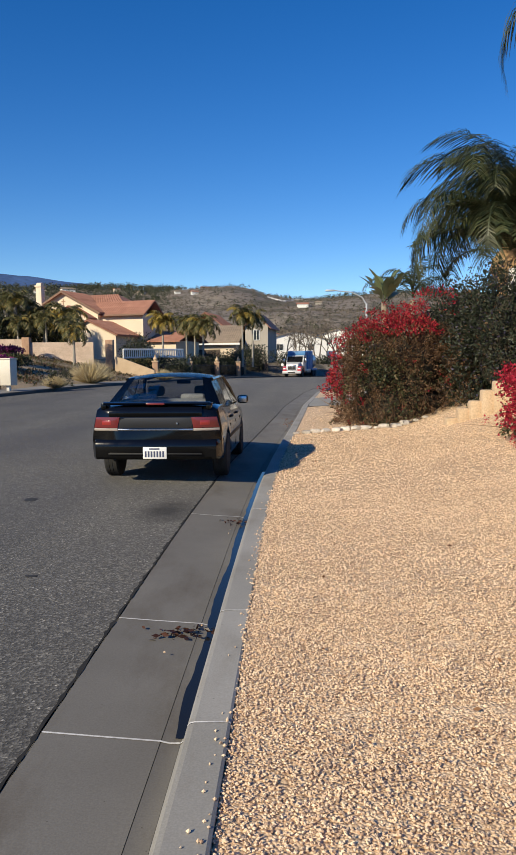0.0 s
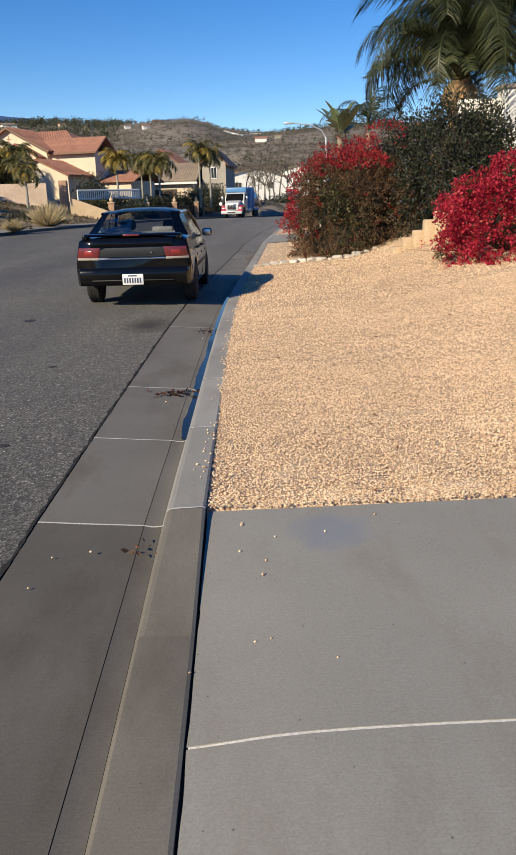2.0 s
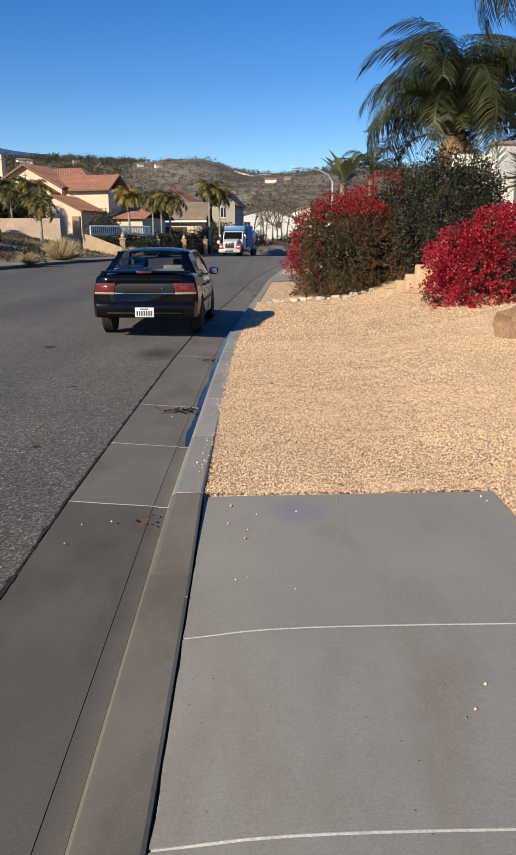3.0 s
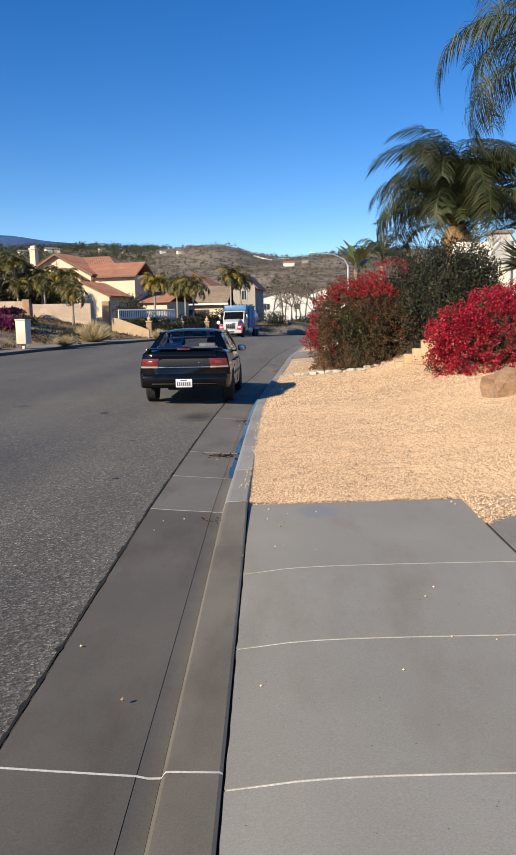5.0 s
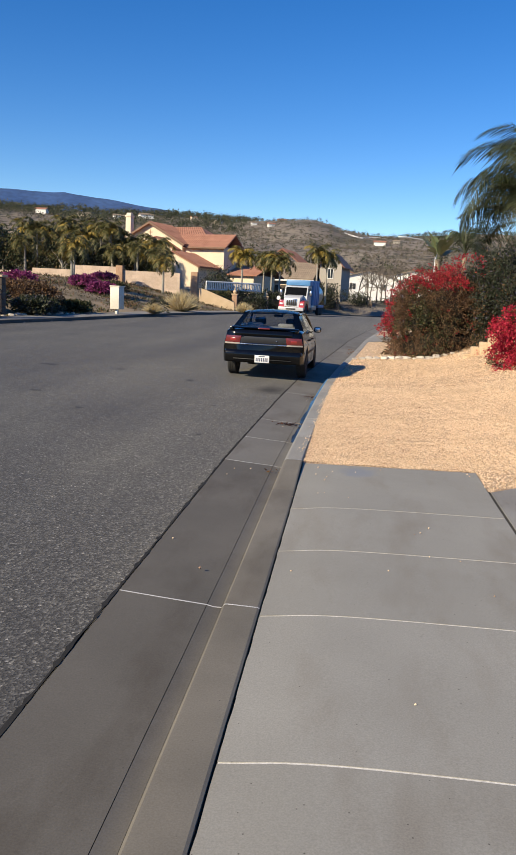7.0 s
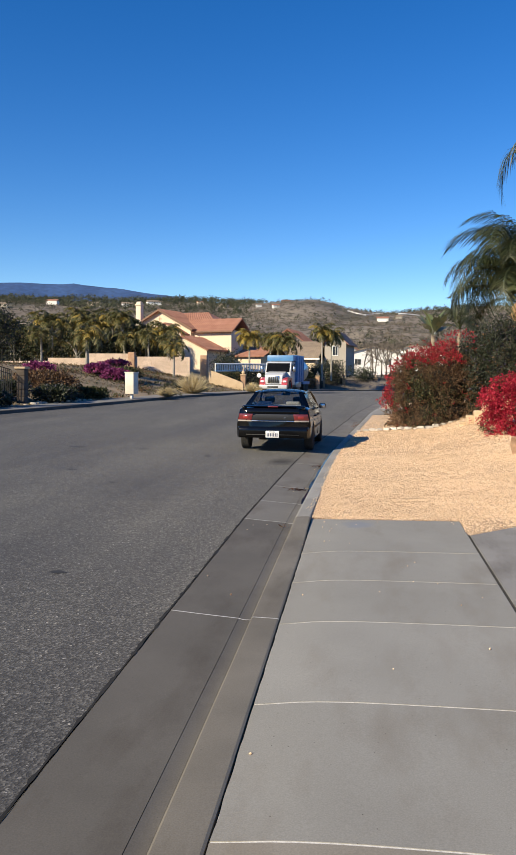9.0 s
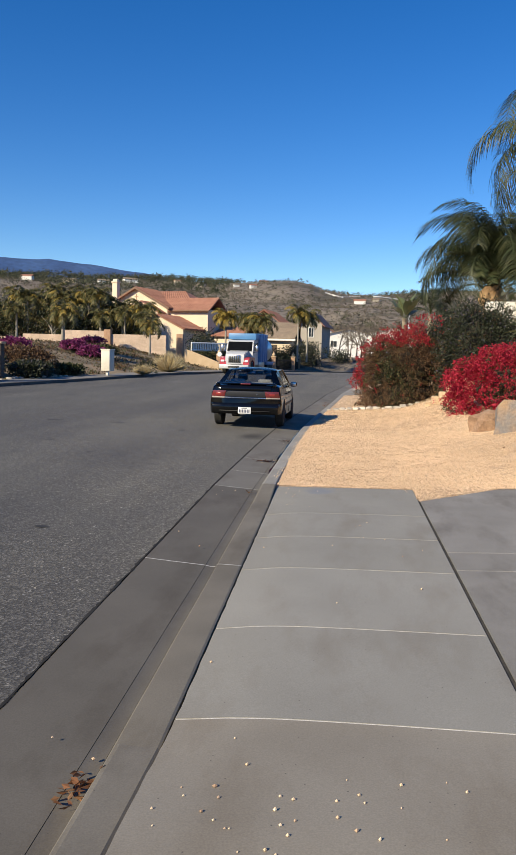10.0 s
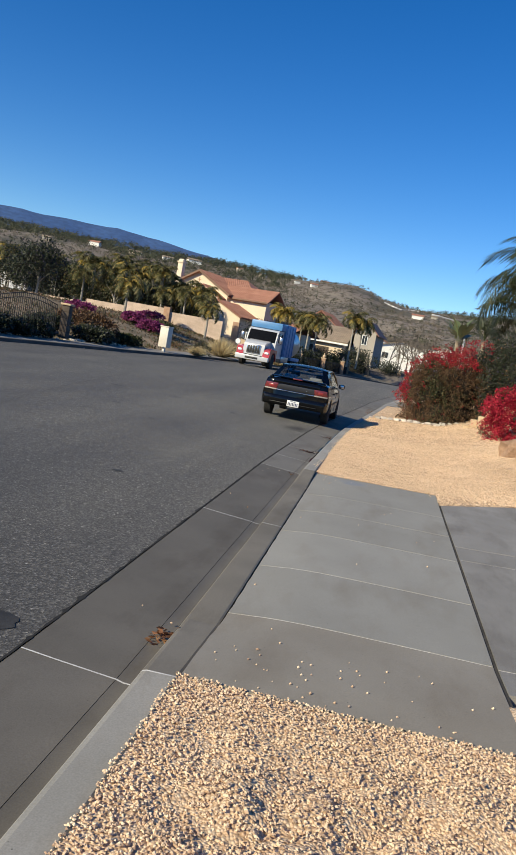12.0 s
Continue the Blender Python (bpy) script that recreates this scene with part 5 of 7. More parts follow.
def build_sedan():
    car = thing("sedan", "black four-door sedan parked at the kerb, seen from its tail", "car", m=pose(-1.72, 9.42, -0.04, -0.15, 0.0, -0.6))
    body = part("body", car_body(), M["car"], car, "glossy black paint", smooth=40)
    # tail panels follow the bowed back of the body
    part("trunk_lid", tail_patch(-0.6, 0.6, 0.885, 1.005, 0.012, 0.03, 0.012), M["car"], car)
    part("garnish", tail_patch(-0.475, 0.475, 0.742, 0.872, 0.006), M["car_panel"], car, "dark grey panel between the lamps")
    part("chrome_strip", tail_patch(-0.485, 0.485, 0.704, 0.73, 0.01), M["chrome"], car, "dull bright strip")
    part("lock", lathe(bmesh.new(), [(0.014, -0.02), (0.014, 0.0)], 10, 'z', Matrix.Translation((0.28, -0.01, 0.8)) @ Matrix.Rotation(radians(90), 4, 'X')), M["chrome"], car)
    for s in (-1, 1):
        lamp = part("tail_lamp", tail_patch(s * 0.49, s * 0.828, 0.742, 0.878, 0.014, slant=s * -0.03), M["red_lens"], car, "dull red tail lamp with a pale lower lens")
        part("inner_lens", tail_patch(s * 0.57, s * 0.7, 0.775, 0.84, 0.018), M["lens_core"], lamp)
        part("lower_lens", tail_patch(s * 0.49, s * 0.815, 0.704, 0.737, 0.014), M["clear_lens"], lamp)
        bm = bmesh.new()
        box(bm, (0.0, -0.09, -0.065), (0.17, 0.09, 0.065), 0.035)
        mir = part("door_mirror", bm, M["car"], car, "black door mirror", pose(0.84 if s > 0 else -1.01, 2.72, 0.99))
        part("mirror_glass", boxed((0.02, -0.095, -0.05), (0.15, -0.088, 0.05), 0.003), M["chrome"], mir)
        for y, l in ((1.72, "rear"), (2.6, "front")):
            part("door_handle", boxed((s * 0.83 - 0.02, y - 0.1, 0.77), (s * 0.83 + 0.025, y + 0.06, 0.805), 0.01), M["black_plastic"], car)
        part("side_moulding", boxed((s * 0.842 - 0.012, 1.3, 0.5), (s * 0.842 + 0.014, 3.1, 0.56), 0.008), M["black_plastic"], car, "black rubbing strip")
        for y in (1.42, 2.28, 3.08):
            part("door_seam", boxed((s * 0.835 - 0.012, y - 0.004, 0.3), (s * 0.835 + 0.0115, y + 0.004, 0.7)), M["black_plastic"], car)
    bump_bm = bmesh.new()
    prof = [(0.06, 0.33), (0.0, 0.335), (-0.035, 0.37), (-0.045, 0.44), (-0.05, 0.5), (-0.04, 0.555), (-0.01, 0.59), (0.1, 0.6)]
    rows = []
    for i in range(25):
        a = -1 + 2 * i / 24
        x = 0.855 * math.copysign(1 - (1 - abs(a)) ** 1.35, a)
        back = 0.055 * abs(x / 0.855) ** 2.5 + 0.5 * max(0.0, abs(a) - 0.86) ** 1.1 * 3.2
        rows.append([bump_bm.verts.new((x, dy + back, z)) for dy, z in prof])
    for a, b in zip(rows, rows[1:]):
        for q in range(len(prof) - 1):
            bump_bm.faces.new((a[q], a[q + 1], b[q + 1], b[q]))
    bumper = part("rear_bumper", bump_bm, M["car"], car)
    part("bumper_strip", boxed((-0.6, -0.056, 0.405), (0.6, -0.04, 0.42), 0.004), M["black_plastic"], bumper)
    plate = part("number_plate", boxed((-0.152, -0.068, 0.35), (0.152, -0.052, 0.502), 0.004), M["plate"], car, "white plate with dark bars")
    bm = bmesh.new()
    for i in range(7):
        box(bm, (-0.128 + i * 0.0375, -0.071, 0.375), (-0.106 + i * 0.0375, -0.0675, 0.45))
    part("bars", bm, M["ink"], plate)
    part("top_bar", boxed((-0.07, -0.071, 0.47), (0.06, -0.0675, 0.488)), M["ink"], plate)
    # cabin
    def mir_(p, s):
        return (p[0] * s, p[1], p[2])
    bm = bmesh.new()
    n, k = 14, 10
    g = []
    for i in range(n + 1):
        f = i / n
        y = 1.1 + (2.52 - 1.1) * f
        w = 0.6 + 0.03 * math.sin(math.pi * f)
        zc = 1.365 + 0.07 * math.sin(math.pi * min(1, f * 0.95 + 0.03)) ** 0.7
        g.append([bm.verts.new((w * x, y, zc - 0.07 * abs(x) ** 3)) for x in np.linspace(-1, 1, k + 1)])
    for a, b in zip(g, g[1:]):
        for j in range(k):
            bm.faces.new((a[j], a[j + 1], b[j + 1], b[j]))
    bmesh.ops.solidify(bm, geom=bm.faces, thickness=0.03)
    part("roof", bm, M["car"], car)
    for s in (-1, 1):
        part("rear_pillar", quad_panel([mir_((0.775, 0.62, 1.01), s), mir_((0.8, 1.4, 0.95), s), mir_((0.63, 1.5, 1.34), s), mir_((0.585, 1.1, 1.355), s)], 0.03), M["car"], car)
        part("pillar_corner", quad_panel([mir_((0.595, 0.475, 1.035), s), mir_((0.775, 0.62, 1.01), s), mir_((0.585, 1.1, 1.355), s), mir_((0.475, 1.075, 1.375), s)], 0.02), M["car"], car)
        part("front_pillar", tube(bmesh.new(), [mir_((0.77, 3.1, 0.94), s), mir_((0.7, 2.75, 1.19), s), mir_((0.61, 2.44, 1.37), s)], [0.035, 0.03, 0.03], 6), M["car"], car)
        part("door_pillar", quad_panel([mir_((0.797, 2.18, 0.94), s), mir_((0.797, 2.28, 0.94), s), mir_((0.632, 2.14, 1.36), s), mir_((0.632, 2.06, 1.36), s)], 0.02), M["black_plastic"], car)
        part("roof_rail", tube(bmesh.new(), [mir_((0.6, 1.12, 1.34), s), mir_((0.63, 1.9, 1.365), s), mir_((0.61, 2.48, 1.355), s)], [0.028, 0.028, 0.028], 6), M["car"], car)
        for y0, y1, y2, y3 in ((1.4, 2.17, 2.05, 1.5), (2.29, 3.02, 2.44, 2.15)):
            part("side_window", quad_panel([mir_((0.795, y0, 0.95), s), mir_((0.795, y1, 0.95), s), mir_((0.632, y2, 1.345), s), mir_((0.632, y3, 1.345), s)], 0.005), M["glass"], car)
    part("rear_window", quad_panel([(-0.61, 0.49, 1.035), (0.61, 0.49, 1.035), (0.485, 1.085, 1.372), (-0.485, 1.085, 1.372)], 0.005, -0.03), M["glass"], car, "tinted rear window")
    part("windscreen", quad_panel([(-0.75, 3.14, 0.96), (0.75, 3.14, 0.96), (0.58, 2.46, 1.36), (-0.58, 2.46, 1.36)], 0.005), M["glass"], car)
    # spoiler on two feet, with the high brake lamp
    sp = bmesh.new()
    prism(sp, [(0.03, 1.045), (0.04, 1.065), (0.08, 1.074), (0.2, 1.068), (0.24, 1.05), (0.2, 1.035), (0.06, 1.03)], -0.68, 0.68, 'x')
    bmesh.ops.bevel(sp, geom=[e for e in sp.edges if e.calc_face_angle(0) > 0.6], offset=0.012, segments=2, affect='EDGES')
    sp = part("spoiler", sp, M["car"], car, "low black boot spoiler")
    for s in (-1, 1):
        part("foot", boxed((s * 0.68 - 0.04, 0.05, 0.97), (s * 0.68 + 0.04, 0.28, 1.066), 0.03), M["car"], sp)
    part("brake_lamp", boxed((-0.12, 0.02, 1.032), (0.12, 0.07, 1.062), 0.008), M["red_lens"], sp, "slim red brake lamp")
    # inside, seen through the glass
    part("parcel_shelf", boxed((-0.6, 0.66, 0.97), (0.6, 1.1, 1.075), 0.02), M["shelf"], car, "pale parcel shelf")
    part("cabin_floor", boxed((-0.7, 0.9, 0.3), (0.7, 3.0, 0.36)), M["seat"], car)
    part("rear_seat", boxed((-0.64, 1.05, 0.4), (0.64, 1.25, 1.02), 0.06), M["seat"], car)
    for s in (-1, 1):
        part("rear_headrest", boxed((s * 0.34 - 0.17, 0.98, 1.05), (s * 0.34 + 0.17, 1.14, 1.14), 0.04), M["shelf"], car)
        seat = part("front_seat", boxed((s * 0.36 - 0.24, 1.95, 0.4), (s * 0.36 + 0.24, 2.12, 1.05), 0.07), M["seat"], car)
        part("headrest", boxed((s * 0.36 - 0.13, 1.96, 1.07), (s * 0.36 + 0.13, 2.06, 1.23), 0.045), M["seat"], seat)
    part("dashboard", boxed((-0.68, 2.75, 0.75), (0.68, 3.1, 0.96), 0.05), M["black_plastic"], car)
    part("inner_mirror", boxed((-0.11, 2.44, 1.25), (0.11, 2.47, 1.31), 0.012), M["black_plastic"], car)
    for s in (-1, 1):
        for y in (0.94, 3.49):
            wheel(car, s * 0.752, y, 0.305, 0.195, "galv", s)




# ---- across the street ----
def gable_roof(bm, x0, x1, y0, y1, z, h, over=0.5, along='y', thick=0.16):
    """Two roof slopes with thickness; the ridge runs along the named axis."""
    for s in (-1, 1):
        if along == 'y':
            xm = (x0 + x1) / 2
            xe = x0 - over if s < 0 else x1 + over
            k = h / ((x1 - x0) / 2)
            ze = z - over * k
            pts = [(xe, ze), (xm, z + h), (xm, z + h + thick), (xe, ze + thick)]
            prism(bm, pts, y0 - over, y1 + over, 'y')
        else:
            ym = (y0 + y1) / 2
            ye = y0 - over if s < 0 else y1 + over
            k = h / ((y1 - y0) / 2)
            ze = z - over * k
            pts = [(ye, ze), (ym, z + h), (ym, z + h + thick), (ye, ze + thick)]
            prism(bm, pts, x0 - over, x1 + over, 'x')
    return bm


def gable_wall(bm, x0, x1, y0, y1, z0, z1, h, along='y'):
    if along == 'y':
        prism(bm, [(x0, z0), (x1, z0), (x1, z1), ((x0 + x1) / 2, z1 + h), (x0, z1)], y0, y1, 'y')
    else:
        prism(bm, [(y0, z0), (y1, z0), (y1, z1), ((y0 + y1) / 2, z1 + h), (y0, z1)], x0, x1, 'x')
    return bm


def tile_rows(parent, x0, x1, y0, y1, z, h, over, along, mat, rows=9):
    """Courses of roof tiles, each a scalloped strip lying on its slope."""
    half = ((x1 - x0) if along == 'y' else (y1 - y0)) / 2 + over
    k = h / (half - over)
    mid = (x0 + x1) / 2 if along == 'y' else (y0 + y1) / 2
    a0, a1 = ((y0, y1) if along == 'y' else (x0, x1))
    a0, a1 = a0 - over, a1 + over
    n = max(8, int((a1 - a0) / 0.3))
    for s in (-1, 1):
        for r in range(rows):
            bm = bmesh.new()
            lo, hi = [], []
            d0, d1 = half * (1 - r / rows) + 0.06, half * (1 - (r + 1) / rows)
            for i in range(2 * n + 1):
                a = a0 + (a1 - a0) * i / (2 * n)
                up = 0.05 if i % 2 else 0.0
                for dist, lst, e in ((d0, lo, 0.2), (d1, hi, 0.175)):
                    zz = z + h - k * dist + e + up
                    lst.append(bm.verts.new((mid + s * dist, a, zz) if along == 'y' else (a, mid + s * dist, zz)))
            for i in range(2 * n):
                bm.faces.new((lo[i], lo[i + 1], hi[i + 1], hi[i]))
            part("tile_course", bm, mat, parent, smooth=0)


def house_window(parent, x, y, z, w, h, face='y', name="window"):
    """A framed window on a wall that faces the street (-y) or east (+x)."""
    win = new(name)
    win.parent = parent
    win.matrix_basis = pose(x, y, z, 0, 0, 0 if face == 'y' else 90)
    for lo, hi in (((-w / 2 - 0.08, -0.06, -0.08), (w / 2 + 0.08, 0.02, 0.0)), ((-w / 2 - 0.08, -0.06, h), (w / 2 + 0.08, 0.02, h + 0.08)), ((-w / 2 - 0.08, -0.06, 0.0), (-w / 2, 0.02, h)), ((w / 2, -0.06, 0.0), (w / 2 + 0.08, 0.02, h)), ((-0.025, -0.04, 0.0), (0.025, 0.02, h))):
        part("frame_bar", boxed(lo, hi), M["white_paint"], win)
    part("pane", boxed((-w / 2, -0.015, 0), (w / 2, -0.005, h)), M["pane"], win)
    return win


def build_main_house():
    h = thing("house", "two-storey cream stucco house with terracotta tile roof and chimney", "house", m=pose(-28.4, 91.5, 0, 0, 0, -17))
    zb = 1.2
    bm = bmesh.new()
    gable_wall(bm, -3.95, 5.55, 0, 4.6, zb, 8.0, 2.5)
    part("wall", bm, M["stucco"], h)
    part("roof", gable_roof(bmesh.new(), -3.95, 5.55, 0, 4.6, 8.0, 2.5, 0.55), M["tile"], h, "terracotta tile roof")
    tile_rows(h, -3.95, 5.55, 0, 4.6, 8.0, 2.5, 0.55, 'y', M["tile"], 9)
    # cross wing: wall facing the street under a long slope with a hipped end
    part("cross_wall", boxed((-3.1, 0.6, zb), (11.3, 5.0, 7.7)), M["stucco"], h)
    x0, x1, yf, ym, yb, ze, zr, hip = -3.6, 9.6, 0.8, 5.6, 10.4, 7.8, 10.5, 4.4
    bm = bmesh.new()
    eave = [bm.verts.new(p) for p in ((x0, yf, ze), (x1, yf, ze), (x1, yb, ze), (x0, yb, ze))]
    top = [bm.verts.new(p) for p in ((x0, ym, zr), (x1 - hip, ym, zr))]
    for f in ((eave[0], eave[1], top[1], top[0]), (eave[1], eave[2], top[1]), (eave[2], eave[3], top[0], top[1]), (eave[3], eave[0], top[0]), tuple(eave[::-1])):
        bm.faces.new(f)
    part("cross_roof", bm, M["tile"], h, "terracotta tile roof with a hipped end", smooth=0)
    for r in range(10):
        bm = bmesh.new()
        n = 60
        rows = []
        for q, e in ((r / 10 - 0.012, 0.09), ((r + 1) / 10, 0.05)):
            q = max(q, 0.0)
            xe = x1 - hip * q
            rows.append([bm.verts.new((x0 + (xe - x0) * i / n, yf + (ym - yf) * q, ze + (zr - ze) * q + e + (0.06 if i % 2 else 0.0))) for i in range(n + 1)])
        for i in range(n):
            bm.faces.new((rows[0][i], rows[0][i + 1], rows[1][i + 1], rows[1][i]))
        part("tile_course", bm, M["tile"], h, smooth=0)
    part("eave_board", boxed((6.2, -0.06, 7.42), (11.8, 0.02, 7.6)), M["trim"], h)
    part("front_wing_roof", gable_roof(bmesh.new(), 3.0, 11.3, 0.6, 5.0, 7.75, 1.45, 0.5, 'x', 0.14), M["tile"], h)
    tile_rows(h, 4.6, 11.3, 0.6, 5.0, 7.75, 1.45, 0.5, 'x', M["tile"], 6)
    # projecting upper gable and lower porch gable
    part("bay_wall", gable_wall(bmesh.new(), 0.3, 5.0, -1.6, 0.7, zb, 7.3, 1.3), M["stucco"], h)
    part("bay_roof", gable_roof(bmesh.new(), 0.3, 5.0, -1.6, 0.3, 7.3, 1.3, 0.4, 'y', 0.12), M["tile"], h)
    part("porch_wall", gable_wall(bmesh.new(), 3.6, 10.6, -4.6, 6, zb, 5.0, 1.6), M["stucco"], h)
    part("porch_roof", gable_roof(bmesh.new(), 3.6, 10.6, -4.6, 6, 5.0, 1.6, 0.4, 'y', 0.12), M["tile"], h)
    tile_rows(h, 3.6, 10.6, -4.6, 6, 5.0, 1.6, 0.4, 'y', M["tile"], 6)
    part("wing_wall", boxed((11.3, 1.4, zb), (15.2, 8, 4.4)), M["stucco"], h)
    part("wing_roof", gable_roof(bmesh.new(), 11.4, 15.4, 1.4, 9, 4.4, 1.2, 0.5, 'x', 0.12), M["tile"], h)
    bm = bmesh.new()
    for s in (-1, 1):
        prism(bm, [(0.8 + s * 5.26, 7.62), (0.8, 10.4), (0.8, 10.66), (0.8 + s * 5.33, 7.83)], -0.62, -0.56, 'y')
    part("bargeboard", bm, M["trim"], h)
    ch = part("chimney", boxed((-2.75, -0.7, zb), (-1.95, 0.0, 11.2), 0.03), M["stucco"], h)
    part("chimney_cap", boxed((-2.84, -0.8, 11.2), (-1.86, 0.1, 11.4), 0.03), M["stucco"], ch)
    part("chimney_hood", lathe(bmesh.new(), [(0.33, -0.33), (0.33, 0.33)], 14, 'x', Matrix.Translation((-2.35, -0.35, 11.42))), M["stucco"], ch)
    house_window(h, 1.9, -1.62, 5.5, 0.75, 1.0)
    house_window(h, 3.2, -1.62, 5.5, 0.75, 1.0)
    house_window(h, 4.0, -4.62, 3.0, 1.0, 1.0)
    bm = bmesh.new()
    box(bm, (0.66, -0.05, 8.9), (0.74, 0.0, 9.7))
    box(bm, (0.4, -0.05, 9.32), (1.0, 0.0, 9.4))
    part("wall_cross", bm, M["brick"], h, "small dark vent ornament")


def build_second_house():
    h = thing("house", "low beige house with brown tile roof, garage front and tower greyed as shaded", "house", m=pose(-12.3, 103, 0, 0, 0, -8))
    zb = 1.0
    part("wall", boxed((-6, 0, zb), (5.0, 9, 4.7)), M["stucco"], h)
    part("roof", gable_roof(bmesh.new(), -6, 5.0, 0, 9, 4.7, 2.2, 0.6, 'x', 0.15), M["tile_brown"], h)
    tile_rows(h, -6, 5.0, 0, 9, 4.7, 2.2, 0.6, 'x', M["tile_brown"], 8)
    part("fascia", boxed((-6.7, -0.72, 4.2), (5.7, -0.6, 4.45)), M["white_paint"], h)
    # dark panels paint the shade inside the open garage bays
    for x in (-3.7, 0.9):
        d = part("garage_opening", boxed((x - 1.9, -0.05, zb), (x + 1.9, 0.02, 3.6)), M["dark_stone"], h)
        for i in range(3):
            part("panel_line", boxed((x - 1.85, -0.06, zb + 0.75 + 0.65 * i), (x + 1.85, -0.045, zb + 0.79 + 0.65 * i)), M["trim"], d)
    part("rear_wall", boxed((-5, 9, zb), (2, 17, 6.6)), M["stucco"], h)
    part("rear_roof", gable_roof(bmesh.new(), -5, 2, 9, 17, 6.6, 2.6, 0.6, 'y', 0.15), M["tile"], h, "terracotta roof behind")
    tile_rows(h, -5, 2, 9, 17, 6.6, 2.6, 0.6, 'y', M["tile"], 7)
    # grey stucco here paints the shade on the tower's front
    part("tower_wall", gable_wall(bmesh.new(), 6.0, 9.2, 1.5, 9, zb, 6.8, 1.6), M["stucco_grey"], h)
    part("tower_roof", gable_roof(bmesh.new(), 6.0, 9.2, 1.5, 9, 6.8, 1.6, 0.45, 'y', 0.14), M["tile"], h)
    house_window(h, 7.6, 1.48, 4.9, 0.7, 1.3)


def build_white_houses():
    for (x, y, z, w, d, hgt, rh, rz, roof, lab) in ((1.2, 155, 2.2, 13, 9, 4.4, 1.7, 6, "tile_brown", "white stuccoed house with a low gable"), (11, 168, 3.6, 12, 9, 4.2, 1.4, -12, "tile_brown", "white house with a dark low roof"), (-4.8, 170, 3.5, 9, 8, 4.0, 1.6, 15, "tile", "white house with an orange tile roof")):
        h = thing("house", lab, "house", "white houses down the street", pose(x, y, z, 0, 0, rz))
        part("wall", gable_wall(bmesh.new(), -w / 2, w / 2, 0, d, -2, hgt, rh), M["white_wall"], h)
        part("roof", gable_roof(bmesh.new(), -w / 2, w / 2, 0, d, hgt, rh, 0.5, 'y', 0.15), M[roof], h)
        for k in (-0.25, 0.25):
            house_window(h, w * k, -0.02, hgt - 2.2, 1.3, 1.2)


def build_hill_houses():
    rng = random.Random(5)
    base = None
    spots = [(-6.4, 735, 14, 5), (-3.0, 700, 9, 4), (-8.5, 640, 8, 4), (-7.2, 610, 9, 4), (1.0, 560, 14, 4), (2.2, 575, 8, 3), (-24, 600, 14, 5), (-21, 640, 18, 5), (-18.5, 660, 16, 4), (-26.5, 420, 10, 4), (-29, 380, 10, 4), (-16.5, 690, 22, 4), (-22.5, 690, 26, 4), (-27.5, 560, 9, 4), (-13, 690, 9, 4), (-11.2, 660, 12, 4), (-9.6, 300, 9, 4), (-30.5, 150, 11, 4.5), (-31.5, 500, 12, 4), (-19.8, 480, 10, 4)]
    for az, r, w, hh in spots:
        w, hh = w * 0.6, hh * 0.55
        x, y = r * math.sin(radians(az)), r * math.cos(radians(az))
        z = land_z(x, y)
        h = thing("hill_house", "small pale house on the far hillside", "house", "houses on the hills", pose(x, y, z, 0, 0, -az + rng.uniform(-25, 25)))
        part("wall", boxed((-w / 2, -w * 0.3, -3), (w / 2, w * 0.3, hh)), M[rng.choice(["white_wall", "stucco", "stucco_grey"])], h)
        part("roof", gable_roof(bmesh.new(), -w / 2, w / 2, -w * 0.3, w * 0.3, hh, w * 0.11, 0.5, 'x', 0.3), M[rng.choice(["tile_brown", "tile"])], h)
    h = thing("house", "white house with a terracotta roof beyond the iron fence", "house", m=pose(-77, 124, 7.0, 0, 0, 20))
    part("wall", gable_wall(bmesh.new(), -6, 6, 0, 8, -4, 2.2, 1.6, 'x'), M["white_wall"], h)
    part("roof", gable_roof(bmesh.new(), -6, 6, 0, 8, 2.2, 1.6, 0.6, 'x', 0.16), M["tile"], h)
    house_window(h, 3.0, -0.02, 0.4, 1.2, 1.1)
    # pale track cut along the hill
    bm = bmesh.new()
    rows = []
    for i in range(24):
        az = -1.7 + 3.2 * i / 23
        el = float(np.interp(az, [-1.7, -1.0, -0.4, 0.6, 1.5], [5.12, 4.92, 4.78, 4.86, 4.76])) + 0.02 * noise.noise(Vector((az * 3, 0, 0)))
        u = Vector((math.sin(radians(az)), math.cos(radians(az)), 0))
        r = next((q for q in range(440, 745, 4) if land_z(u.x * q, u.y * q) > 1.5 + q * math.tan(radians(el))), 700) - 6
        z = 1.5 + r * math.tan(radians(el))
        rows.append([bm.verts.new((u.x * (r + 3), u.y * (r + 3), z + 0.7)), bm.verts.new((u.x * r, u.y * r, z - 0.6))])
    for a, b in zip(rows, rows[1:]):
        bm.faces.new((a[0], a[1], b[1], b[0]))
    tagged(part("hill_track", bm, M["joint"]), "pale dirt track cut along the hillside", "track", kind="structure")


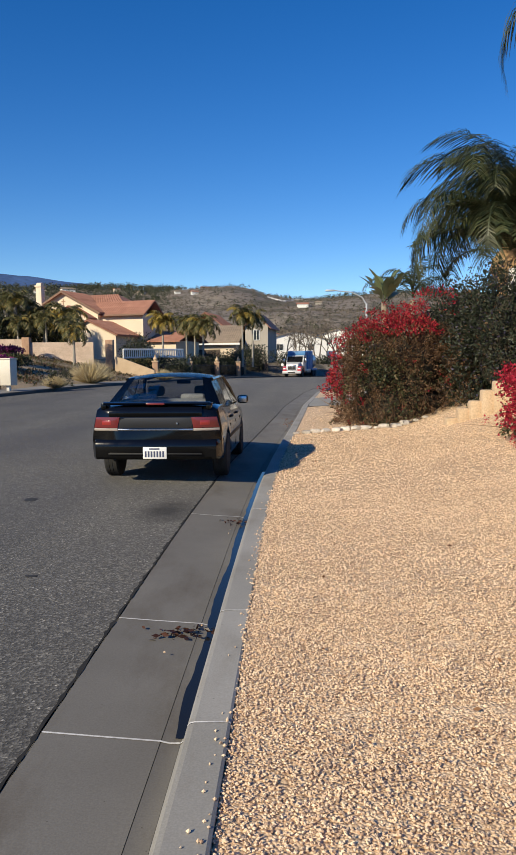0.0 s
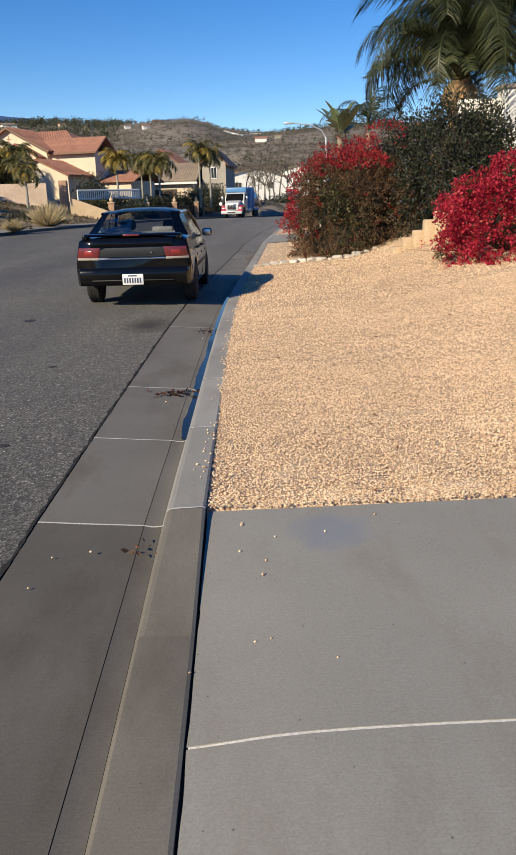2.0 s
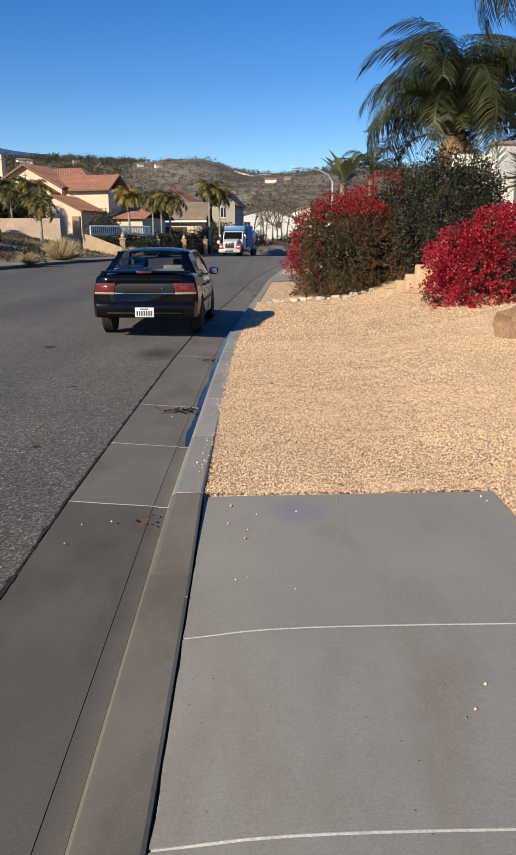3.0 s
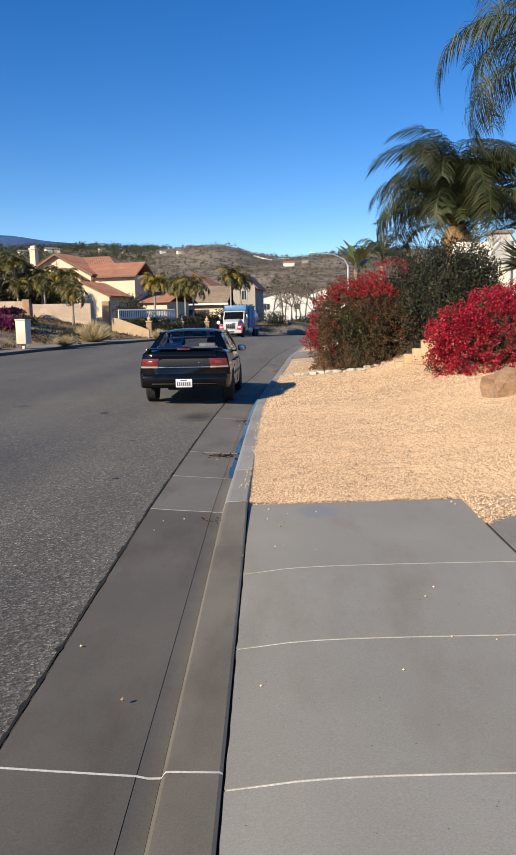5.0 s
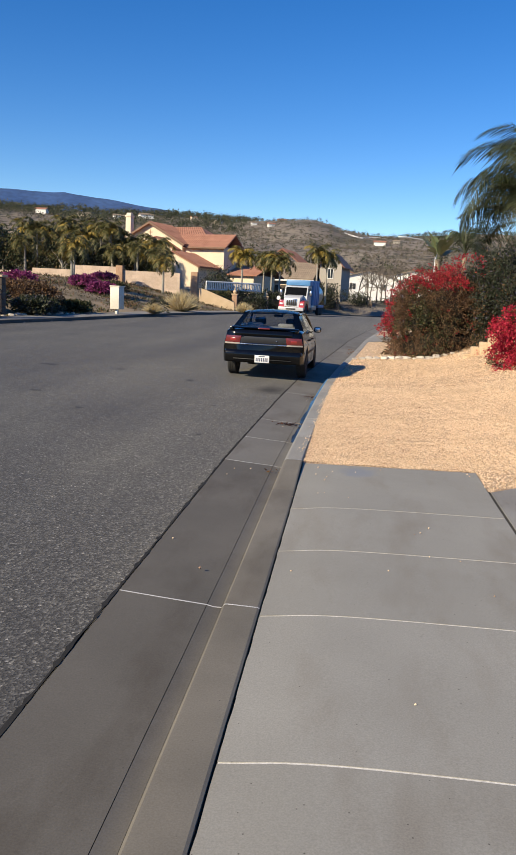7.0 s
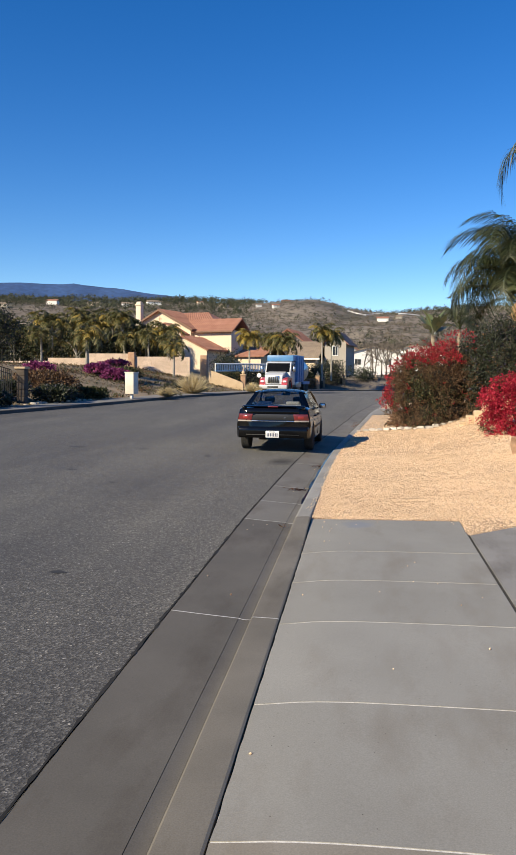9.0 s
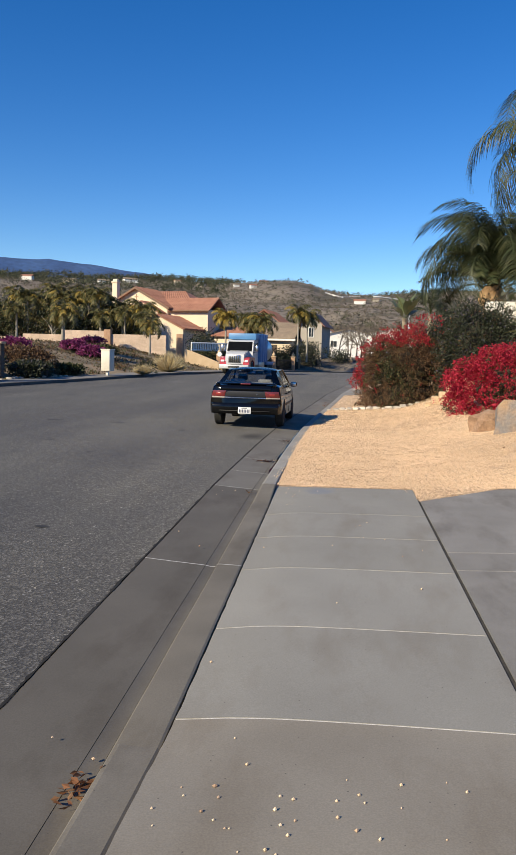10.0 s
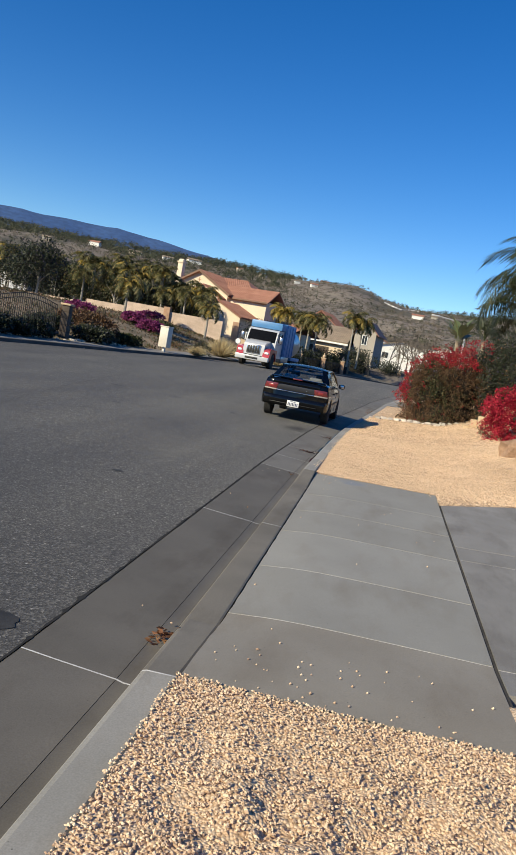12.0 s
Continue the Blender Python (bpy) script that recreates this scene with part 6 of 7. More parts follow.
def tree_clumps(rng, trees, quads, spread):
    """Crowns of leaf clumps: many small leaf faces in uneven lobes."""
    Ps, Ds, S = [], [], []
    for x, y, z, h, w in trees:
        lobes = np.clip(rng.normal(0, 0.3, (5, 3)), -0.5, 0.5) * np.array([w, w, h * 0.6]) + np.array([x, y, z + h * 0.6])
        L = lobes[rng.integers(0, 5, quads)]
        P = L + np.clip(rng.normal(0, 0.22, (quads, 3)), -0.4, 0.4) * np.array([w, w, h * 0.7])
        Ps.append(P)
        Ds.append(rng.normal(size=(quads, 3)) + np.array([0, 0, 0.3]))
        S.append(np.full(quads, w * spread))
    return np.concatenate(Ps), np.concatenate(Ds), np.concatenate(S)


def build_hill_trees():
    rng = np.random.default_rng(61)
    trees = []
    while len(trees) < 7800:
        az = rng.uniform(-42, 14)
        belt = rng.random()
        r = rng.uniform(170, 760) if belt < 0.75 else rng.uniform(715, 765)
        dens = (0.75 if r < 560 else 1.0) if az < -9 else (0.6 if belt >= 0.75 else 0.13)
        dens *= 0.35 + 1.1 * max(0, 0.5 + noise.noise(Vector((az * 0.35, r * 0.012, 2))))
        if rng.random() > dens:
            continue
        x, y = r * math.sin(radians(az)), r * math.cos(radians(az))
        h = rng.uniform(1.4, 4.2) * (1.5 if az < -8 and r > 560 else 1.0)
        trees.append((x, y, land_z(x, y) - 0.4, h, h * rng.uniform(0.4, 0.8)))
    P, D, S = tree_clumps(rng, trees, 24, 0.3)
    brush = []
    while len(brush) < 15000:
        az, r = rng.uniform(-34, 14), rng.uniform(180, 745)
        x, y = r * math.sin(radians(az)), r * math.cos(radians(az))
        if rng.random() < 0.3 + 1.2 * max(0, 0.3 + noise.noise(Vector((x * 0.012, y * 0.012, 4)))):
            h = rng.uniform(0.7, 1.9)
            brush.append((x, y, land_z(x, y) - 0.3, h, h * rng.uniform(0.8, 1.5)))
    Q, E, T = tree_clumps(rng, brush, 9, 0.4)
    tagged(new("hillside_brush", leaf_mesh("hillside_brush", Q, E, T, M["brush_far"], rng, 0.8)), "grey-brown brush covering the dry hills", "brush", kind="stuff")
    tagged(new("hillside_trees", leaf_mesh("hillside_trees", P, D, S, M["tree_far"], rng, 0.8)), "dark trees and brush scattered over the hills", "trees", kind="stuff")


def tree(x, y, h, w, label, mat, rng, quads=2600, size=0.22, trunk=0.12, name="tree", base=None):
    z = land_z(x, y) if base is None else base
    t = thing(name, label, "tree", m=pose(x, y, z))
    bm = bmesh.new()
    tube(bm, [(0, 0, -0.2), (0.05, 0, h * 0.3), (-0.04, 0.05, h * 0.65)], [trunk, trunk * 0.8, trunk * 0.4], 8)
    for i in range(5):
        a = i * 1.3
        tube(bm, [(0, 0, h * (0.28 + 0.06 * i)), (0.22 * w * math.cos(a), 0.22 * w * math.sin(a), h * (0.45 + 0.07 * i)), (0.42 * w * math.cos(a), 0.42 * w * math.sin(a), h * (0.55 + 0.08 * i))], [trunk * 0.5, trunk * 0.3, trunk * 0.1], 5)
    part("trunk", bm, M["grey_bark"], t)
    P, D, S = tree_clumps(rng, [(0, 0, h * 0.08, h * 1.0, w)], quads, 0.0)
    part_me("crown", leaf_mesh("crown", P, D, size, M[mat], rng, 0.6), t, Matrix())
    return t


def bare_tree(x, y, h, rng):
    t = thing("bare_tree", "leafless grey tree with fine branches", "tree", "bare trees by the white houses", pose(x, y, land_z(x, y) - 0.2))
    bm = bmesh.new()

    def grow(p, d, L, r, depth):
        q = p + d * L
        tube(bm, [p, p.lerp(q, 0.5) + Vector((rng.normal(0, 0.03), rng.normal(0, 0.03), 0)) * L, q], [r, r * 0.85, r * 0.65], 5, False)
        if depth:
            for _ in range(3):
                e = (d + Vector(rng.normal(0, 0.45, 3).tolist()) + Vector((0, 0, 0.12))).normalized()
                grow(q, e, L * rng.uniform(0.6, 0.8), r * 0.62, depth - 1)
    grow(Vector((0, 0, 0)), Vector((0, 0, 1)), h * 0.3, 0.09 * h / 5, 4)
    tagged(part("branch_work", bm, M["bare"], t), kind="stuff")


def build_far_palms():
    rng = np.random.default_rng(71)
    far = [frond_mesh(rng, L, d, 24, 0.75, M["frond_far"], 0.045, 1.2) for L, d in ((2.7, 2.5), (2.3, 2.8), (2.9, 2.3))]
    gold = [frond_mesh(rng, L, d, 24, 0.75, M["frond_gold"], 0.045, 1.2) for L, d in ((2.3, 2.2), (2.1, 2.4), (2.4, 2.0))]
    rows = [(-37.5, 68, 3.6), (-34.8, 70, 4.2), (-32.4, 67, 3.4), (-30.6, 70, 4.6), (-28.8, 67.5, 4.0), (-27.2, 71, 4.8), (-25.4, 69, 4.0), (-40.5, 71, 4.2), (-43.5, 69, 3.8), (-23.2, 70, 3.2), (-20.4, 68.5, 3.0), (-33.2, 74, 4.6), (-29.5, 75, 5.0)]
    for x, y, h in rows:
        palm(pose(x, y, land_z(x, y)) @ Matrix.Diagonal((0.8, 0.8, 0.8, 1)), 1.25 * (0.9 + h * rng.uniform(0.85, 1.1)), 0.11, far, 22, rng, "green and yellow palm behind the block wall", group="palms behind the wall", bark="grey_bark", husk=False, tilt=(-40, 25), gold=gold)
    for i in range(13):
        x, y = -46 + i * 1.8 + rng.uniform(-0.6, 0.6), rng.uniform(66, 77)
        palm(pose(x, y, land_z(x, y)), rng.uniform(2.4, 4.2), 0.08, far, 16, rng, "low green palm in the thicket behind the wall", group="palms behind the wall", bark="grey_bark", husk=False, tilt=(-45, 20), gold=gold)
    front = [(-21.0, 47.5, 2.3), (-17.6, 60.5, 2.6), (-19.6, 66, 3.0), (-22.0, 67, 3.2), (-24.4, 66.5, 2.9), (-25.0, 58, 3.0), (-28.8, 56.5, 2.7)]
    for x, y, h in front:
        palm(pose(x, y, land_z(x, y) - 0.1) @ Matrix.Diagonal((0.68, 0.68, 0.68, 1)), h * 1.5, 0.14, far, 17, rng, "shaggy palm with a pale trunk on the bank", group="palms on the bank", bark="grey_bark", husk=False, tilt=(-60, 20), gold=gold)
    side = [(-13.6, 80, 4.6, gold), (-12.0, 87, 4.6, far), (-10.9, 86, 4.5, far), (-9.7, 84, 4.3, far), (-5.6, 89, 5.8, far), (-4.5, 91, 5.4, far)]
    for x, y, h, fr in side:
        palm(pose(x, y, 1.2) @ Matrix.Diagonal((0.86, 0.86, 0.86, 1)), h * 1.18, 0.12, fr, 22, rng, "yard palm beside the houses down the street", group="palms by the houses", bark="grey_bark", husk=False, tilt=(-55, 22), gold=gold)


def build_bank_things():
    rng = np.random.default_rng(81)
    # block wall in panels with pillars, stepping down the slope
    wall = thing("block_wall", "pinkish concrete block garden wall stepping along the bank", "wall")
    xs = [(-46, 64.0), (-38.5, 64.0), (-31.5, 64.0), (-27.3, 64.0), (-22.9, 64.0), (-16.9, 64.0)]
    tops = [2.75, 3.05, 3.4, 3.85, 3.55]
    for (x0, y0), (x1, y1), zt in zip(xs, xs[1:], tops):
        n = max(2, int((x1 - x0) / 0.8))
        for i in range(n):
            for k in range(4):
                off = 0.5 * (k % 2)
                a, b = (i + off) / n, min((i + 1 + off) / n, 1)
                if b <= a:
                    continue
                xa, xb = x0 + (x1 - x0) * a + 0.008, x0 + (x1 - x0) * b - 0.008
                yc = y0 + (y1 - y0) * (a + b) / 2
                part("block", boxed((xa, yc - 0.1, zt - 0.4 * (k + 1) + 0.008), (xb, yc + 0.1, zt - 0.4 * k - 0.008)), M["block"], wall)
        part("mortar_core", boxed((x0, min(y0, y1) - 0.088, zt - 2.4), (x1, max(y0, y1) + 0.088, zt - 0.02)), M["block"], wall)
    for x, y, zt in ((-22.75, 63.95, 3.98), (-15.5, 64.0, 3.7)):
        part("pillar", boxed((x - 0.32, y - 0.32, 1.0), (x + 0.32, y + 0.32, zt), 0.02), M["brick"], wall)
    # utility box on its post
    b = thing("utility_box", "beige metal utility cabinet on a short post at the footpath", "utility box", m=pose(-13.35, 34.9, 0.36, 0, 0, -14))
    part("cabinet", boxed((-0.29, -0.24, 0.24), (0.29, 0.3, 1.46), 0.02), M["box_paint"], b)
    part("lid", boxed((-0.32, -0.27, 1.46), (0.32, 0.33, 1.53), 0.015), M["box_paint"], b)
    part("post", boxed((-0.08, -0.06, -0.1), (0.08, 0.1, 0.25), 0.01), M["galv"], b)
    # straw tussocks
    for x, y, r, h, mat, lab, dark in ((-11.9, 44.3, 1.05, 1.22, "grass_dry", "pale straw fountain grass on the bank", 0), (-11.87, 37.4, 0.5, 0.6, "grass_dry", "small dark grass clump with straw tips", 1), (-8.9, 52.5, 0.55, 0.7, "grass_dry", "small straw tussock by the kerb", 0)):
        g = thing("fountain_grass", lab, "grass clump", m=pose(x, y, max(land_z(x, y), road_z(y) + 0.15)))
        n = 2600
        a, u = rng.uniform(0, 6.28, n), rng.random(n) ** 0.6
        D = np.stack([np.cos(a) * u, np.sin(a) * u, 1.05 - 0.7 * u], 1)
        P = np.stack([np.cos(a) * u * 0.2 * r, np.sin(a) * u * 0.2 * r, np.zeros(n)], 1)
        me = leaf_mesh("blades", P, D, h, M[mat], rng, 0.02)
        tagged(part_me("blades", me, g, Matrix(), "arching straw blades"), kind="stuff")
        if dark:
            P, D = shell_points(rng, 500, (0.28, -0.1, 0.32), (0.5, 0.45, 0.46), 0.3, 2.0)
            part_me("leaves", leaf_mesh("leaves", P, D, 0.16, M["leaf_dark"], rng, 0.2), g, Matrix(), "dark green base")
    # dry weeds and low shrubs over the bank
    n = 17000
    y = rng.uniform(14, 66, n)
    s = rng.uniform(2.1, 19, n)
    keep = (rng.random(n) < np.clip(0.35 + 0.8 * np.array([noise.noise(Vector((a * 0.25, b * 0.25, 1))) for a, b in zip(y, s)]), 0.02, 1))
    y, s = y[keep], s[keep]
    P = np.stack([[far_x(b) for b in y] - s, y, np.zeros(len(y))], 1)
    P[:, 2] = [land_z(a, b) for a, b, _ in P]
    Q = np.repeat(P, 5, 0) + rng.normal(0, 0.13, (len(P) * 5, 3)) * np.array([1, 1, 0.35])
    half = rng.random(len(Q)) < 0.45
    tagged(new("bank_weeds", leaf_mesh("bank_weeds", Q[half], rng.normal(size=(half.sum(), 3)) + np.array([0, 0, 0.7]), 0.19, M["leaf_green"], rng, 0.4)), "low green weeds over the bank", "weeds", kind="stuff")
    tagged(new("bank_dry_weeds", leaf_mesh("bank_dry_weeds", Q[~half], rng.normal(size=((~half).sum(), 3)) + np.array([0, 0, 0.9]), 0.2, M["leaf_brown"], rng, 0.25)), "dry brown weeds over the bank", "weeds", kind="stuff")
    # shrubs along the footpath and before the wall
    for x, y, r, h, mat, lab in ((-19.2, 45.0, 0.85, 0.8, "bract_purple", "magenta flowering shrub on the bank"), (-17.5, 44.0, 0.85, 0.8, "bract_purple", "magenta flowering shrub on the bank"), (-20.3, 37.5, 0.9, 0.8, "bract_purple", "magenta flowering shrub by the fence"), (-16.6, 31.5, 1.3, 1.2, "leaf_brown", "dry russet shrub on the bank"), (-15.6, 29.0, 1.0, 0.8, "leaf_dark", "low dark hedge shrub by the footpath"), (-17.3, 27.2, 1.1, 0.8, "leaf_dark", "low dark hedge shrub by the footpath"), (-16.5, 22.6, 0.75, 0.6, "leaf_dark", "low dark hedge shrub by the footpath"), (-17.1, 19.4, 0.95, 0.8, "leaf_dark", "low dark hedge shrub by the footpath"), (-17.0, 21.0, 0.9, 0.85, "leaf_dark", "low dark hedge shrub by the footpath"), (-16.6, 24.3, 0.9, 0.75, "leaf_dark", "low dark hedge shrub by the footpath"), (-16.0, 30.6, 1.0, 0.7, "leaf_dark", "low dark hedge shrub by the footpath"), (-18.6, 34.0, 1.4, 0.9, "leaf_brown", "dry russet shrub on the bank"), (-15.2, 33.4, 0.8, 0.6, "leaf_green", "small green shrub on the bank"), (-23.5, 61.5, 1.2, 0.8, "bract_purple", "magenta flowers at the wall's foot"), (-17.6, 46, 1.2, 0.8, "leaf_green", "low green shrub on the bank"), (-10.2, 68, 1.1, 1.4, "leaf_dark", "dark shrub behind the iron fence")):
        z = land_z(x, y)
        sh = thing("shrub", lab, "shrub", m=pose(x, y, z))
        core((r * 0.95, r * 0.9, h * 0.5), (0, 0, h * 0.45), M["inside"], sh, x)
        P, D = shell_points(rng, 1900, (0, 0, h * 0.48), (r, r * 0.9, h * 0.55), 0.35, x, 0.4, 0.0)
        part_me("foliage", leaf_mesh("foliage", P, D + rng.normal(0, 0.8, D.shape), 0.16, M[mat], rng, 0.55), sh, Matrix())
    # edging stones at the footpath
    for i in range(26):
        y = 17 + i * 0.62
        x = far_x(y) - 1.95 + rng.uniform(-0.15, 0.15)
        s_ = rng.uniform(0.07, 0.14)
        ob = part("edging_stone", rock_bm(rng, (s_ * 1.3, s_, s_ * 0.7), seed=i * 1.7), M["rock"], m=pose(x, y, land_z(x, y) + s_ * 0.4, 0, 0, rng.uniform(0, 90)))
        tagged(ob, "pale edging stone along the footpath", "rock", "stones edging the footpath")


def build_iron_fence():
    f = thing("iron_fence", "black wrought iron fence panels with an arched top", "fence")
    pts = [(-16.0, 25.3), (-17.0, 21.5), (-18.2, 17.5), (-19.5, 13.5), (-21, 9)]
    post = bmesh.new()
    tube(post, [(0, 0, 0), (0, 0, 1)], [0.017, 0.017], 5)
    post_me = bpy.data.meshes.new("picket")
    post.to_mesh(post_me)
    post.free()
    finish(post_me, M["iron"])
    for (xa, ya), (xb, yb) in zip(pts, pts[1:]):
        n = int(math.hypot(xb - xa, yb - ya) / 0.125)
        rail = []
        for i in range(n + 1):
            t = i / n
            x, y = xa + (xb - xa) * t, ya + (yb - ya) * t
            z = land_z(x, y)
            h = 1.7 + 0.3 * math.sin(math.pi * t)
            rail.append(Vector((x, y, z + h)))
            part_me("picket", post_me, f, Matrix.Translation((x, y, z - 0.05)) @ Matrix.Diagonal((1, 1, h + 0.05, 1)))
        for dz in (0.0, -0.2, -1.25):
            part("rail", tube(bmesh.new(), [p + Vector((0, 0, dz)) for p in rail], [0.02] * len(rail), 5), M["iron"], f)
        part("post", boxed((xb - 0.04, yb - 0.04, rail[-1].z - 1.7), (xb + 0.04, yb + 0.04, rail[-1].z + 0.12)), M["iron"], f)
    p = thing("fence_pillar", "stacked stone fence pillar with a pale cap", "pillar", m=pose(-15.6, 25.6, 0.55))
    for i in range(5):
        part("stone_course", boxed((-0.2, -0.2, -0.2 + i * 0.32), (0.2, 0.2, 0.115 + i * 0.32), 0.02), M["dark_stone"], p)
    part("cap", boxed((-0.27, -0.27, 1.4), (0.27, 0.27, 1.5), 0.03), M["adobe"], p, "pale cap")


def finial_pillar(x, y, z, h, w=0.5):
    p = thing("gate_pillar", "brown brick gate pillar with a stone finial", "pillar", "pillars along the iron fence", pose(x, y, z))
    part("shaft", boxed((-w / 2, -w / 2, -0.4), (w / 2, w / 2, h), 0.02), M["brick"], p)
    part("cap", boxed((-w * 0.62, -w * 0.62, h), (w * 0.62, w * 0.62, h + 0.12), 0.02), M["adobe"], p)
    part("finial", lathe(bmesh.new(), [(0.12, h + 0.12), (0.2, h + 0.28), (0.16, h + 0.42), (0.06, h + 0.5), (0.08, h + 0.58), (0.02, h + 0.7)], 10), M["adobe"], p)


def build_street_fences():
    rng = np.random.default_rng(91)
    # brick pillars with finials and black railings along the bend
    spots = [(-10.1, 67.5, 1.45), (-7.9, 74.5, 1.45), (-5.8, 81, 1.5), (-3.9, 87, 1.6), (-3.6, 93.4, 1.6), (-1.0, 98, 1.5), (3.5, 103, 1.5)]
    for x, y, h in spots:
        finial_pillar(x - 2.1, y, road_z(y) + 0.2, h)
    f = thing("street_railing", "black iron railing between brick pillars", "fence")
    bar = bmesh.new()
    tube(bar, [(0, 0, 0), (0, 0, 1.35)], [0.016, 0.016], 5)
    me = bpy.data.meshes.new("picket")
    bar.to_mesh(me)
    bar.free()
    finish(me, M["iron"])
    for (xa, ya, _), (xb, yb, _) in zip(spots, spots[1:]):
        n = int(math.hypot(xb - xa, yb - ya) / 0.22)
        for i in range(1, n):
            t = i / n
            part_me("picket", me, f, Matrix.Translation((xa - 2.1 + (xb - xa) * t, ya + (yb - ya) * t, road_z(ya) + 0.15)))
        for dz in (0.3, 1.4):
            part("rail", tube(bmesh.new(), [(xa - 2.1, ya, road_z(ya) + dz), (xb - 2.1, yb, road_z(yb) + dz)], [0.025, 0.025], 5), M["iron"], f)
    # white picket fence of the drive
    w = thing("picket_fence", "white balustrade fence along the drive", "fence")
    pk = bmesh.new()
    box(pk, (-0.05, -0.04, 0), (0.05, 0.04, 0.75), 0.01)
    pme = bpy.data.meshes.new("baluster")
    pk.to_mesh(pme)
    pk.free()
    finish(pme, M["white_paint"])
    line = [(-14.9, 66.5, 2.15), (-12.7, 70.2, 2.2), (-10.6, 74, 2.25)]
    for (xa, ya, za), (xb, yb, zb) in zip(line, line[1:]):
        n = int(math.hypot(xb - xa, yb - ya) / 0.26)
        for i in range(n + 1):
            t = i / n
            part_me("baluster", pme, w, Matrix.Translation((xa + (xb - xa) * t, ya + (yb - ya) * t, za + (zb - za) * t + 0.05)))
        for dz in (0.05, 0.78):
            part("rail", tube(bmesh.new(), [(xa, ya, za + dz), (xb, yb, zb + dz)], [0.08, 0.08], 4), M["white_paint"], w)
    # sloping brick-edged planter wall
    r = thing("ramp_wall", "low tan wall sloping down to the street", "wall")
    bm = bmesh.new()
    prism(bm, [(-14.6, 0.2), (-11.3, 0.2), (-11.3, 1.08), (-14.0, 2.1), (-14.6, 2.25)], 62.0, 62.3, 'y')
    part("wall_panel", bm, M["adobe"], r)
    h = thing("fire_hydrant", "yellow fire hydrant at the kerb", "hydrant", m=pose(-9.95, 58.5, road_z(58) + 0.14))
    part("barrel", lathe(bmesh.new(), [(0.16, 0), (0.16, 0.05), (0.1, 0.07), (0.1, 0.5), (0.13, 0.52), (0.12, 0.62), (0.05, 0.7), (0.03, 0.75)], 12), M["yellow"], h)
    part("outlet", lathe(bmesh.new(), [(0.06, -0.2), (0.06, 0.2)], 10, 'x', Matrix.Translation((0, 0, 0.4))), M["yellow"], h)
    # hedges and trees behind the railings
    for x, y, hh, w_, lab in ((-15.9, 78, 3.4, 2.6, "dark leafy tree beside the porch"), (-16.7, 81.5, 4.6, 3.4, "dark leafy tree beside the porch"), (-10.6, 79, 1.8, 2.0, "dark hedge behind the railing"), (-9.4, 85.5, 2.6, 2.2, "dark bushy tree behind the railing"), (-7.5, 92, 3.2, 2.4, "dark bushy tree behind the railing"), (-4.4, 97, 3.6, 2.8, "dark bushy tree behind the railing"), (-0.8, 103, 3.2, 3.0, "dark bushy tree at the bend"), (4.0, 108, 2.6, 3.2, "dark bushy tree at the bend"), (9, 112, 2.6, 3.4, "dark bushy tree at the bend"), (-6.2, 99, 4.2, 2.2, "dark leafy tree beside the grey tower")):
        tree(x, y, hh, w_, lab, "leaf_dark", rng, 2200, 0.2, 0.1, base=road_z(y) + 0.1)
    for i in range(16):
        y = 69 + i * 2.0
        x = float(np.interp(y, [67.5, 74.5, 81, 87, 93.4, 98, 103], [-12.2, -10.0, -7.9, -6.0, -5.7, -3.1, 1.4])) - rng.uniform(0.9, 2.4)
        r, hh = rng.uniform(0.9, 1.5), rng.uniform(1.3, 2.3)
        sh = thing("shrub", "dense dark shrub behind the iron railing", "shrub", "shrubs behind the railing", pose(x, y, road_z(y) + 0.15))
        core((r * 0.95, r * 0.9, hh * 0.5), (0, 0, hh * 0.45), M["inside"], sh, x)
        P, D = shell_points(rng, 1500, (0, 0, hh * 0.48), (r, r * 0.9, hh * 0.55), 0.4, x, 0.45, 0.0)
        part_me("foliage", leaf_mesh("foliage", P, D + rng.normal(0, 0.8, D.shape), 0.19, M["leaf_dark" if i % 3 else "leaf_green"], rng, 0.5), sh, Matrix())
    for x, y, h_ in ((2.4, 113, 7.4), (4.6, 112, 7.8), (6.6, 114, 7.2), (-0.4, 115, 6.6), (9.0, 113, 7.0), (1.0, 118, 7.6), (3.8, 120, 8.2), (1.5, 122, 6.4), (3.2, 116, 6.8), (7.4, 122, 6.2), (10, 118, 6.6), (0.6, 128, 5.2), (3.6, 132, 5.8), (5.8, 118, 6.2), (-2.2, 126, 4.6), (8.2, 128, 5.6)):
        bare_tree(x, y, h_, rng)
    for x, y, hh, w_ in ((-45, 74, 4.5, 3.0), (-38, 78, 5.4, 3.0), (-52, 66, 5.0, 3.6), (-31, 52, 4.2, 2.6), (-34.5, 56, 4.8, 3.0), (-38, 50, 4.6, 3.2), (-29, 78, 5.2, 2.4), (-24.5, 82, 4.6, 1.6), (-35, 84, 6.0, 2.6)):
        tree(x, y, hh, w_, "dense dark green tree behind the wall", "leaf_dark", rng, 3000, 0.22)
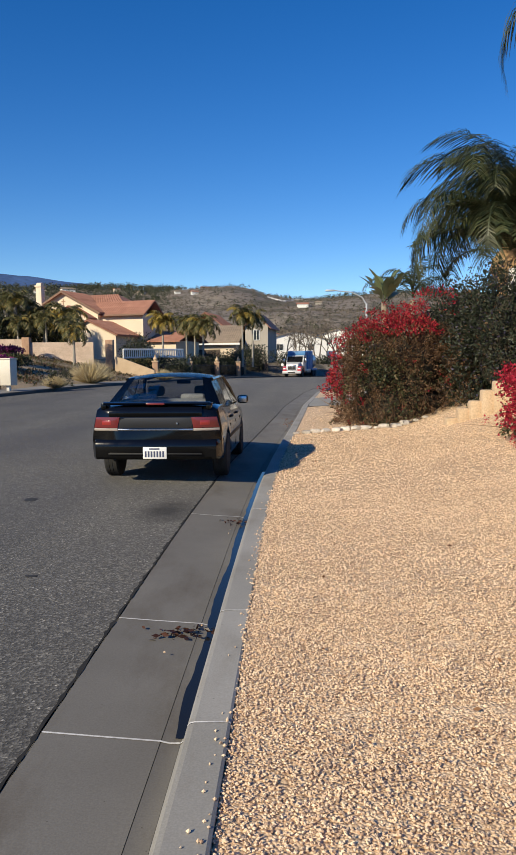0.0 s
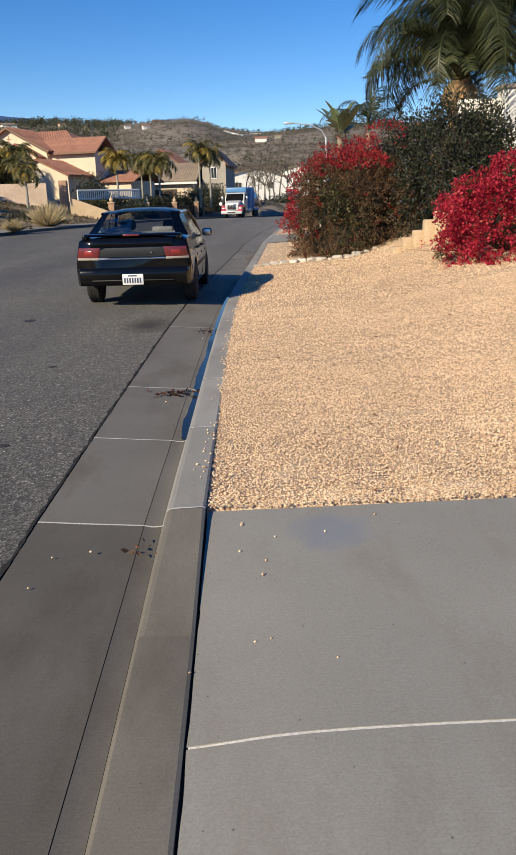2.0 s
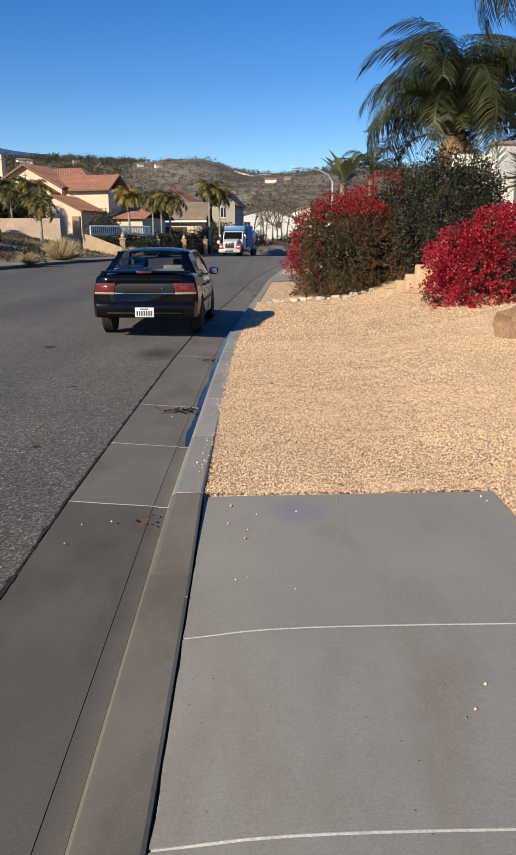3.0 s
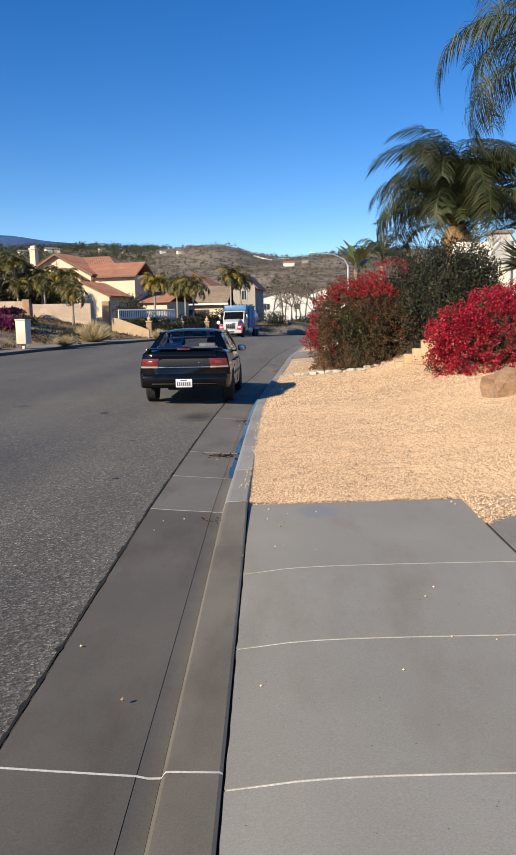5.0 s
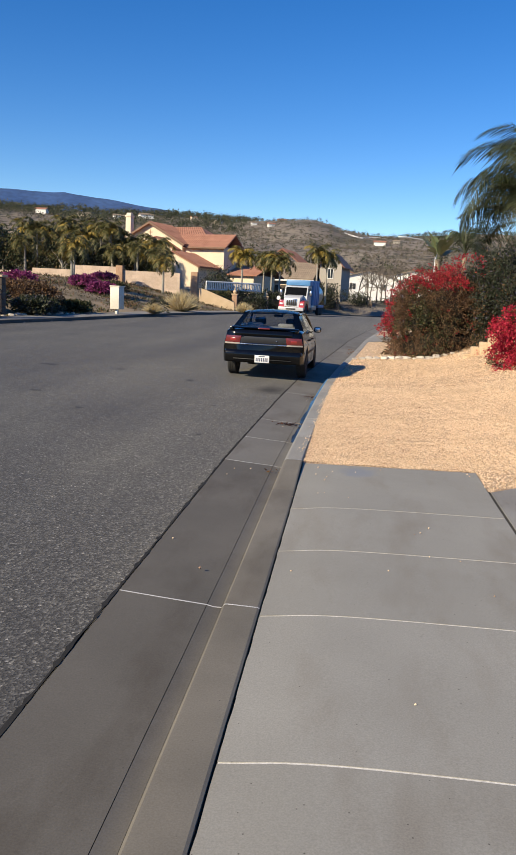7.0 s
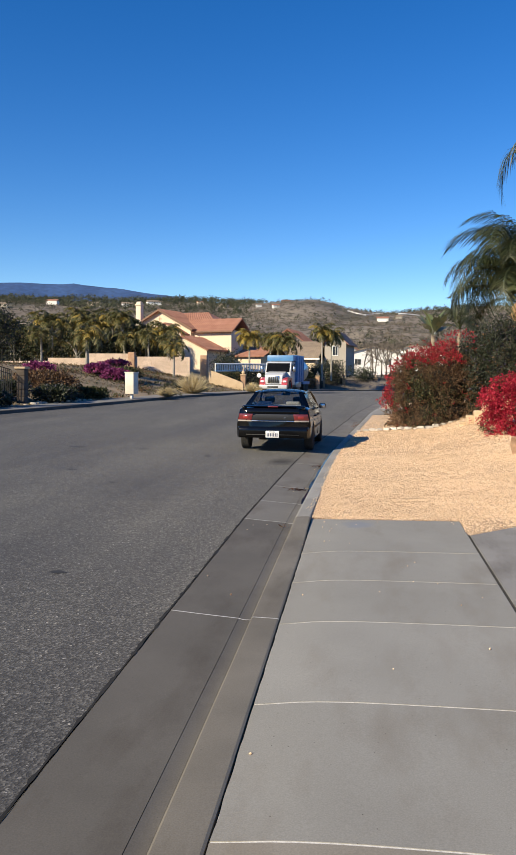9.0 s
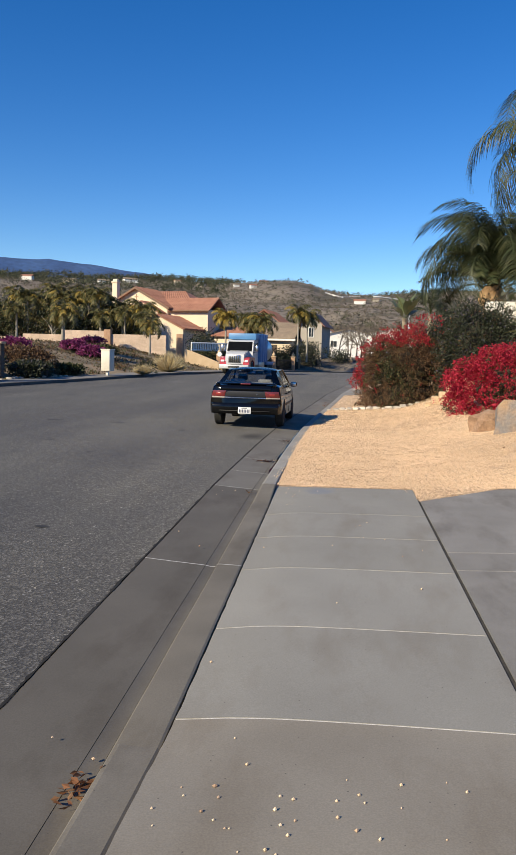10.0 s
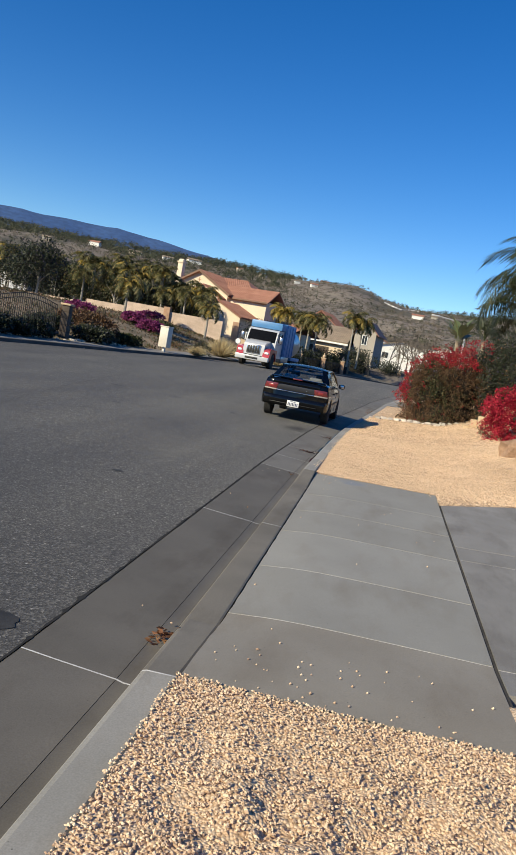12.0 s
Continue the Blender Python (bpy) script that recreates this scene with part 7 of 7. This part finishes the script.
    for i in range(15):
        x, y = -47 + i * 1.75 + rng.uniform(-0.5, 0.5), rng.uniform(65.5, 74)
        tree(x, y, rng.uniform(2.6, 4.4), rng.uniform(2.2, 3.2), "dark bushy tree filling the thicket behind the wall", "leaf_green" if i % 3 else "leaf_dark", rng, 1800, 0.24)
    tree(-30.3, 86.5, 7.0, 1.2, "slim dark cypress before the gable", "leaf_dark", rng, 1600, 0.2)


def build_street_lamp():
    l = thing("street_lamp", "grey street lamp with a long curved arm", "street lamp", m=pose(6.1, 60, -0.35))
    part("pole", tube(bmesh.new(), [(0, 0, 0), (0, 0, 3.5), (0, 0, 6.6)], [0.11, 0.09, 0.08], 10), M["galv"], l)
    part("arm", tube(bmesh.new(), [(0, 0, 6.5), (-0.35, 0, 7.1), (-1.2, 0, 7.5), (-2.6, 0, 7.65)], [0.06, 0.05, 0.045, 0.04], 8), M["galv"], l)
    part("lamp_head", boxed((-3.25, -0.14, 7.58), (-2.5, 0.14, 7.72), 0.05), M["galv"], l)


# ---- lorry ----
def build_truck():
    """Front at y = 0, facing -y; body behind it."""
    t = thing("truck", "white and red lorry with a blue box and steel side tank", "truck", m=pose(0.25, 92, road_z(92)))
    part("chassis", boxed((-0.45, 0.6, 0.62), (0.45, 8.6, 0.85), 0.02), M["black_plastic"], t)
    bm = bmesh.new()
    prism(bm, [(0.05, 0.78), (0.02, 1.2), (0.1, 1.52), (0.35, 1.68), (1.5, 1.86), (1.5, 0.8)], -0.74, 0.74, 'x')
    bmesh.ops.bevel(bm, geom=[e for e in bm.edges if e.calc_face_angle(0) > 0.8], offset=0.1, segments=3, affect='EDGES')
    hood = part("hood", bm, M["truck_white"], t, "white sloping bonnet")
    g = part("grille", boxed((-0.5, -0.03, 0.86), (0.5, 0.12, 1.48), 0.06), M["chrome"], t, "chrome framed grille")
    for i in range(5):
        part("slot", boxed((-0.42 + i * 0.175, -0.045, 0.93), (-0.28 + i * 0.175, -0.025, 1.41), 0.01), M["black_plastic"], g)
    bmp = part("bumper", boxed((-1.18, -0.22, 0.42), (1.18, 0.12, 0.74), 0.05), M["truck_white"], t, "pale steel bumper")
    part("intake", boxed((-0.45, -0.235, 0.5), (0.45, -0.21, 0.64), 0.01), M["black_plastic"], bmp)
    for s in (-1, 1):
        part("bumper_end", boxed((s * 0.92 - 0.24, -0.2, 0.64), (s * 0.92 + 0.27, 0.1, 0.76), 0.05), M["truck_red"], bmp, "red bumper end")
        bm = bmesh.new()
        n = 12
        pts = [(0.02, 0.74)] + [(1.05 - 0.62 * math.cos(math.pi * i / n), 0.52 + 0.62 * math.sin(math.pi * i / n)) for i in range(n + 1)] + [(1.8, 0.6), (1.8, 1.3), (0.4, 1.36), (0.05, 1.22)]
        prism(bm, pts, s * 0.68, s * 1.17, 'x')
        part("fender", bm, M["truck_red"], t, "red front wing")
        part("headlamp", boxed((s * 0.95 - 0.15, -0.03, 0.94), (s * 0.95 + 0.15, 0.1, 1.1), 0.05), M["lamp_glass"], t, "clear headlamp")
        mir = part("mirror_arm", tube(bmesh.new(), [(s * 1.05, 1.6, 1.7), (s * 1.4, 1.45, 1.75), (s * 1.4, 1.45, 2.35), (s * 1.05, 1.6, 2.4)], [0.02] * 4, 6), M["black_plastic"], t)
        part("mirror", boxed((s * 1.4 - 0.1, 1.4, 1.8), (s * 1.4 + 0.1, 1.5, 2.25), 0.03), M["chrome"], mir)
        if s < 0:
            part("round_mirror", lathe(bmesh.new(), [(0.17, -0.03), (0.19, 0.0), (0.17, 0.03)], 16, 'z', Matrix.Translation((-1.42, 0.75, 1.5)) @ Matrix.Rotation(radians(90), 4, 'X')), M["white_paint"], t, "round white mirror")
    bm = bmesh.new()
    prism(bm, [(1.45, 0.75), (1.4, 1.8), (1.72, 2.55), (1.95, 2.68), (3.2, 2.7), (3.2, 0.75)], -1.08, 1.08, 'x')
    bmesh.ops.bevel(bm, geom=[e for e in bm.edges if e.calc_face_angle(0) > 0.8], offset=0.07, segments=2, affect='EDGES')
    cab = part("cab", bm, M["truck_white"], t, "white cab")
    part("windscreen", quad_panel([(-1.0, 1.375, 1.8), (1.0, 1.375, 1.8), (0.97, 1.685, 2.54), (-0.97, 1.685, 2.54)], 0.02), M["dark_glass"], t, "dark windscreen")
    for s in (-1, 1):
        part("side_window", boxed((s * 1.085 - 0.01, 1.95, 1.85), (s * 1.085 + 0.01, 2.95, 2.5), 0.008), M["dark_glass"], t)
    part("box_body", boxed((-1.2, 3.35, 0.95), (1.2, 6.0, 3.25), 0.04), M["truck_blue"], t, "blue steel box")
    part("box_visor", boxed((-1.15, 2.2, 2.72), (1.15, 3.4, 3.22), 0.06), M["truck_blue"], t, "blue roof box over the cab")
    tank = part("tank", lathe(bmesh.new(), [(0.2, 5.9), (1.0, 6.0), (1.08, 6.2), (1.08, 8.5), (1.0, 8.75), (0.2, 8.8)], 24, 'z', Matrix.Translation((0, 0, 1.95)) @ Matrix.Rotation(radians(-90), 4, 'X')), M["truck_steel"], t, "steel tank")
    for k in range(4):
        part("rib", boxed((1.2, 3.5 + k * 0.75, 1.0), (1.235, 3.56 + k * 0.75, 3.15)), M["truck_blue"], t)
    part("skirt", boxed((-1.15, 6.0, 0.75), (1.15, 8.7, 1.0), 0.03), M["truck_blue"], t)
    part("side_locker", boxed((0.75, 3.3, 0.5), (1.15, 5.2, 0.95), 0.03), M["truck_steel"], t)
    ws = []
    for s in (-1, 1):
        for y in (1.05, 6.7, 7.8):
            ws.append(wheel(t, s * 0.98, y, 0.5, 0.3, "galv", s))
    return t, ws


build_ground()
build_mountains()
build_road()
build_kerbs()
build_walk()
build_gravel()
build_sedan()
build_bougainvillea_mixed()
build_bougainvillea_red()
build_dark_shrub()
build_near_palms()
build_bird_of_paradise()
build_spiky()
build_rocks()
build_main_house()
build_second_house()
build_white_houses()
build_far_palms()
build_iron_fence()
build_street_fences()
build_street_lamp()
build_bank_things()
build_hill_houses()
build_hill_trees()
build_litter()
truck, truck_wheels = build_truck()

TRUCK_WAY = ([0, 1, 2.5, 4.5, 5.5, 6.5, 7, 9, 9.5, 10.5, 11.5, 12], [0.25, -0.85, -2.4, -4.2, -5.0, -5.75, -6.05, -7.25, -7.6, -8.2, -8.65, -8.85])


def motions():
    """The lorry drives up the street towards the camera, its wheels turning."""
    def place(t):
        f = np.polyfit(TRUCK_WAY[0], TRUCK_WAY[1], 3)
        return float(np.polyval(f, t)), 92 - 4.3 * t
    rows = []
    for i in range(25):
        t = i * 0.5
        (x, y), (x2, y2) = place(t), place(t + 0.1)
        yaw = math.degrees(math.atan2(x2 - x, -(y2 - y)))
        rows.append((t, pose(x, y, road_z(y) + 0.03, 0, 0, yaw)))
    walk(truck, rows)
    for w in truck_wheels:
        home = w.matrix_basis.copy()
        walk(w, [(i * 0.1, home @ Matrix.Rotation(4.45 * i * 0.1 / 0.5, 4, 'X')) for i in range(121)])


motions()
